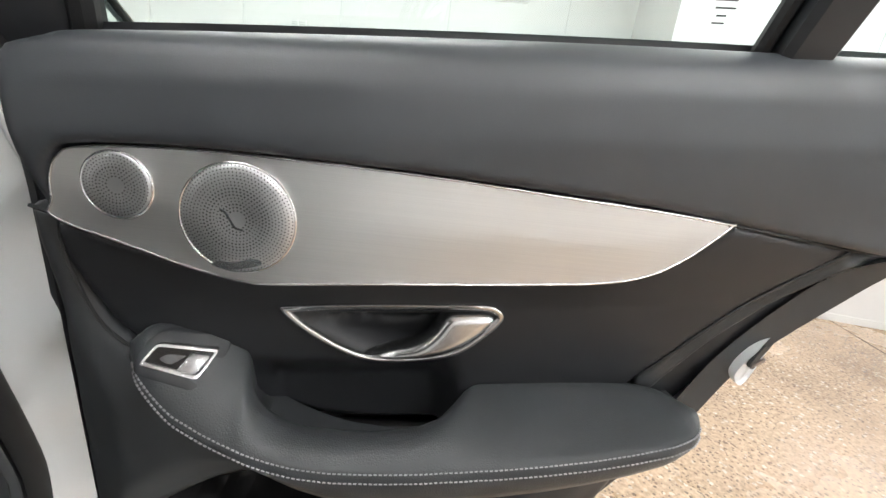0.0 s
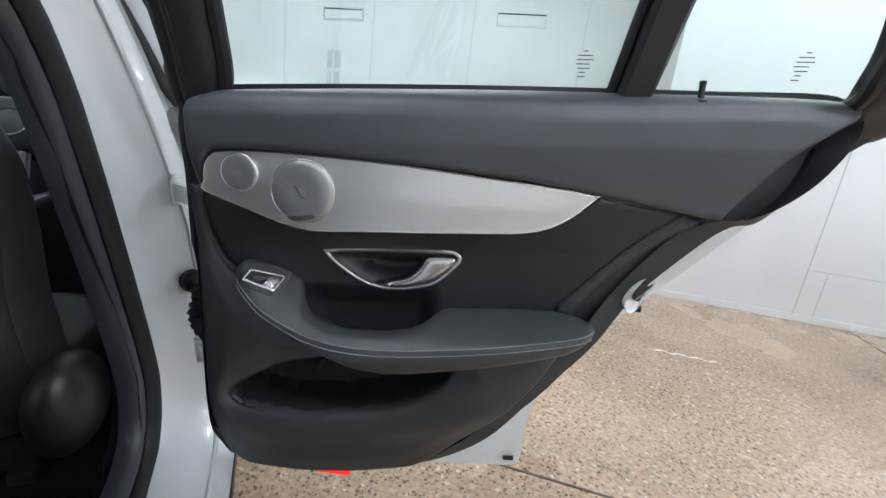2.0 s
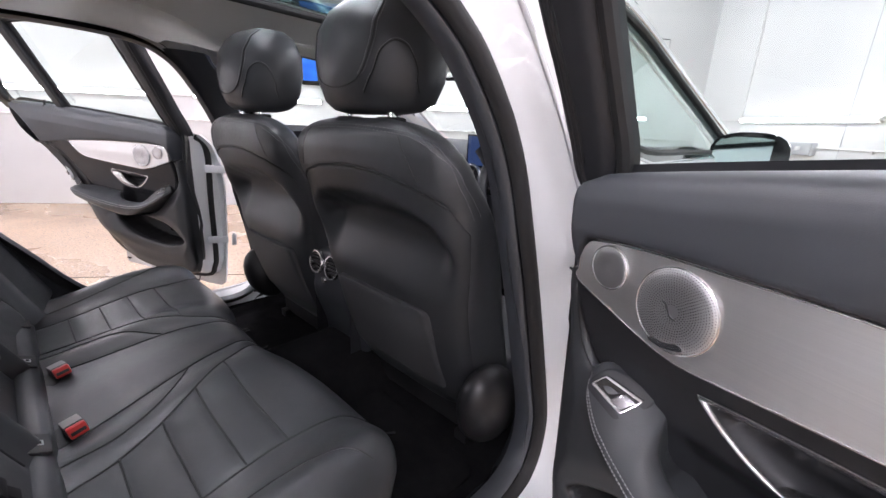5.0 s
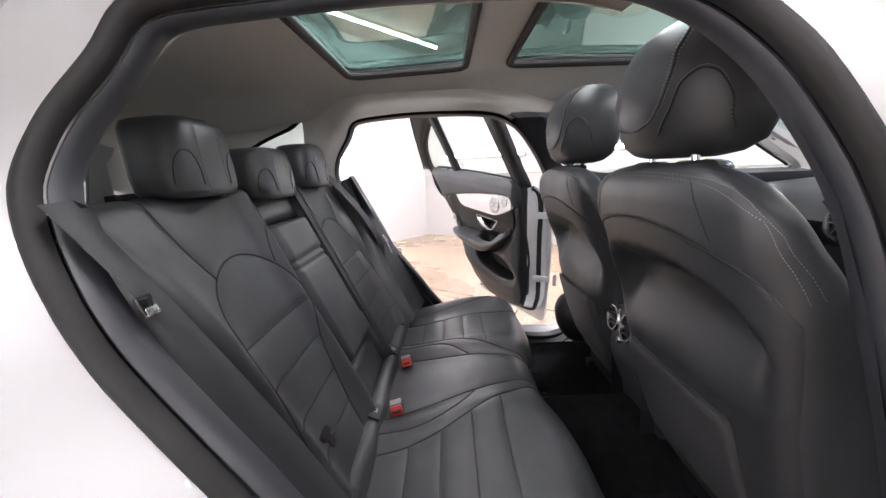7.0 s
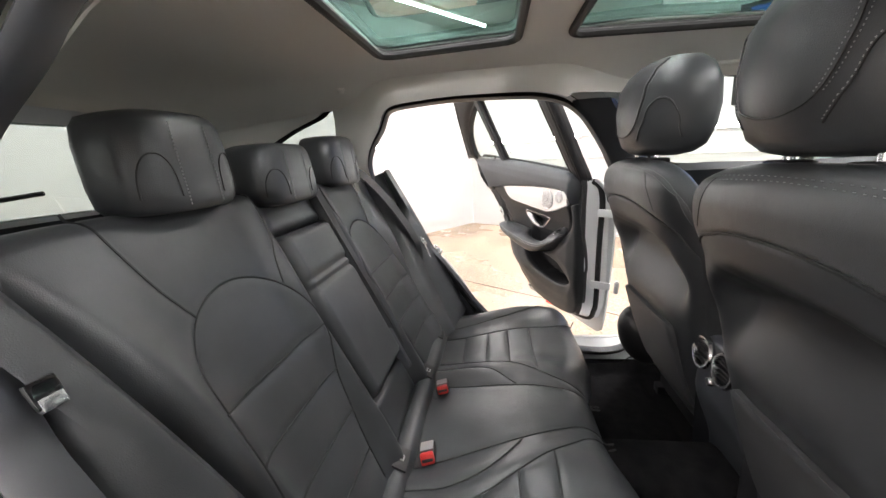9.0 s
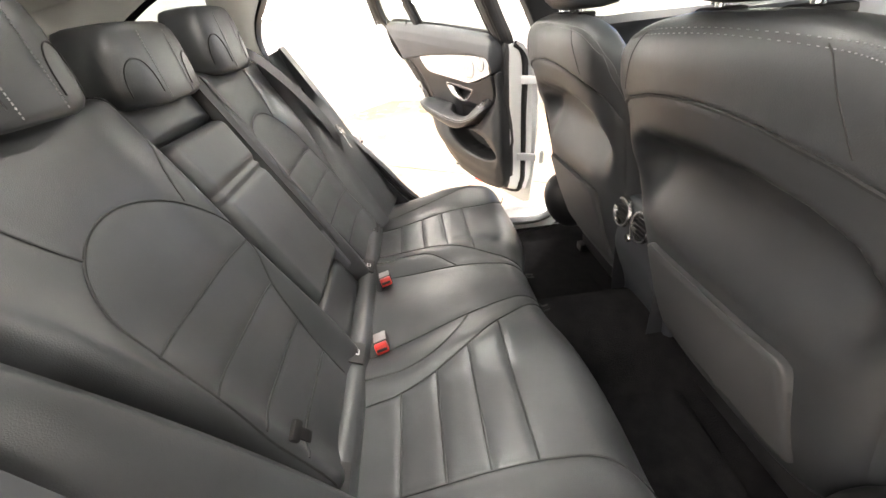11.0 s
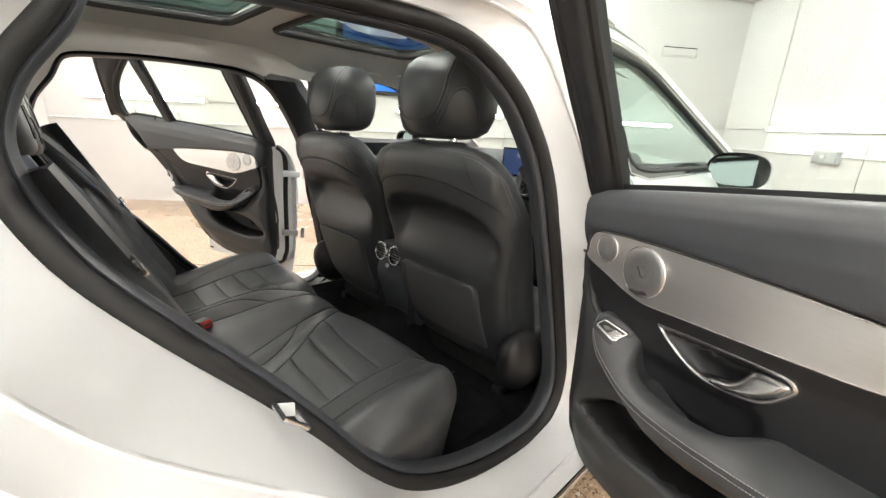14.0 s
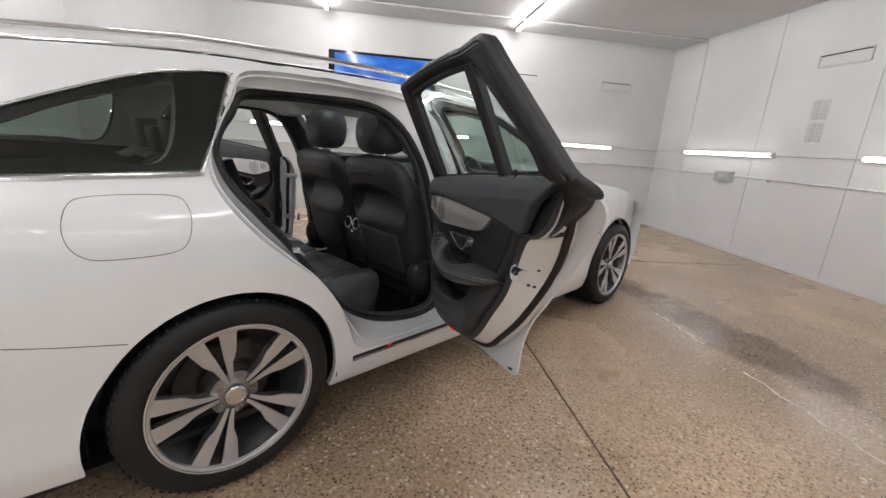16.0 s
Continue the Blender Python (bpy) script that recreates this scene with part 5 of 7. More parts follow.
ARM_LOW = [0.757, 0.750, 0.740, 0.725, 0.711, 0.695, 0.686, 0.681, 0.677, 0.670, 0.658, 0.647, 0.634, 0.626, 0.626, 0.628, 0.630, 0.632, 0.634, 0.640, 0.647, 0.654, 0.661, 0.670, 0.677, 0.682]


def soft_interp(u, table):
    """A table read along the armrest with its corners eased."""
    return sum(np.interp(u + k * 0.0022, ARM_U, table) for k in (-2, -1, 0, 1, 2)) / 5


def armrest_rings():
    rings = []
    for u in np.linspace(0.253, 0.788, 170):
        t, e, l, o, c = (float(soft_interp(u, q)) for q in (ARM_TOP, ARM_EDGE, ARM_LOW, ARM_OUT, ARM_LIP))
        ring = [(u, 0.075, l - 0.004), (u, 0.075, max(t - 0.07, l)), (u, c + 0.012, max(t - 0.05, l + 0.004)), (u, c + 0.007, t - 0.006), (u, c + 0.0035, t - 0.0012), (u, c, t)]
        for q in (0.18, 0.38, 0.58, 0.76, 0.90):
            ring.append((u, c * (1 - q) + o * q, t * (1 - q) + e * q + 0.0075 * math.sin(q * math.pi) ** 0.8))
        ring += [(u, o + 0.0015, e + 0.0024), (u, o, e), (u, o - 0.0012, 0.75 * e + 0.25 * l), (u, o + 0.001, 0.4 * e + 0.6 * l), (u, o + 0.006, 0.12 * e + 0.88 * l), (u, o + 0.016, l)]
        rings.append(np.array(ring))
    return rings


def rear_door(side):
    door = part("rear_door", hang(sheet(SKIN, dpos(lambda u, w, d: skin_n(w, u)), 0.02, (), lambda v: v + np.array([0, -0.010, 0])), side), PAINT, car, "open rear door, white outside with charcoal trim inside")

    def p(name, m, material, label="", sharp=38, kind=""):
        return part(name, hang(m, side), material, door, label, sharp, "", kind)

    # the shut face: the card's black shoulder, the white pressed step, then the seal
    ends = (0.0, 0.30, 0.65, 1.0)
    p("card_side", loft([CARD_RIM * (1 - t) + CARD_OUT * t for t in ends], True, False), SHELL, "black side of the door card", 60)
    lip = CARD_OUT + np.array([0, 0.006, 0])
    p("inner_frame", loft([CARD_OUT, lip] + [lip * (1 - t) + SEAL_RUN * t for t in (0.12, 0.45, 0.75, 0.95, 1.0)] + [np.column_stack([grow(SEAL_RUN[:, [0, 2]], 0.010)[:, 0], skin_n(SEAL_RUN[:, 2], SEAL_RUN[:, 0]) - 0.012, grow(SEAL_RUN[:, [0, 2]], 0.010)[:, 1]])], True, False), PAINT, "white painted shut face of the door", 50)
    at = np.nonzero((SEAL_RUN[:, 2] > 0.858) & (SEAL_RUN[:, 0] > 0.94) & (SEAL_RUN[:, 2] < 0.99))[0]
    over = np.array([0, 0.006, 0])
    p("tail_cover", loft([(lip * (1 - t) + SEAL_RUN * t)[at] - over for t in (0.0, 0.12, 0.45, 0.75, 1.0)], False, False), DARKTRIM, "black cover on the door's upper edge", 60)
    INN = SEAL_RUN[:, [0, 2]]
    p("skin_return", sheet(SKIN, dpos(lambda u, w, d: skin_n(w, u) - 0.012), 0.02, (grow(INN, 0.008),)), PAINT, "white folded edge of the door skin")
    run = SEAL_RUN[SEAL_RUN[:, 2] < 0.99]
    start = int(np.argmax(np.linalg.norm(np.diff(np.vstack([run, run[:1]]), axis=0), axis=1))) + 1
    run = np.roll(run, -start, 0)
    p("weather_seal", tube(run[::2] + np.array([0, 0.002, 0]), 0.0125, 10), RUBBER, "black rubber weather seal", 60)
    p("backing_panel", sheet(grow(BASE, 0.009), dpos(lambda u, w, d: np.maximum(0.034 + 0.018 * smooth(0.62, 0.45, w), middle_n(u, w) + 0.010 * smooth(0.60, 0.64, w))), 0.016, (BEZEL, grow(POCKET, 0.014)), (0, 0.015, 0)), DARKTRIM)
    # upper, middle and lower trim
    def upper_n(u, w, d):
        k = smooth(0.80, 0.98, u)
        swell = np.interp(w, [0.86, 0.89, 0.92, 0.955, 0.99, 1.010, 1.020, 1.028], [-0.002, -0.003, -0.008, -0.0125, -0.0105, -0.003, 0.006, 0.020])
        main = swell + 0.045 * smooth(0.232, 0.198, u) ** 1.5 + 0.010 * smooth(0.945, 0.885, w) * smooth(0.25, 0.23, u)
        return main - 0.008 * k + 0.004 - edge_roll(d, 0.004, 0.004)
    p("upper_trim", sheet(UPPER, dpos(upper_n), 0.005, (), (0, 0.03, 0)), SOFT, "charcoal soft upper door trim", 60)
    p("middle_trim", sheet(MIDDLE, dpos(lambda u, w, d: middle_n(u, w) + 0.003 - edge_roll(d, 0.003, 0.003)), 0.005, (grow(BEZEL, -0.004),), (0, 0.03, 0)), DARKTRIM, "black middle door panel", 60)
    p("lower_trim", sheet(LOWER, dpos(lambda u, w, d: 0.034 - edge_roll(d, 0.012, 0.012) - 0.012 * smooth(0.0, 0.05, d) - 0.010 * np.exp(-((w - 0.53) / 0.06) ** 2) * smooth(0.20, 0.30, u) + 0.022 * smooth(0.56, 0.43, w) - 0.012 * smooth(0.80, 0.89, w) + 0.012 * smooth(0.70, 0.79, u)), 0.005, (POCKET,), (0, 0.02, 0)), SHELL, "black grained lower door panel", 60)
    p("rear_strip", sheet(STRIP, dpos(lambda u, w, d: middle_n(u, w) + 0.003 - edge_roll(d, 0.003, 0.003) + 0.012 * smooth(0.02, 0.0, np.abs(d)) * smooth(0.0, 0.02, u - np.interp(w, [0.68, 0.7417, 0.776, 0.8285, 0.865], [0.745, 0.770, 0.800, 0.850, 0.893]))), 0.0045, (), (0, 0.03, 0)), SHELL, "black rear trim strip", 60)
    for ln in (((0.774, 0.8884), (0.83, 0.8783), (0.892, 0.8666), (0.942, 0.8598)), ((0.8925, 0.8655), (0.8508, 0.8282), (0.8005, 0.7758), (0.771, 0.7413), (0.744, 0.7105)), ((0.212, 0.8978), (0.220, 0.8945), (0.2318, 0.8895)), ((0.2310, 0.8880), (0.2265, 0.870), (0.2252, 0.841), (0.2293, 0.7985), (0.2420, 0.7735), (0.255, 0.760))):
        q = cr(ln, 8, False)
        depth = np.maximum(middle_n(q[:, 0], q[:, 1]), 0.0) if ln[0][0] > 0.5 else np.interp(q[:, 1], [0.76, 0.80, 0.85, 0.89], [0.022, 0.016, 0.008, 0.003])
        p("panel_seam", tube(np.stack([q[:, 0], depth + 0.0008, q[:, 1]], 1), 0.0016, 6), INK, "thin dark seam between the panels")
    p("map_pocket", sheet(grow(POCKET, 0.003), dpos(lambda u, w, d: 0.024 + 0.085 * smooth(0, 0.013, d)), 0.006), GRAIN, "deep black map pocket", 60)
    for q in range(2):
        p("pocket_rib", sheet(cr([(0.345, 0.556 + 0.03 * q), (0.365, 0.585 + 0.028 * q), (0.352, 0.60 + 0.02 * q), (0.335, 0.57 + 0.02 * q)], 4), dpos(lambda u, w, d: 0.108 - edge_roll(d, 0.008, 0.03 - 0.01 * q)), 0.006), GRAIN)
    # the aluminium inlay with its two speakers
    p("aluminium_inlay", sheet(TRIM, dpos(lambda u, w, d: -0.003 - 0.002 * smooth(0.0, 0.06, d)), 0.006, (), (0, 0.014, 0)), ALU, "brushed aluminium inlay", 60)
    rim3 = grow(TRIM, -0.0008)
    p("inlay_edge", tube(np.stack([rim3[:, 0], np.full(len(rim3), -0.0030), rim3[:, 1]], 1), 0.0010, 8, True), SATIN, "polished edge of the inlay")
    for cu, cw, r in ((0.2860, 0.9155, 0.0245), (0.3690, 0.8910, 0.0425)):
        turn = Matrix.Translation((cu, -0.0065, cw)) @ pose(0, 0, 0, 90, 0, 0)
        grille = lathe([(0.0, r * 0.060), (r * 0.30, r * 0.062), (r * 0.33, r * 0.068), (r * 0.62, r * 0.076), (r * 0.84, r * 0.066), (r * 0.95, r * 0.036), (r, 0.0), (r, -0.006)], 64, True)
        p("speaker_grille", grille.moved(turn), GRILLE, "round perforated aluminium speaker grille", 60)
        p("grille_rim", tube([(cu + r * 1.005 * math.cos(a), -0.0062, cw + r * 1.005 * math.sin(a)) for a in np.linspace(0, 2 * np.pi, 48, endpoint=False)], 0.0011, 6, True), SATIN)
        dots = []
        pitch = 0.0024 if r > 0.03 else 0.0022
        k = 3
        while k * pitch < r * 0.965:
            rr = k * pitch
            count = int(2 * math.pi * rr / (pitch * 1.12))
            hgt = float(np.interp(rr / r, [0, 0.30, 0.33, 0.62, 0.84, 0.95, 1], [0.060, 0.062, 0.068, 0.076, 0.066, 0.036, 0])) * r
            size = pitch * (0.30 if rr < r * 0.30 or 0.45 < rr / r < 0.62 else 0.235)
            for j in range(count):
                a = 2 * math.pi * (j + 0.5 * (k % 2)) / count
                c, s = rr * math.cos(a), rr * math.sin(a)
                dots.append([(c + size * math.cos(q), s + size * math.sin(q), hgt + 0.00035) for q in (0, 1.26, 2.51, 3.77, 5.03)])
            k += 1
        n = len(dots)
        p("perforation", M(np.array(dots).reshape(-1, 3), [tuple(range(5 * i, 5 * i + 5)) for i in range(n)]).moved(turn), INK, "fine round holes of the grille", 38, "stuff")
    p("maker_badge", sheet(cr([(0.346, 0.8545), (0.365, 0.8515), (0.385, 0.856), (0.378, 0.8605), (0.363, 0.8575), (0.352, 0.859)], 5), dpos(lambda u, w, d: -0.0105), 0.003, (), (0, 0.004, 0)), SATIN, "small plain badge on the grille")
    mark = cr([(0.3575, 0.899), (0.361, 0.897), (0.364, 0.891), (0.367, 0.885), (0.3725, 0.883)], 5, False)
    p("grille_mark", tube(np.stack([mark[:, 0], np.full(len(mark), -0.0093), mark[:, 1]], 1), 0.0009, 6), INK)
    # pull handle in its bowl
    rim_of = lambda P, n: np.stack([P[:, 0], middle_n(P[:, 0], P[:, 1]) + n, P[:, 1]], 1)
    p("handle_bezel", loft([rim_of(grow(BEZEL, 0.0015), 0.004), rim_of(grow(BEZEL, 0.0012), -0.0018), rim_of(grow(BEZEL, 0.0), -0.0034), rim_of(grow(BEZEL, -0.0035), -0.0036), rim_of(grow(BEZEL, -0.0050), -0.0022), rim_of(grow(BEZEL, -0.0060), 0.006)], True, False), SATIN, "satin silver handle surround", 60)
    p("handle_bowl", sheet(grow(BEZEL, -0.005), dpos(lambda u, w, d: middle_n(u, w) + 0.001 + 0.040 * smooth(0.0, 0.030, d)), 0.005), DARKTRIM, "dark hand recess", 60)
    lever = cr([(0.4470, 0.7480), (0.475, 0.7510), (0.503, 0.7585), (0.520, 0.7720), (0.530, 0.7860), (0.538, 0.7925), (0.565, 0.7935), (0.5785, 0.7910), (0.5800, 0.7845), (0.567, 0.7680), (0.541, 0.7520), (0.510, 0.7425), (0.476, 0.7420)], 5)
    p("release_handle", sheet(lever, dpos(lambda u, w, d: 0.040 - edge_roll(d, 0.009, 0.010) - 0.006 * smooth(0.46, 0.55, u)), 0.0035, (), (0, 0.014, 0)), SATIN, "satin silver door release handle", 60)
    # armrest with window switch
    p("armrest", loft(armrest_rings()), LEATHER, "black leather armrest with pale stitching", 50)
    stitches = []
    us = np.linspace(0.259, 0.782, 240)
    for up, out in ((0.0030, -0.0002), (-0.0060, -0.0014)):
        line = np.stack([us, soft_interp(us, ARM_OUT) + out, soft_interp(us, ARM_EDGE) + up], 1)
        seg = np.concatenate([[0], np.cumsum(np.linalg.norm(np.diff(line, axis=0), axis=1))])
        q = 0.0
        while q < seg[-1] - 0.004:
            ends = [[float(np.interp(t, seg, line[:, c])) for c in range(3)] for t in (q, q + 0.0028)]
            stitches.append(tube(ends, 0.00085, 4))
            q += 0.0044
    p("stitching", join(*stitches), THREAD, "pale grey double stitching", 38, "stuff")
    def pod_n(u, w):
        t, e, o, c = (soft_interp(u, q) for q in (ARM_TOP, ARM_EDGE, ARM_OUT, ARM_LIP))
        q = np.clip((t - w) / np.maximum(t - e, 0.004), 0, 1)
        return c * (1 - q) + o * q - 0.0065
    def pod(P, n):
        return np.stack([P[:, 0], pod_n(P[:, 0], P[:, 1]) + n, P[:, 1]], 1)
    sw = rounded([(0.2695, 0.7630), (0.2795, 0.7755), (0.3245, 0.7600), (0.3135, 0.7440)], 0.004)
    plate = grow(sw, 0.007)
    p("switch_plate", loft([pod(plate, 0.006), pod(plate, -0.0004), pod(grow(plate, -0.0012), -0.0012), pod(grow(plate, -0.006), -0.0012)], True, True), DARKTRIM, "black plate round the window switch", 60)
    p("switch_bezel", loft([pod(sw, -0.001), pod(sw, -0.0034), pod(grow(sw, -0.0010), -0.0040), pod(grow(sw, -0.0024), -0.0036), pod(grow(sw, -0.0030), -0.001)], True, False), SATIN, "chrome window switch surround", 60)
    p("switch_well", loft([pod(grow(sw, -0.0028), 0.002), pod(grow(sw, -0.0028), -0.0024)], True, True), GLOSSBLACK)
    key = rounded([(0.2965, 0.7535), (0.3045, 0.7630), (0.3195, 0.7578), (0.3112, 0.7478)], 0.003)
    p("window_switch", loft([pod(key, 0.0), pod(key, -0.0040), pod(grow(key, -0.0010), -0.0048)], True, True), RIMDARK, "silver window switch", 60)
    p("courtesy_lamp", rbox(0.340, 0.398, 0.044, 0.066, 0.3785, 0.3860, 0.003).map(lambda v: np.stack([v[:, 0], v[:, 1], v[:, 2] - 0.12 * (v[:, 0] - 0.372)], 1)), REDLENS, "lit red courtesy lamp")
    # window frame, panes, pin
    p("window_frame", sheet(FRAME, dpos(lambda u, w, d: frame_low(w, u) + 0.012 - edge_roll(d, 0.02, 0.018)), 0.012, (PANES,), (0, 0.03, 0)), DARKTRIM, "black window frame", 60)
    groove = grow(FRAME, -0.030)
    groove = groove[groove[:, 1] > 1.02]
    p("frame_groove", tube(np.roll(np.stack([groove[:, 0], frame_n(groove[:, 1], groove[:, 0]) - 0.0055, groove[:, 1]], 1), 0, 0), 0.0022, 6), INK, "dark groove in the window frame")
    outer = grow(FRAME, -0.009)
    keep = outer[outer[:, 1] > 1.0]
    order = np.roll(outer, -next(i for i in range(len(outer)) if outer[i, 1] > 1.0 and outer[i - 1, 1] <= 1.0), 0)[:len(keep)]
    p("frame_seal", tube(np.stack([order[:, 0], frame_n(order[:, 1], order[:, 0]) + 0.020, order[:, 1]], 1), 0.010, 10), RUBBER, "black rubber frame seal", 60)
    for inset, out, r in ((-0.015, -0.001, 0.0050), (-0.024, -0.0045, 0.0036)):
        lip_ = grow(FRAME, inset)
        lip_ = lip_[(lip_[:, 1] > 1.0)]
        lip_ = np.roll(lip_, -int(np.argmax(np.linalg.norm(lip_ - np.roll(lip_, 1, 0), axis=1))), 0)
        p("seal_lip", tube(np.stack([lip_[:, 0], frame_n(lip_[:, 1], lip_[:, 0]) + out, lip_[:, 1]], 1), r, 8), RUBBER, "rounded rubber lip on the window frame", 60)
    ring = grow(PANES, -0.004)
    p("glass_run", tube(np.stack([ring[:, 0], frame_low(ring[:, 1], ring[:, 0]) + 0.012, ring[:, 1]], 1), 0.010, 8, True), RUBBER)
    p("divider_bar", loft([np.array([(a, n0 - 0.010, w), (a + 0.006, n0 - 0.016, w), (b - 0.006, n0 - 0.016, w), (b, n0 - 0.010, w), (b - 0.006, n0 + 0.018, w), (a + 0.004, n0 + 0.018, w)]) for w, a, b in ((1.0, 0.783, 0.828), (1.15, 0.799, 0.845), (1.315, 0.816, 0.865)) for n0 in (frame_n(w, a),)]), DARKTRIM, "black window divider bar")
    p("divider_seal", tube([(0.779, frame_n(1.0) + 0.01, 1.0), (0.795, frame_n(1.15) + 0.01, 1.15), (0.811, frame_n(1.32) + 0.01, 1.32)], 0.007, 8), RUBBER)
    p("window", sheet(grow(PANES, -0.002), dpos(lambda u, w, d: frame_n(w, u) + 0.018), 0.03), GLASS, "clear greenish side glass").visible_shadow = False
    pin = lathe([(0.013, 0), (0.012, 0.004), (0.0062, 0.007), (0.0055, 0.012), (0.0055, 0.030), (0.0065, 0.033), (0.0055, 0.037), (0, 0.038)], 16, True)
    p("lock_pin", pin.map(lambda v: v * 0.72).moved(pose(0.889, 0.004, 1.013)), GRAIN, "black door lock pin")
    # latch and shut-face details
    p("latch_plate", sheet(cr([(0.852, 0.704), (0.843, 0.719), (0.849, 0.738), (0.860, 0.753), (0.873, 0.761), (0.884, 0.758), (0.894, 0.752), (0.892, 0.744), (0.884, 0.738), (0.876, 0.722), (0.866, 0.706)], 5), dpos(lambda u, w, d: 0.034 + 0.55 * np.maximum(u - 0.855, 0) - 0.18 * (w - 0.72) + edge_roll(d, 0.004, 0.004)), 0.003, (), (0, 0.020, 0)), PAINT, "white latch surround set in the card's edge", 60)
    p("latch_mouth", sheet(cr([(0.853, 0.731), (0.860, 0.746), (0.871, 0.7515), (0.882, 0.745), (0.891, 0.7475), (0.884, 0.7415), (0.874, 0.735), (0.868, 0.722)], 5), dpos(lambda u, w, d: 0.0332 + 0.55 * np.maximum(u - 0.855, 0) - 0.18 * (w - 0.72)), 0.003, (), (0, 0.004, 0)), INK, "dark latch mouth")
    face = Matrix(((0.49, 0.0, 0.87, 0.880), (0.87, 0.0, -0.49, 0.064), (0.0, 1.0, 0.0, 0.724), (0, 0, 0, 1)))
    p("latch_claw", rbox(0.858, 0.872, 0.0335, 0.0365, 0.7255, 0.7295, 0.001).map(lambda v: np.stack([v[:, 0], v[:, 1], v[:, 2] + 0.6 * (v[:, 0] - 0.858)], 1)), STEEL)
    for a_, b_ in ((0.030, -0.034), (0.040, 0.018), (0.012, -0.030)):
        p("face_hole", rbox(a_ - 0.005, a_ + 0.005, b_ - 0.003, b_ + 0.003, -0.004, 0.0045, 0.001).moved(face), INK, "small dark hole in the shut face")
    p("corner_trim", sheet(cr([(0.958, 0.855), (0.99, 0.863), (1.03, 0.888), (1.0645, 0.911), (1.105, 0.934), (1.138, 0.957), (1.158, 0.985), (1.14, 1.0), (1.09, 1.0), (1.03, 0.99), (1.005, 0.955), (0.985, 0.90)], 5), dpos(lambda u, w, d: frame_low(w, u) + 0.005 - edge_roll(d, 0.006, 0.006)), 0.007, (), (0, 0.03, 0)), DARKTRIM, "black corner trim under the window frame", 60)
    p("drain_hole", lathe([(0.0, 0.001), (0.017, 0.001), (0.019, -0.002)], 20, True).map(lambda v: v * np.array([1, 0.75, 1])).moved(pose(1.110, 0.112, 0.890, 90, 0, 0)), INK, "dark oval grommet in the door edge")
    p("tip_slot", rbox(0.69, 0.712, 0.143, 0.150, 0.325, 0.332, 0.002), INK)
    # plain bars for the small print on the panes
    for cu, cw in ((0.728, 1.073), (0.975, 1.066)):
        bars = []
        for k, (dx, wd) in enumerate(((0.006, 0.006), (0.0, 0.019), (0.0, 0.022), (0.0, 0.018), (0.003, 0.016), (0.006, 0.008), (0.005, 0.010))):
            w0 = cw - 0.0047 * k
            bars.append(rbox(cu + dx, cu + dx + wd, frame_n(w0, cu) + 0.0140, frame_n(w0, cu) + 0.0146, w0, w0 + 0.0011, 0))
        p("glass_print", join(*bars), INK, "small dark print on the glass")
    for hw in (0.866, 0.556):
        p("hinge", join(rbox(-0.055 if side > 0 else -0.020, 0.060, -0.006, 0.006, -0.016, 0.016, 0.004).moved(Matrix.Translation((0.115, 0.135, hw)) @ Matrix.Rotation(-0.75, 4, "Z")), tube([(0.085, 0.165, hw - 0.024), (0.085, 0.165, hw + 0.024)], 0.010, 12), tube([(0.085, 0.165, hw + 0.024), (0.085, 0.165, hw + 0.030)], 0.006, 10)), PAINT, "white door hinge with its pin")
    if side > 0:
        boot = cr([(0.050, 0.205, 0.690), (0.080, 0.185, 0.688), (0.105, 0.160, 0.675), (0.105, 0.140, 0.645), (0.125, 0.120, 0.622), (0.165, 0.10, 0.615)], 10, False)
        p("cable_boot", tube(boot, [0.0145 + 0.0025 * math.cos(k * 1.9) for k in range(len(boot))], 12), RUBBER, "ribbed rubber cable boot", 60)
        p("boot_flange", tube([(0.066, 0.195, 0.689), (0.078, 0.187, 0.688)], 0.022, 16), RUBBER)
    return door


rear_door(1)
rear_door(-1)
for side in (1, -1):
    st = part("door_striker", tube([(side * 0.725, 0.265, 0.768), (side * 0.765, 0.262, 0.772), (side * 0.767, 0.29, 0.748), (side * 0.727, 0.292, 0.745)], 0.0045, 8), SATIN, car, "steel door striker loop")
    part("striker_plate", rbox(-0.002, 0.002, -0.012, 0.012, -0.010, 0.010, 0.0015).moved(pose(side * 0.728, 0.278, 0.758, 0, 0, side * -35)), PAINT, st)

# ------------------------------------------------------------------ front seats


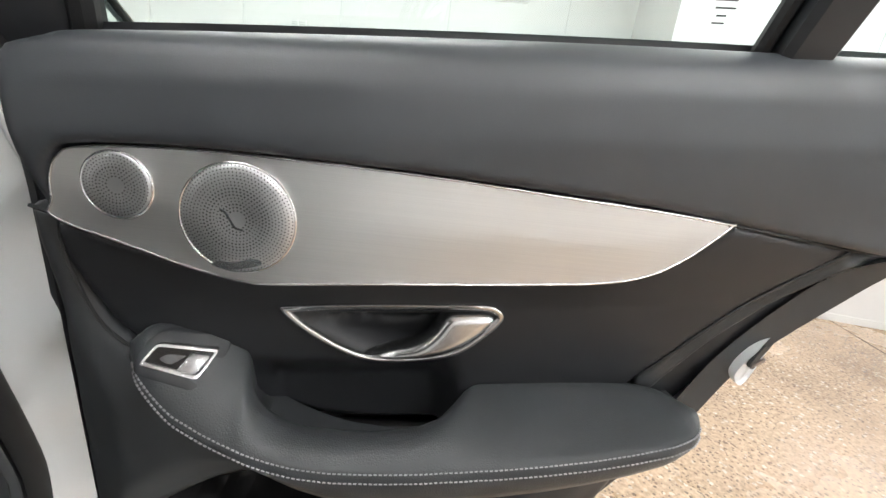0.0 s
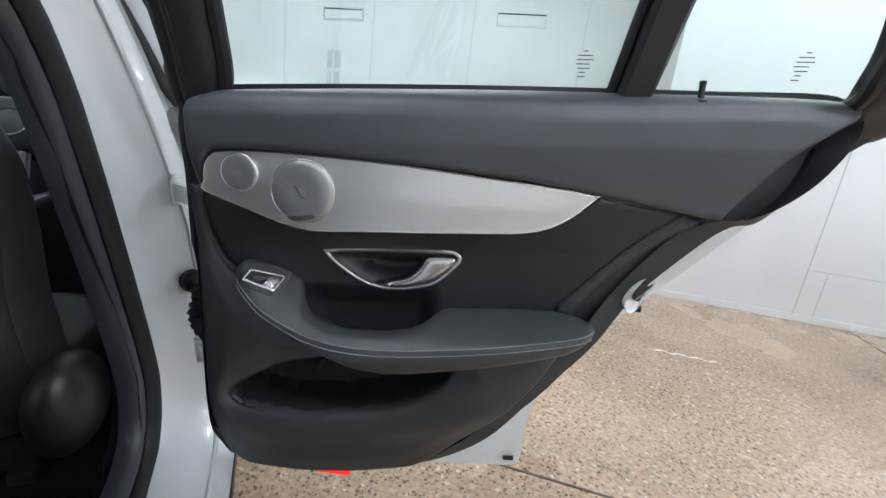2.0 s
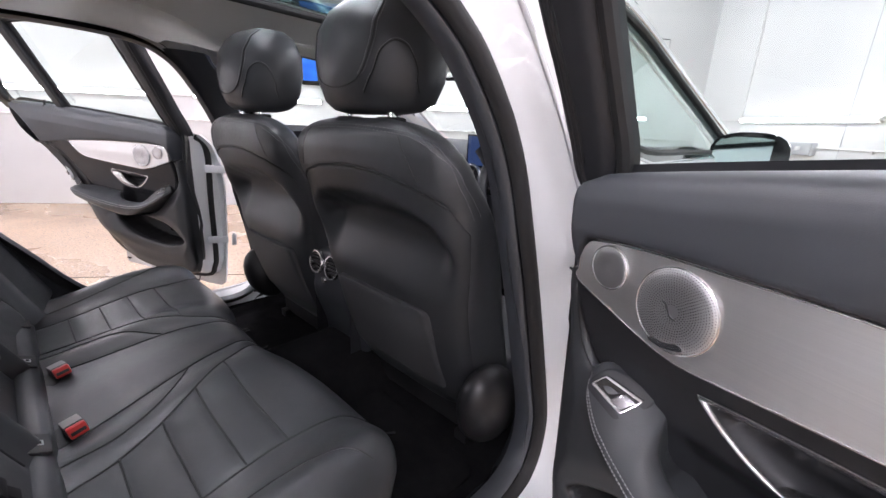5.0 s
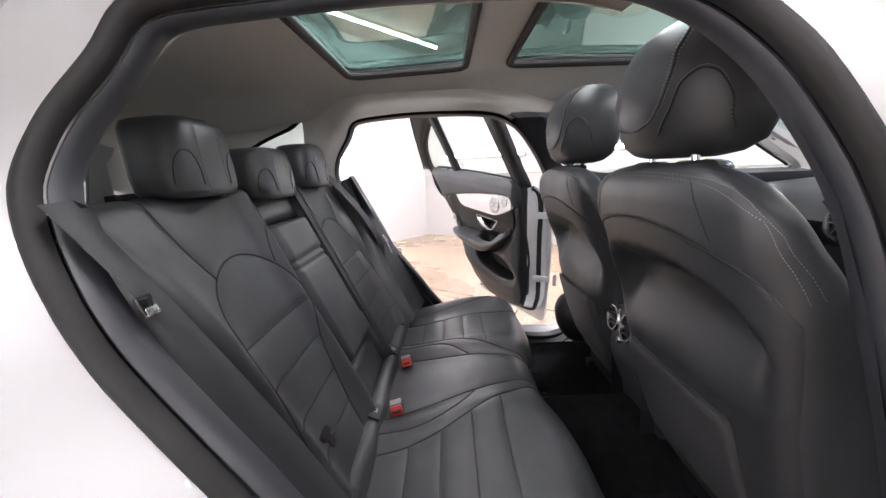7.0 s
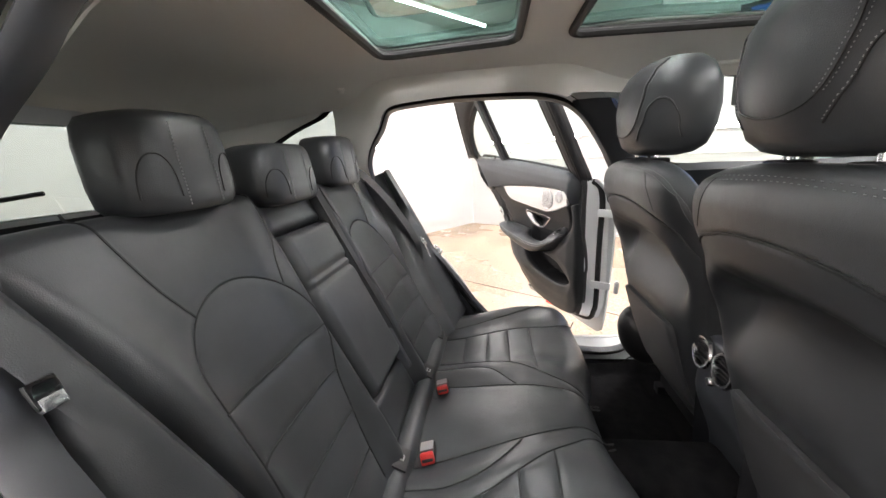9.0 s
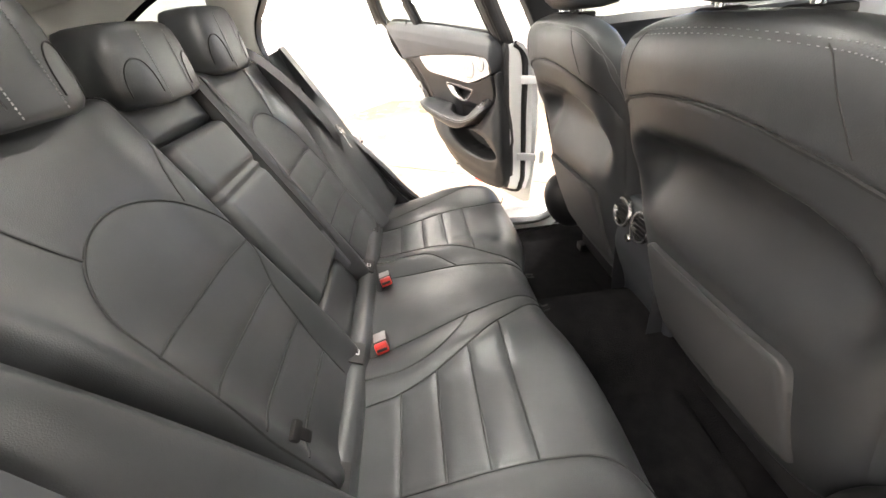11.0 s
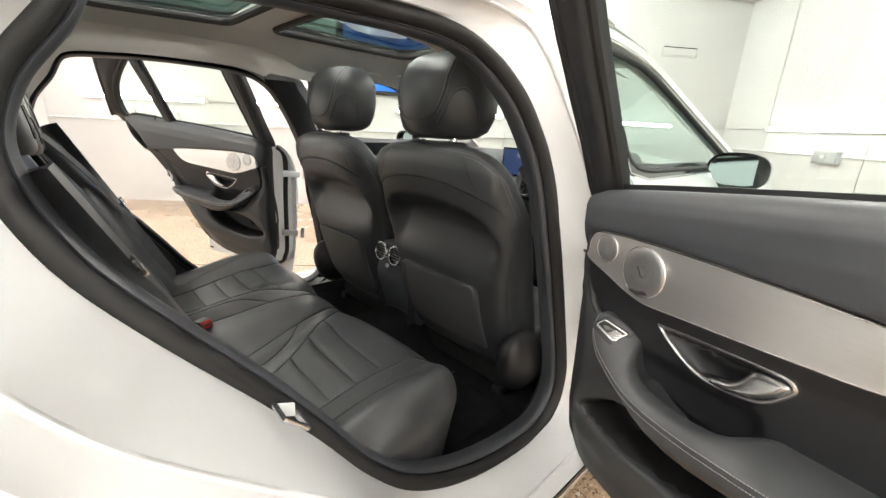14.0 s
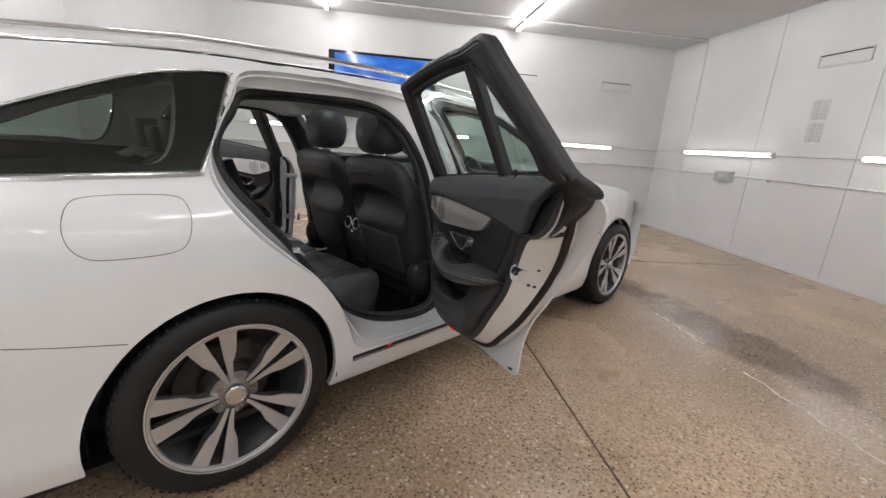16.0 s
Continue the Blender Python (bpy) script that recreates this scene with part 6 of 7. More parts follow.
def front_seat(cx):
    side = 1 if cx > 0 else -1
    # height, middle, half width, depth behind and before it
    LEVELS = np.array([(0.40, 1.14, 0.215, 0.100, 0.055), (0.46, 1.135, 0.252, 0.124, 0.058), (0.56, 1.104, 0.256, 0.129, 0.072), (0.68, 1.07, 0.258, 0.124, 0.072), (0.80, 1.03, 0.276, 0.114, 0.065), (0.90, 0.992, 0.289, 0.106, 0.055), (0.95, 0.965, 0.285, 0.094, 0.056), (0.985, 0.934, 0.281, 0.072, 0.068), (1.015, 0.920, 0.273, 0.062, 0.064), (1.04, 0.911, 0.257, 0.055, 0.058), (1.065, 0.906, 0.224, 0.046, 0.050), (1.085, 0.904, 0.165, 0.032, 0.034), (1.096, 0.903, 0.085, 0.015, 0.016)])
    fine = cr(LEVELS, 9, False)
    zs, ycs, hxs, hys, hfs = fine.T

    def seam_z(dx):
        return np.interp(np.abs(dx), [0.0, 0.06, 0.115, 0.19, 0.23, 0.258, 0.272, 0.282], [0.999, 0.997, 0.991, 0.974, 0.957, 0.938, 0.90, 0.80])

    def hollow(dx, z):
        """Where the shell is scooped out for the knees, and its standing side ridges."""
        top = np.interp(np.abs(dx), [0.0, 0.09, 0.16, 0.21, 0.245, 0.27], [0.950, 0.946, 0.932, 0.908, 0.872, 0.80])
        dip = 0.070 * smooth(0.0, 0.060, top - z) * smooth(0.265, 0.185, np.abs(dx)) * smooth(0.715, 0.865, z)
        ridge = 0.004 * np.exp(-((np.abs(dx) - 0.245) / 0.030) ** 2) * smooth(0.93, 0.87, z) * smooth(0.44, 0.60, z)
        return dip - ridge

    def back_y(x, z):
        dx = x - cx
        q = np.clip(np.abs(dx) / np.interp(z, zs, hxs), 0, 0.999)
        k = np.interp(z, [0.72, 0.92], [4.4, 3.0])
        return np.interp(z, zs, ycs) - np.interp(z, zs, hys) * (1 - q ** k) ** (1 / k) + hollow(dx, z)

    rings = []
    a = np.linspace(0, 2 * np.pi, 88, endpoint=False)
    for z, yc, hx, hb, hf in fine:
        c_, s_ = np.cos(a), np.sin(a)
        k = float(np.interp(z, [0.72, 0.92], [4.4, 3.0]))
        dx = hx * np.sign(c_) * np.abs(c_) ** (2 / k)
        dy = np.where(s_ < 0, hb, hf) * np.sign(s_) * np.abs(s_) ** (2 / k)
        rear = np.clip(-s_ * 3, 0, 1)
        collar = -0.0055 * smooth(-0.002, 0.003, z - seam_z(dx)) * smooth(0.272, 0.240, np.abs(dx))
        rings.append(np.stack([cx + dx, yc + dy + rear * (hollow(dx, z) + collar + 0.003), np.full(len(a), z)], 1))
    seat = part("front_seat", loft(rings), LEATHER, car, "black leather front seat with a dark plastic back", 70)
    edge = [(dx, float(seam_z(dx)) - 0.0035) for dx in np.linspace(-0.260, 0.260, 41)]
    flank = [(float(np.interp(z, zs, hxs)) * 0.968, z) for z in np.linspace(0.89, 0.47, 14)]
    SB = np.array([(cx + x, z) for x, z in edge] + [(cx + x, z) for x, z in flank] + [(cx + x, z) for x, z in ((0.215, 0.435), (0.15, 0.418), (0.0, 0.412), (-0.15, 0.418), (-0.215, 0.435))] + [(cx - x, z) for x, z in flank[::-1]])
    part("back_shell", sheet(SB, lambda x, z, d: np.stack([x, back_y(x, z) + 0.0005 - edge_roll(d, 0.006, 0.0012), z], 1), 0.0085, (), (0, 0.008, 0)), SHELL, seat, "black moulded seat-back shell with a knee hollow", 70)
    PK = rounded([(cx - 0.176, 0.692), (cx + 0.170, 0.692), (cx + 0.180, 0.462), (cx - 0.184, 0.462)], 0.022, 6)
    part("map_pocket", sheet(PK, lambda x, z, d: np.stack([x, back_y(x, z) - 0.0015 - edge_roll(d, 0.004, 0.006) - 0.008 * smooth(0.50, 0.69, z), z], 1), 0.009, (), (0, 0.02, 0)), POCKETMAT, seat, "flat charcoal map pocket panel", 60)
    # collar seam and stitches
    dxs = np.linspace(-0.266, 0.266, 61)
    sp = np.stack([cx + dxs, seam_z(dxs) - 0.0015], 1)
    part("collar_seam", tube(np.stack([sp[:, 0], back_y(sp[:, 0], sp[:, 1]) - 0.0006, sp[:, 1]], 1), [0.0006 + 0.0024 * float(q) for q in smooth(0.268, 0.235, np.abs(dxs))], 6), INK, seat, "dark seam under the leather collar")
    st = []
    for row in (0, 1):
        line = cr([(-0.285, 0.925), (-0.283, 0.975), (-0.274, 1.010), (-0.250, 1.042), (-0.213, 1.064), (-0.15, 1.076), (0.0, 1.082), (0.15, 1.076), (0.213, 1.064), (0.250, 1.042), (0.274, 1.010), (0.283, 0.975), (0.285, 0.925)], 25, False)[:301]
        path = np.stack([cx + line[:, 0] * (1 - 0.026 * row), np.zeros(len(line)), line[:, 1] - row * 0.006], 1)
        hx_ = np.interp(path[:, 2], zs, hxs)
        side_on = smooth(1.055, 1.0, path[:, 2])
        q_ = 0.980 + (0.0185 - 0.012 * row) * side_on
        path[:, 0] = cx + np.clip((path[:, 0] - cx) * (1 + 0.06 * side_on), -hx_ * q_, hx_ * q_)
        path[:, 1] = back_y(path[:, 0], path[:, 2]) - 0.0034
        for k in range(0, len(line) - 2, 2):
            st.append(tube([path[k], path[k] * 0.35 + path[k + 1] * 0.65], 0.0006, 4))
    part("stitching", join(*st), THREAD, seat, "grey double stitching", 38, "", "stuff")
    for s in (-1, 1):
        zz = np.linspace(1.072, 0.985, 14)
        xx = cx + s * (0.150 + 0.055 * ((1.072 - zz) / 0.09) ** 0.7)
        part("shoulder_seam", tube(np.stack([xx, back_y(xx, zz) - 0.0026, zz], 1), 0.0009, 6), GRAIN, seat)
    part("cushion", loft([superring(cx, y, z, hx, hy, 3.2, 32) for y, z, hx, hy in ((1.34, 0.36, 0.20, 0.25), (1.34, 0.40, 0.22, 0.27), (1.34, 0.445, 0.225, 0.27), (1.34, 0.470, 0.215, 0.255), (1.34, 0.48, 0.18, 0.22))]), LEATHER, seat, "", 60)
    part("seat_base", rbox(cx - 0.22, cx + 0.22, 1.08, 1.52, 0.30, 0.40, 0.02), GRAIN, seat)
    for s in (-1, 1):
        part("seat_rail", rbox(cx + s * 0.19 - 0.02, cx + s * 0.19 + 0.02, 1.06, 1.58, 0.285, 0.315, 0.005), GRAIN, seat)
        if s == side:
            part("hinge_cover", loft([np.stack([cx + s * ((0.290 if side > 0 else 0.250) + 0.056 * k * np.cos(a)), 1.032 + dy + 0.088 * k * np.sin(a), np.full(28, 0.475 + dz) + 0.02 * k * np.cos(a)], 1) for dz in np.linspace(-0.104, 0.104, 15) for k in (max(0.12, (1 - abs(dz / 0.106) ** 2.2) ** 0.5),) for dy in (-0.20 * dz,) for a in (np.linspace(0, 2 * np.pi, 28, endpoint=False),)]), HINGE, seat, "rounded black recliner cover", 70)
    # headrest on two chrome posts
    hx0 = cx - side * 0.015
    hr = []
    for z, hx, y0, y1 in ((1.105, 0.07, 0.925, 0.975), (1.112, 0.105, 0.905, 0.99), (1.13, 0.128, 0.888, 1.002), (1.17, 0.140, 0.876, 1.012), (1.22, 0.144, 0.872, 1.018), (1.272, 0.140, 0.878, 1.018), (1.312, 0.125, 0.90, 1.01), (1.334, 0.10, 0.925, 0.995), (1.343, 0.06, 0.945, 0.98)):
        hr.append(superring(hx0, (y0 + y1) / 2 - 0.015, 1.104 + (z - 1.105) * 0.965, hx * 1.17, (y1 - y0) / 2 + 0.015 * hx / 0.144, 2.6, 32))

    def curl(v):
        q = np.abs((v[:, 0] - hx0) / 0.172)
        return np.stack([v[:, 0], v[:, 1] + 0.045 * q ** 2.2, v[:, 2]], 1)
    part("headrest", loft(hr).map(curl), LEATHER, seat, "black leather headrest", 70)
    def head_back(P):
        """Points of the headrest's rear face over (x, z)."""
        zz = [1.104 + (z - 1.105) * 0.965 for z in (1.105, 1.112, 1.13, 1.17, 1.22, 1.272, 1.312, 1.334, 1.343)]
        hx_ = 1.17 * np.interp(P[:, 1], zz, (0.07, 0.105, 0.128, 0.140, 0.144, 0.140, 0.125, 0.10, 0.06))
        mid = np.interp(P[:, 1], zz, (0.95, 0.9475, 0.945, 0.944, 0.945, 0.948, 0.955, 0.96, 0.9625)) - 0.015
        hy_ = np.interp(P[:, 1], zz, (0.032, 0.053, 0.070, 0.083, 0.088, 0.085, 0.068, 0.045, 0.024))
        q = np.clip(np.abs(P[:, 0] - hx0) / hx_, 0, 0.985)
        y = mid - hy_ * (1 - q ** 2.6) ** (1 / 2.6) + 0.045 * (np.abs(P[:, 0] - hx0) / 0.172) ** 2.2
        return np.stack([P[:, 0], y - 0.0014, P[:, 1]], 1)

    def thread(P):
        v = head_back(P)
        n = int(np.linalg.norm(np.diff(v, axis=0), axis=1).sum() / 0.0052)
        t = np.linspace(0, len(v) - 1, 2 * n)
        v = np.stack([np.interp(t, range(len(v)), v[:, c]) for c in range(3)], 1)
        return [tube([v[k], v[k] * 0.3 + v[k + 1] * 0.7 + (0, 0, 0)], 0.00065, 4) for k in range(0, 2 * n - 1, 2)]
    # the shield between the lobes, stitched on both sides, over one bowed seam
    U = cr([(-0.094, 1.352), (-0.100, 1.30), (-0.094, 1.245), (-0.070, 1.200), (-0.035, 1.184), (0.0, 1.180), (0.035, 1.184), (0.070, 1.200), (0.094, 1.245), (0.100, 1.30), (0.094, 1.352)], 12, False) + np.array([hx0, -0.028])
    part("shield_seam", tube(head_back(U), 0.0013, 6), GRAIN, seat)
    st = []
    for s in (-1, 1):
        arm = U[U[:, 1] > 1.172]
        arm = arm[(arm[:, 0] - hx0) * s > 0]
        for k in (-0.0045, 0.0045):
            st += thread(arm + np.array([k, 0]))
        lobe = cr([(s * x + hx0, z) for x, z in ((0.072, 1.172), (0.096, 1.205), (0.112, 1.243), (0.132, 1.262), (0.150, 1.250), (0.157, 1.215), (0.152, 1.175))], 10, False) - np.array([0, 0.030])
        part("lobe_seam", tube(head_back(lobe), 0.0013, 6), GRAIN, seat)
        st += thread(lobe + np.array([0.0, 0.004]))
    part("stitching", join(*st), THREAD, seat, "pale double stitching on the headrest", 38, "", "stuff")
    for s in (-1, 1):
        part("headrest_post", tube([(cx - side * 0.002 + s * 0.072, 0.92, 1.07), (cx - side * 0.002 + s * 0.072, 0.92, 1.11), (cx - side * 0.002 + s * 0.072, 0.925, 1.16)], 0.0075, 12), CHROME, seat, "chrome headrest post")
        part("post_collar", rbox(cx - side * 0.002 + s * 0.072 - 0.026, cx - side * 0.002 + s * 0.072 + 0.026, 0.90, 0.942, 1.085, 1.099, 0.006), GRAIN, seat)
    return seat


front_seat(0.308)
front_seat(-0.308)

# ------------------------------------------------------------------ rear bench


def channel(u, v, lines, deep=0.0012, broad=0.0016):
    """A stitched seam: a sharp groove in a broad dip."""
    d = np.full_like(u, 1.0)
    for ln in lines:
        d = np.minimum(d, dist(np.array(ln), u, v))
    return deep * np.exp(-(d / 0.005) ** 2) + broad * np.exp(-(d / 0.012) ** 2)


def panel_lines(s):
    k = np.array([s, 1.0])
    inner = cr([(0.286, 0.30), (0.278, 0.352), (0.27, 0.405), (0.245, 0.476), (0.205, 0.547), (0.155, 0.618), (0.095, 0.71), (0.075, 0.76)], 6, False) * k
    second = cr([(0.225, 0.30), (0.223, 0.354), (0.22, 0.42), (0.187, 0.494), (0.108, 0.56)], 6, False) * k
    middle = cr([(0.155, 0.33), (0.14, 0.396), (0.10, 0.571), (0.07, 0.69), (0.06, 0.76)], 6, False) * k
    outer = cr([(0.466, 0.30), (0.465, 0.346), (0.463, 0.626), (0.472, 0.712), (0.507, 0.757), (0.56, 0.785)], 6, False) * k
    cross = []
    for y in (0.405, 0.478, 0.548, 0.62):
        xi = float(np.interp(y, [0.352, 0.405, 0.476, 0.547, 0.618, 0.71], [0.278, 0.27, 0.245, 0.205, 0.155, 0.095]))
        cross.append([(s * xi, y), (s * 0.463, y)])
    return [inner, second, middle, outer], cross


CURVES_R, X_R = panel_lines(1)
CURVES_L, X_L = panel_lines(-1)
CUSHION = cr([(-0.655, 0.30), (-0.66, 0.45), (-0.655, 0.62), (-0.62, 0.735), (-0.54, 0.775), (-0.36, 0.785), (-0.22, 0.775), (-0.09, 0.745), (0.09, 0.745), (0.22, 0.775), (0.36, 0.785), (0.54, 0.775), (0.62, 0.735), (0.655, 0.62), (0.66, 0.45), (0.655, 0.30), (0.4, 0.29), (-0.4, 0.29)], 6)


def cushion_pos(x, y, d):
    ax = np.abs(x)
    top = 0.488 + 0.056 * smooth(0.29, 0.64, y)
    bol = 0.018 * np.exp(-((ax - 0.185 - 0.10 * (0.62 - y)) / 0.06) ** 2) * smooth(0.80, 0.60, y) + 0.030 * np.exp(-((ax - 0.58) / 0.055) ** 2)
    mid = 0.012 * np.exp(-(x / 0.10) ** 2)
    z = top + bol + mid - 0.075 * (1 - np.sqrt(np.clip(1 - (1 - np.clip(d / 0.075, 0, 1)) ** 2, 0, 1))) * smooth(0.40, 0.60, y)
    z -= channel(x, y, X_R + X_L + CURVES_R + CURVES_L)
    return np.stack([x, y, z], 1)


bench = part("rear_bench", sheet(CUSHION, cushion_pos, 0.005, (), lambda v: np.stack([v[:, 0] * 0.985, v[:, 1] - 0.03, np.full(len(v), 0.33)], 1)), LEATHER, car, "black leather rear bench with stitched channels", 70)


def sewn(lines, place, parent):
    """A thin sunken seam line, one part for each run."""
    for ln in lines:
        q = np.array(ln, float)
        if len(q) == 2:
            q = q[0] + np.linspace(0, 1, 24)[:, None] * (q[1] - q[0])
        part("seam", tube(place(q[:, 0], q[:, 1]), 0.0019, 6), INK, parent)


def on_cushion(x, y):
    dd = -sdf(CUSHION, x, y)
    return cushion_pos(x, y, np.maximum(dd, 0.004)) + np.array([0, 0, 0.0008])


sewn(X_R + X_L + CURVES_R + CURVES_L, on_cushion, bench)
for s in (1, -1):
    # the outer bolster has its own seam and a short run of double stitching at the front
    arc = cr([(0.520, 0.30), (0.530, 0.42), (0.545, 0.56), (0.572, 0.65), (0.610, 0.695)], 8, False) * np.array([s, 1.0])
    part("seam", tube(on_cushion(arc[:, 0], arc[:, 1]), 0.0011, 6), GRAIN, bench)
BUP = np.array([0.0, -0.4226, 0.9063])
BOUT = np.array([0.0, 0.9063, 0.4226])
BFOOT = np.array([0.0, 0.305, 0.515])


def lean(x, s, h):
    """A place on the leaning backrest: s up along it, h out of it."""
    return BFOOT + np.outer(x, [1, 0, 0]) + np.outer(s, BUP) + np.outer(h, BOUT)


def arch_lines(sd):
    k = np.array([sd, 1.0])
    panel = cr([(0.455, 0.02), (0.452, 0.16), (0.447, 0.26), (0.442, 0.337), (0.435, 0.396), (0.401, 0.45), (0.345, 0.481), (0.276, 0.483), (0.203, 0.451), (0.163, 0.386), (0.155, 0.325), (0.185, 0.246), (0.2, 0.166), (0.213, 0.094), (0.22, 0.02)], 6, False) * k
    cross = [[(sd * xi, s), (sd * 0.446, s)] for s, xi in ((0.331, 0.156), (0.247, 0.185), (0.164, 0.2), (0.085, 0.214))]
    ear = cr([(0.391, 0.459), (0.417, 0.51), (0.434, 0.558), (0.446, 0.60), (0.45, 0.64)], 5, False) * k
    top = cr([(0.187, 0.44), (0.175, 0.49), (0.157, 0.535), (0.154, 0.579), (0.154, 0.63)], 5, False) * k
    return panel, cross, ear, top


BP_R, BX_R, BE_R, BT_R = arch_lines(1)
BP_L, BX_L, BE_L, BT_L = arch_lines(-1)


def side_back(sd):
    out = cr([(sd * 0.130, 0.0), (sd * 0.130, 0.30), (sd * 0.130, 0.60), (sd * 0.16, 0.628), (sd * 0.40, 0.632), (sd * 0.55, 0.625), (sd * 0.585, 0.60), (sd * 0.560, 0.545), (sd * 0.533, 0.475), (sd * 0.508, 0.382), (sd * 0.487, 0.28), (sd * 0.466, 0.15), (sd * 0.462, 0.0), (sd * 0.3, -0.03)], 6)

    def pos(x, s, d):
        ax = np.abs(x)
        h = 0.03 * np.exp(-((ax - 0.455 - 0.12 * s) / 0.05) ** 2) * smooth(0.62, 0.35, s) + 0.018 * np.exp(-((ax - 0.155) / 0.035) ** 2) - 0.045 + edge_roll(d, 0.035, 0.045)
        h -= channel(x, s, BX_R + [BP_R, BE_R, BT_R] if sd > 0 else BX_L + [BP_L, BE_L, BT_L])
        return lean(x, s, h)
    return sheet(out, pos, 0.005, (), lambda v: v - BOUT * 0.10), lambda x, s: pos(x, s, np.maximum(-sdf(out, x, s), 0.003)) + BOUT * 0.0004


for sd in (1, -1):
    back, along = side_back(sd)
    part("backrest", back, LEATHER, bench, "black leather backrest with curved seams", 70)
    sewn(BX_R + [BP_R, BE_R, BT_R] if sd > 0 else BX_L + [BP_L, BE_L, BT_L], along, bench)
arm_out = rounded([(-0.118, 0.12), (0.118, 0.12), (0.118, 0.525), (-0.118, 0.525)], 0.025)
part("centre_armrest", sheet(arm_out, lambda x, s, d: lean(x, s, 0.008 - 0.03 + edge_roll(d, 0.022, 0.034) - channel(x, s, [[(-0.12, 0.415), (0.12, 0.415)], [(-0.12, 0.395), (0.12, 0.395)]], 0.005, 0.003)), 0.005, (), lambda v: v - BOUT * 0.06), LEATHER, bench, "folded black leather centre armrest", 70)
part("centre_back", sheet(rounded([(-0.126, 0.0), (0.126, 0.0), (0.126, 0.632), (-0.126, 0.632)], 0.02), lambda x, s, d: lean(x, s, -0.03 + edge_roll(d, 0.02, 0.022)), 0.012, (rounded([(-0.12, 0.118), (0.12, 0.118), (0.12, 0.527), (-0.12, 0.527)], 0.02),), lambda v: v - BOUT * 0.08), LEATHER, bench, "", 70)
part("back_panel", sheet(rounded([(-0.58, 0.02), (0.58, 0.02), (0.58, 0.60), (-0.58, 0.60)], 0.03), lambda x, s, d: lean(x, s, np.full_like(x, -0.10)), 0.05), CARPET, bench)
part("pull_tab", sheet(rounded([(-0.125, 0.07), (-0.105, 0.07), (-0.105, 0.19), (-0.125, 0.19)], 0.006), lambda x, s, d: lean(x, s, 0.004 + edge_roll(d, 0.004, 0.005)), 0.004, (), lambda v: v - BOUT * 0.02), SOFT, bench)
# the rolled edge between cushion and backrest, with child-seat anchor covers
part("seat_gap_roll", loft([np.array([(x, 0.278, 0.492), (x, 0.284, 0.516), (x, 0.296, 0.526), (x, 0.312, 0.526), (x, 0.326, 0.518), (x, 0.334, 0.502), (x, 0.335, 0.48)]) for x in np.linspace(-0.58, 0.58, 41)], False, False), LEATHER, bench, "black leather strip between cushion and back", 60)
for x in (0.165, 0.44, -0.185, -0.44):
    part("anchor_cover", rbox(-0.030, 0.030, -0.017, 0.017, -0.002, 0.0035, 0.002).moved(pose(x, 0.313, 0.5275, -26, 0, 0)), GRAIN, bench, "black child-seat anchor cover")
    part("anchor_symbol", rbox(-0.008, 0.008, -0.006, 0.006, 0.0, 0.0042, 0.0005).moved(pose(x, 0.313, 0.5275, -26, 0, 0)), TAG, bench, "small pale child-seat symbol")
    part("anchor_symbol", rbox(-0.0045, 0.0045, -0.003, 0.003, 0.0, 0.0050, 0.0005).moved(pose(x, 0.313, 0.5275, -26, 0, 0)), GRAIN, bench)


def rear_headrest(x, z0, wide, tall):
    rings = []
    for t, k in ((0.0, 0.72), (0.03, 0.86), (0.10, 0.96), (0.3, 1.0), (0.70, 0.99), (0.87, 0.94), (0.96, 0.84), (1.0, 0.66)):
        z = z0 + tall * t
        yc = 0.036 - 0.14 * (z - 1.07)
        rings.append(superring(x, yc, z, wide * k, 0.055 * (0.6 + 0.4 * k), 3.4, 32, 0.04))
    h = part("headrest", loft(rings), LEATHER, bench, "black leather rear headrest", 70)
    for s in (-1, 1):
        part("headrest_post", tube([(x + s * 0.06, 0.03, 1.05), (x + s * 0.06, 0.015, z0 + 0.02)], 0.006, 10), GRAIN, bench)
        path = [(x + s * wide * 0.32, 0.036 - 0.14 * (z0 + tall * t - 1.07) + 0.0557, z0 + tall * t) for t in np.linspace(0.08, 0.92, 24)]
        part("stitching", join(*[tube([path[k], tuple(0.4 * a + 0.6 * b for a, b in zip(path[k], path[k + 1]))], 0.0011, 4) for k in range(23)]), THREAD, bench, "", 38, "", "stuff")
        lobe = []
        for a in np.linspace(0.02, 0.98, 48):
            dx, dz = wide * (s * 0.66 + 0.25 * math.cos(a * math.pi)), tall * (0.05 + 0.55 * math.sin(a * math.pi) ** 0.55)
            zz = z0 + dz
            lobe.append((x + dx, 0.036 - 0.14 * (zz - 1.07) + 0.0555 * max(0.0, 1 - abs(dx / wide) ** 3.4) ** (1 / 3.4), zz))
        part("lobe_seam", tube(lobe, 0.0012, 6), GRAIN, bench)
    return h


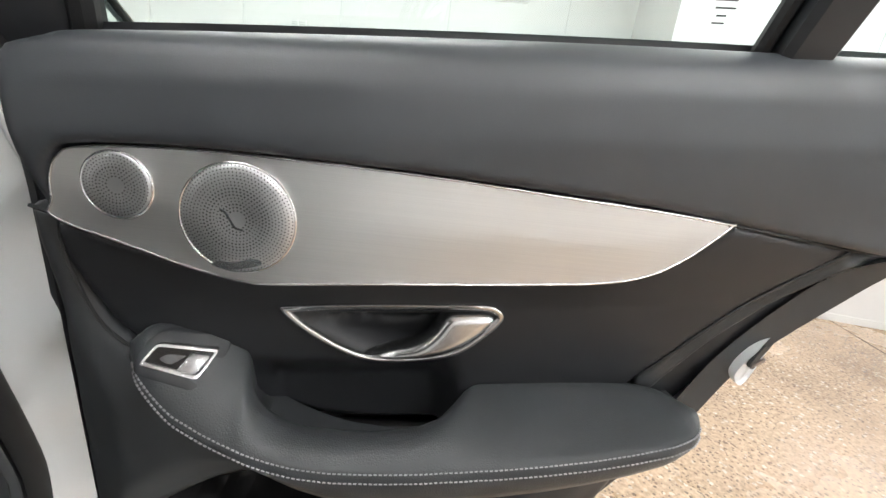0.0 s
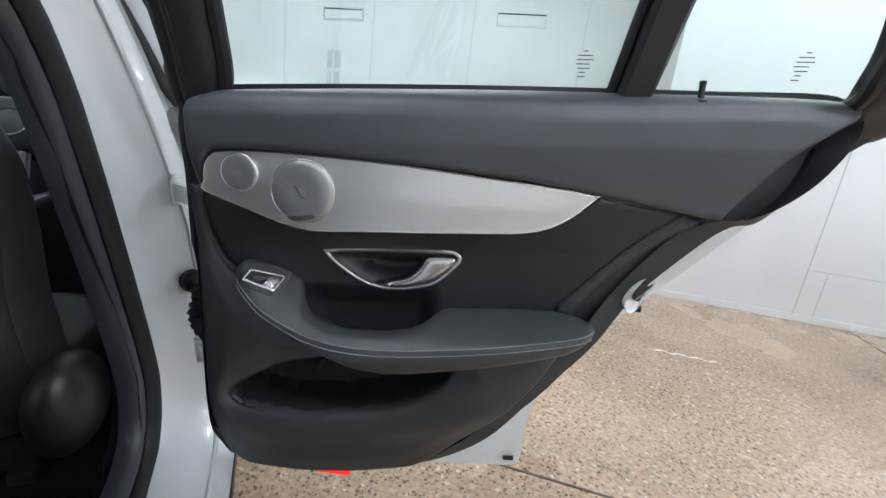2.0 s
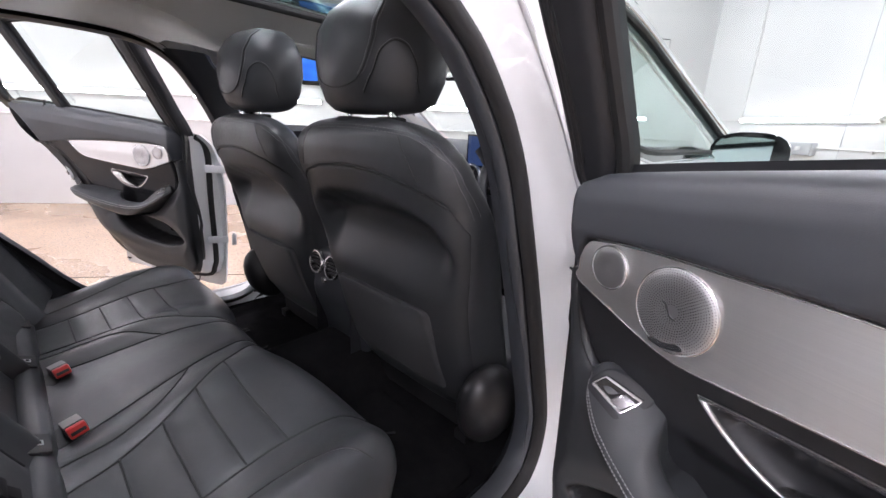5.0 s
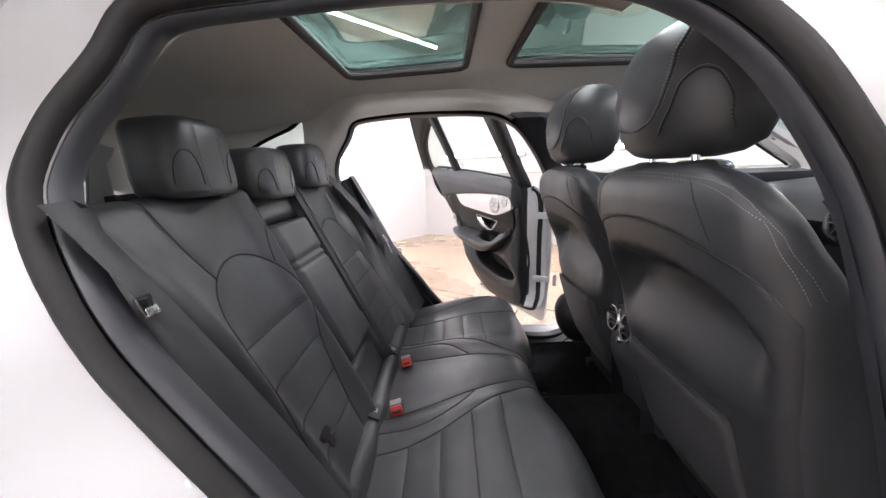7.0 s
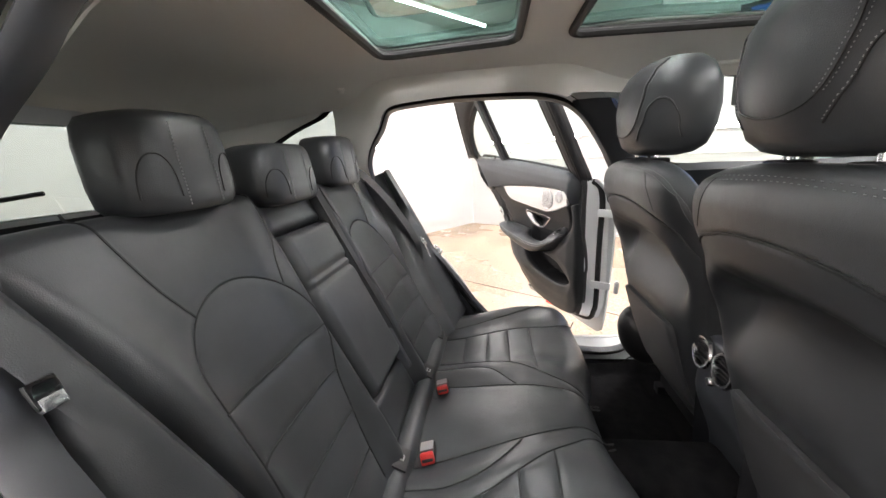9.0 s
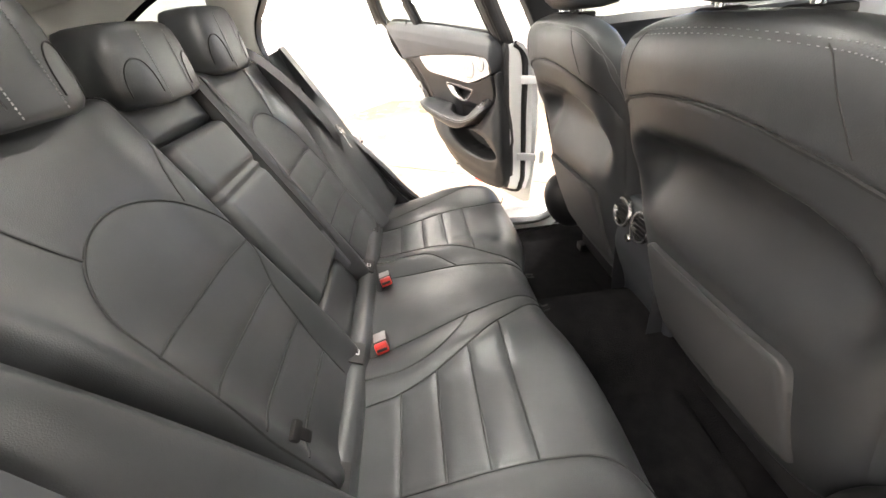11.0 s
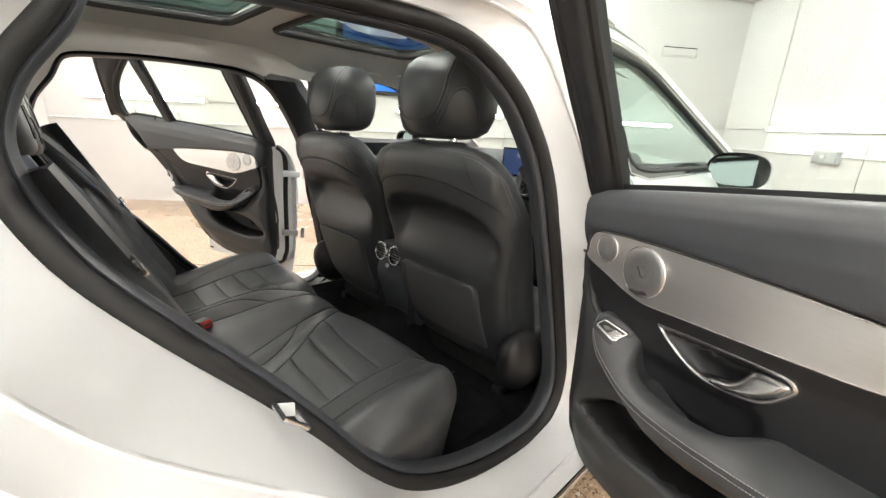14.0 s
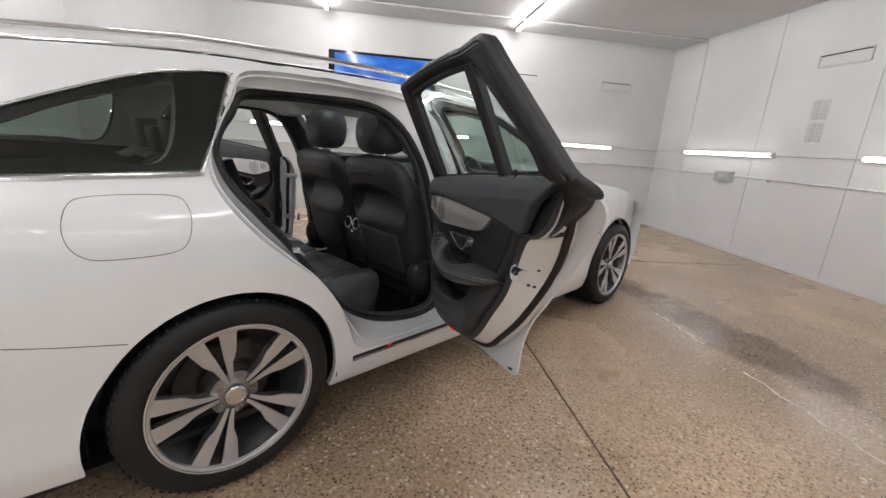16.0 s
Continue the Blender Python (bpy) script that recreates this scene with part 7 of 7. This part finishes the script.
rear_headrest(0.302, 1.068, 0.107, 0.138)
rear_headrest(0.0, 1.045, 0.125, 0.125)
rear_headrest(-0.34, 1.06, 0.125, 0.14)
for side in (1, -1):
    # padded side pieces between the backrest and the doorway
    rings = []
    for t in np.linspace(0, 1, 14):
        s = -0.02 + 0.62 * t
        base = BFOOT + BUP * s
        y1, z1 = base[1], base[2]
        xin, xout = 0.452 + 0.075 * t + 0.06 * t ** 2, float(np.interp(z1, [0.5, 0.85, 0.95, 1.08], [0.678, 0.662, 0.645, 0.612]))
        full = 0.0 if side > 0 else 1.0  # the left one is fuller towards the door
        rings.append(np.array([(side * xin, y1 - 0.02, z1 - 0.01), (side * (xin + 0.01), y1 + 0.028, z1 + 0.013), (side * (xin + 0.035), y1 + 0.05, z1 + 0.024), (side * (xin + 0.07), y1 + 0.045, z1 + 0.022), (side * (xout - 0.045), y1 + 0.028 + 0.048 * full, z1 + 0.012 + 0.022 * full), (side * (xout + 0.008 * full), y1 - 0.01 + 0.088 * full, z1 + 0.034 * full), (side * xout, y1 - 0.06, z1 - 0.03)]))
    part("side_bolster", loft(rings, True, True), LEATHER, bench, "black padded side bolster", 70)
    rel = np.array([0.0, 0.160, 0.951])
    part("release_lever", rbox(-0.010, 0.010, -0.004, 0.004, -0.006, 0.006, 0.0025).moved(Matrix.Translation((side * 0.615, rel[1], rel[2])) @ pose(0, 0, 0, 25, 0, 0)), SATIN, bench, "silver backrest release lever")
    part("release_well", rbox(-0.012, 0.012, -0.003, 0.003, -0.012, 0.012, 0.003).moved(Matrix.Translation((side * 0.615, rel[1] - 0.004, rel[2] + 0.008)) @ pose(0, 0, 0, 25, 0, 0)), GLOSSBLACK, bench)
# the belt on the left hangs over its bolster; on the right only the tongue shows, parked in its slot
run = cr([(-0.50, 0.03, 1.10), (-0.515, 0.075, 1.07), (-0.535, 0.150, 0.975), (-0.555, 0.215, 0.865), (-0.572, 0.240, 0.785), (-0.600, 0.275, 0.685), (-0.635, 0.32, 0.56)], 6, False)
strip = []
for k in range(len(run)):
    tg_ = run[min(k + 1, len(run) - 1)] - run[max(k - 1, 0)]
    w_ = np.cross(tg_, (0.25, 0.87, 0.42))
    w_ /= np.linalg.norm(w_)
    strip.append(np.array([run[k] - w_ * 0.022, run[k] + w_ * 0.022, run[k] + w_ * 0.022 + (0, 0.001, 0.0018), run[k] - w_ * 0.022 + (0, 0.001, 0.0018)]))
sb = part("seat_belt", loft(strip), GRAIN, car, "black seat belt with a steel tongue")
tongue = join(rbox(-0.034, 0.034, -0.005, 0.006, -0.008, 0.010, 0.004), rbox(-0.036, -0.026, -0.004, 0.005, 0.004, 0.022, 0.003), rbox(0.026, 0.036, -0.004, 0.005, 0.004, 0.022, 0.003), rbox(-0.014, 0.014, -0.0015, 0.0015, -0.022, -0.006, 0.001), rbox(-0.014, -0.007, -0.0015, 0.0015, -0.052, -0.020, 0.001), rbox(0.007, 0.014, -0.0015, 0.0015, -0.052, -0.020, 0.001), rbox(-0.014, 0.014, -0.0015, 0.0015, -0.058, -0.048, 0.001))
part("belt_tongue", tongue.moved(Matrix.Translation((-0.570, 0.254, 0.825)) @ pose(0, 0, 0, 25, -20, 0)), SATIN, sb, "steel belt tongue with a slotted plate")
part("belt_tongue", join(rbox(-0.015, 0.015, -0.005, 0.005, -0.004, 0.010, 0.004), rbox(-0.008, 0.008, -0.002, 0.002, -0.024, -0.002, 0.0015)).moved(Matrix.Translation((0.452, 0.292, 0.668)) @ pose(0, 0, 0, 30, 12, 0)), GRAIN, car, "black belt tongue parked in its slot")
part("centre_belt", loft([np.array([q + (-0.02, 0, 0), q + (0.02, 0, 0), q + (0.02, -0.002, 0), q + (-0.02, -0.002, 0)]) for q in (lean(np.array([-0.132 - 0.02 * t]), np.array([0.63 - 0.5 * t]), np.array([0.012]))[0] for t in np.linspace(0, 1, 8))]), GRAIN, bench, "black centre seat belt")
for x in (0.128, -0.128):
    turn = Matrix.Translation((x, 0.362, 0.512)) @ pose(0, 0, 0, 10, -14, 8)
    bk = part("belt_buckle", rbox(-0.034, 0.020, -0.016, 0.016, -0.012, 0.012, 0.005).moved(turn), GRAIN, car, "black belt buckle with a red button")
    part("red_button", rbox(0.016, 0.031, -0.0145, 0.0145, -0.010, 0.0125, 0.004).moved(turn), RED, bk, "red release button")
    part("latch_slot", rbox(0.0295, 0.0318, -0.0115, 0.0115, -0.0035, 0.0035, 0.001).moved(turn), INK, bk, "dark latch slot")
    part("buckle_label", rbox(-0.031, 0.010, -0.0145, 0.0145, 0.010, 0.0130, 0.002).moved(turn), STALK, bk, "pale grey buckle label")
    # flat dark sheet: the recess has no depth, its shade is colour
    part("buckle_shade", sheet(rounded([(-0.045, -0.026), (0.040, -0.026), (0.040, 0.026), (-0.045, 0.026)], 0.010), lambda u, v, d: np.stack([x + u, 0.360 + v, 0.4985 + 0.05 * v + 0.004 * smooth(0.0, 0.01, d) * 0], 1), 0.02), INK, bk, "flat dark sheet painting the shaded recess round the buckle")

# ------------------------------------------------------------------ centre console, dash and wheel
console = part("centre_console", loft([np.array([(-0.095, y, 0.32), (-0.10, y, z - 0.05), (-0.085, y, z - 0.01), (-0.05, y, z), (0.05, y, z), (0.085, y, z - 0.01), (0.10, y, z - 0.05), (0.095, y, 0.32)]) for y, z in ((0.995, 0.60), (1.000, 0.655), (1.024, 0.70), (1.06, 0.72), (1.3, 0.72), (1.45, 0.69), (1.7, 0.70), (1.9, 0.72))], False, False), DARKTRIM, car, "black centre console with rear air vents", 50)
part("console_end", sheet(cr([(-0.095, 0.33), (-0.098, 0.60), (-0.092, 0.655), (-0.07, 0.70), (0.0, 0.71), (0.07, 0.70), (0.092, 0.655), (0.098, 0.60), (0.095, 0.33)], 5), lambda x, z, d: np.stack([x, 1.002 - edge_roll(d, 0.02, 0.018) + 0.05 * smooth(0.58, 0.40, z), z], 1), 0.008, (), (0, 0.03, 0)), SOFT, console, "charcoal rear end of the console", 60)
for x in (-0.043, 0.043):
    turn = Matrix.Translation((x, 0.978, 0.668)) @ pose(0, 0, 0, 82, 0, 0)
    part("vent_ring", lathe([(0.026, -0.006), (0.036, -0.004), (0.0385, 0.004), (0.036, 0.010), (0.0315, 0.010), (0.029, 0.0)], 36, True).moved(turn), SATIN, console, "silver ring of the rear air vent")
    part("vent_well", lathe([(0.0, -0.010), (0.031, -0.010), (0.031, 0.006)], 28, True).moved(turn), INK, console)
    for k in range(-2, 3):
        half = math.sqrt(0.029 ** 2 - (k * 0.010) ** 2)
        part("vent_slat", rbox(-half, half, k * 0.010 - 0.0014, k * 0.010 + 0.0014, -0.006, 0.006, 0.001).moved(turn), GRAIN, console)
part("climate_knob", lathe([(0.0, 0.016), (0.009, 0.016), (0.011, 0.012), (0.012, 0.0)], 18).moved(Matrix.Translation((0.0, 0.982, 0.620)) @ pose(0, 0, 0, 90, 0, 0)), SATIN, console)
part("console_lid", rbox(-0.085, 0.085, 1.04, 1.34, 0.715, 0.745, 0.015, 3), LEATHER, console, "black leather console lid")
dash = part("dashboard", loft([np.array([(-0.72, 1.72 + dy, 0.70), (-0.72, 1.66 + dy, 0.80), (-0.72, 1.68 + dy, 0.93), (-0.71, 1.78 + dy, 0.99), (-0.70, 2.2, 1.02)]) * np.array([k, 1, 1]) for k, dy in ((1, 0), (0.6, 0.02), (0.15, 0.03), (-0.15, 0.03), (-0.4, -0.02), (-0.6, 0.0), (-1, 0))], False, False), SOFT, car, "charcoal dashboard", 60)
part("instrument_hood", loft([superring(0.36, 1.77, z, hx, hy, 2.6, 24) for z, hx, hy in ((0.96, 0.20, 0.09), (1.04, 0.20, 0.09), (1.075, 0.17, 0.08), (1.085, 0.10, 0.05))]), SOFT, dash)
for x in (0.28, 0.44):
    part("instrument_dial", lathe([(0.0, 0.0), (0.055, 0.0), (0.06, 0.008), (0.064, 0.0)], 32, True).moved(Matrix.Translation((x, 1.675, 1.0)) @ pose(0, 0, 0, 78, 0, 0)), GLOSSBLACK, dash, "dark round instrument dial")
part("dash_trim", rbox(-0.70, 0.70, 1.655, 1.672, 0.83, 0.90, 0.006), GLOSSBLACK, dash, "gloss black dash strip")
part("dash_display", rbox(-0.040, 0.200, 1.66, 1.675, 0.932, 1.062, 0.006), GLOSSBLACK, dash, "tablet display on the dash")
part("display_face", rbox(-0.030, 0.190, 1.6575, 1.6605, 0.942, 1.054, 0.001), DISPLAY, dash, "dim blue display face")
for x in (-0.12, 0.0, 0.12, 0.58, -0.58):
    turn = Matrix.Translation((x, 1.655, 0.90)) @ pose(0, 0, 0, 84, 0, 0)
    part("dash_vent", lathe([(0.030, -0.004), (0.046, -0.002), (0.050, 0.006), (0.046, 0.014), (0.040, 0.014), (0.036, 0.002)], 32, True).moved(turn), SATIN, dash, "round silver dash vent")
    part("vent_core", lathe([(0.0, 0.008), (0.012, 0.008), (0.013, 0.0), (0.038, -0.002)], 24, True).moved(turn), GRAIN, dash)
    for k in range(3):
        part("vent_vane", rbox(-0.037, 0.037, -0.0018, 0.0018, -0.002, 0.008, 0.001).moved(turn @ Matrix.Rotation(k * math.pi / 3, 4, "Z")), SATIN, dash)
wheel_at = Matrix.Translation((0.39, 1.47, 0.932)) @ pose(0, 0, 0, 68, 0, 0)
sw = part("steering_wheel", tube([(0.185 * math.cos(a), 0.182 * math.sin(a), 0) for a in np.linspace(0, 2 * math.pi, 48, endpoint=False)], 0.0165, 12, True).moved(wheel_at), LEATHER, car, "black leather steering wheel with silver spokes", 70)
part("airbag_pad", loft([superring(0, 0, 0, r * 1.0, r * 0.82, 2.6, 28) + np.array([0, 0, z]) for r, z in ((0.055, -0.03), (0.078, -0.02), (0.08, 0.0), (0.066, 0.014), (0.03, 0.020))]).moved(wheel_at), LEATHER, sw, "black airbag pad", 60)
part("emblem_ring", tube([(0.030 * math.cos(a), 0.030 * math.sin(a), 0.021) for a in np.linspace(0, 2 * math.pi, 32, endpoint=False)], 0.0028, 6, True).moved(wheel_at), CHROME, sw, "plain round chrome emblem")
for a0, a1, wd in ((0.15, 0.15, 0.02), (math.pi - 0.15, math.pi - 0.15, 0.02), (-math.pi / 2, -math.pi / 2, 0.03)):
    c, s = math.cos(a0), math.sin(a0)
    part("spoke", tube([(0.07 * c, 0.06 * s, -0.005), (0.12 * c, 0.12 * s, -0.012), (0.178 * c, 0.176 * s, -0.004)], [wd, wd * 0.9, wd * 0.7], 10, False, 0.4).moved(wheel_at), SATIN, sw, "silver wheel spoke")
    if wd < 0.03:
        part("button_pad", rbox(-0.022, 0.022, -0.018, 0.018, 0.0, 0.010, 0.006).moved(wheel_at @ Matrix.Translation((0.115 * c, 0.115 * s + 0.01, 0))), GLOSSBLACK, sw)
part("steering_column", tube([(0.39, 1.50, 0.917), (0.39, 1.70, 0.84)], 0.05, 14), GRAIN, sw)
rm = part("rear_view_mirror", rbox(-0.115, 0.115, 1.585, 1.62, 1.255, 1.325, 0.02, 3), GRAIN, car, "black interior mirror under the windscreen top")
part("mirror_face", rbox(-0.105, 0.105, 1.583, 1.586, 1.264, 1.316, 0.0005), CHROME, rm)
part("mirror_stalk", tube([(0, 1.60, 1.32), (0, 1.62, 1.40)], 0.014, 10), GRAIN, rm)
part("overhead_console", sheet(rounded([(-0.12, 1.345), (0.12, 1.345), (0.12, 1.5), (-0.12, 1.5)], 0.03), lambda x, y, d: np.stack([x, y, liner_z(x, y) - 0.004 - edge_roll(d, 0.03, 0.02)], 1), 0.02), HEADLINER, headliner)
for x in (0.36, -0.36):
    part("sun_visor", rbox(x - 0.19, x + 0.19, 1.38, 1.53, 1.352, 1.368, 0.008), HEADLINER, headliner, "pale folded sun visor")
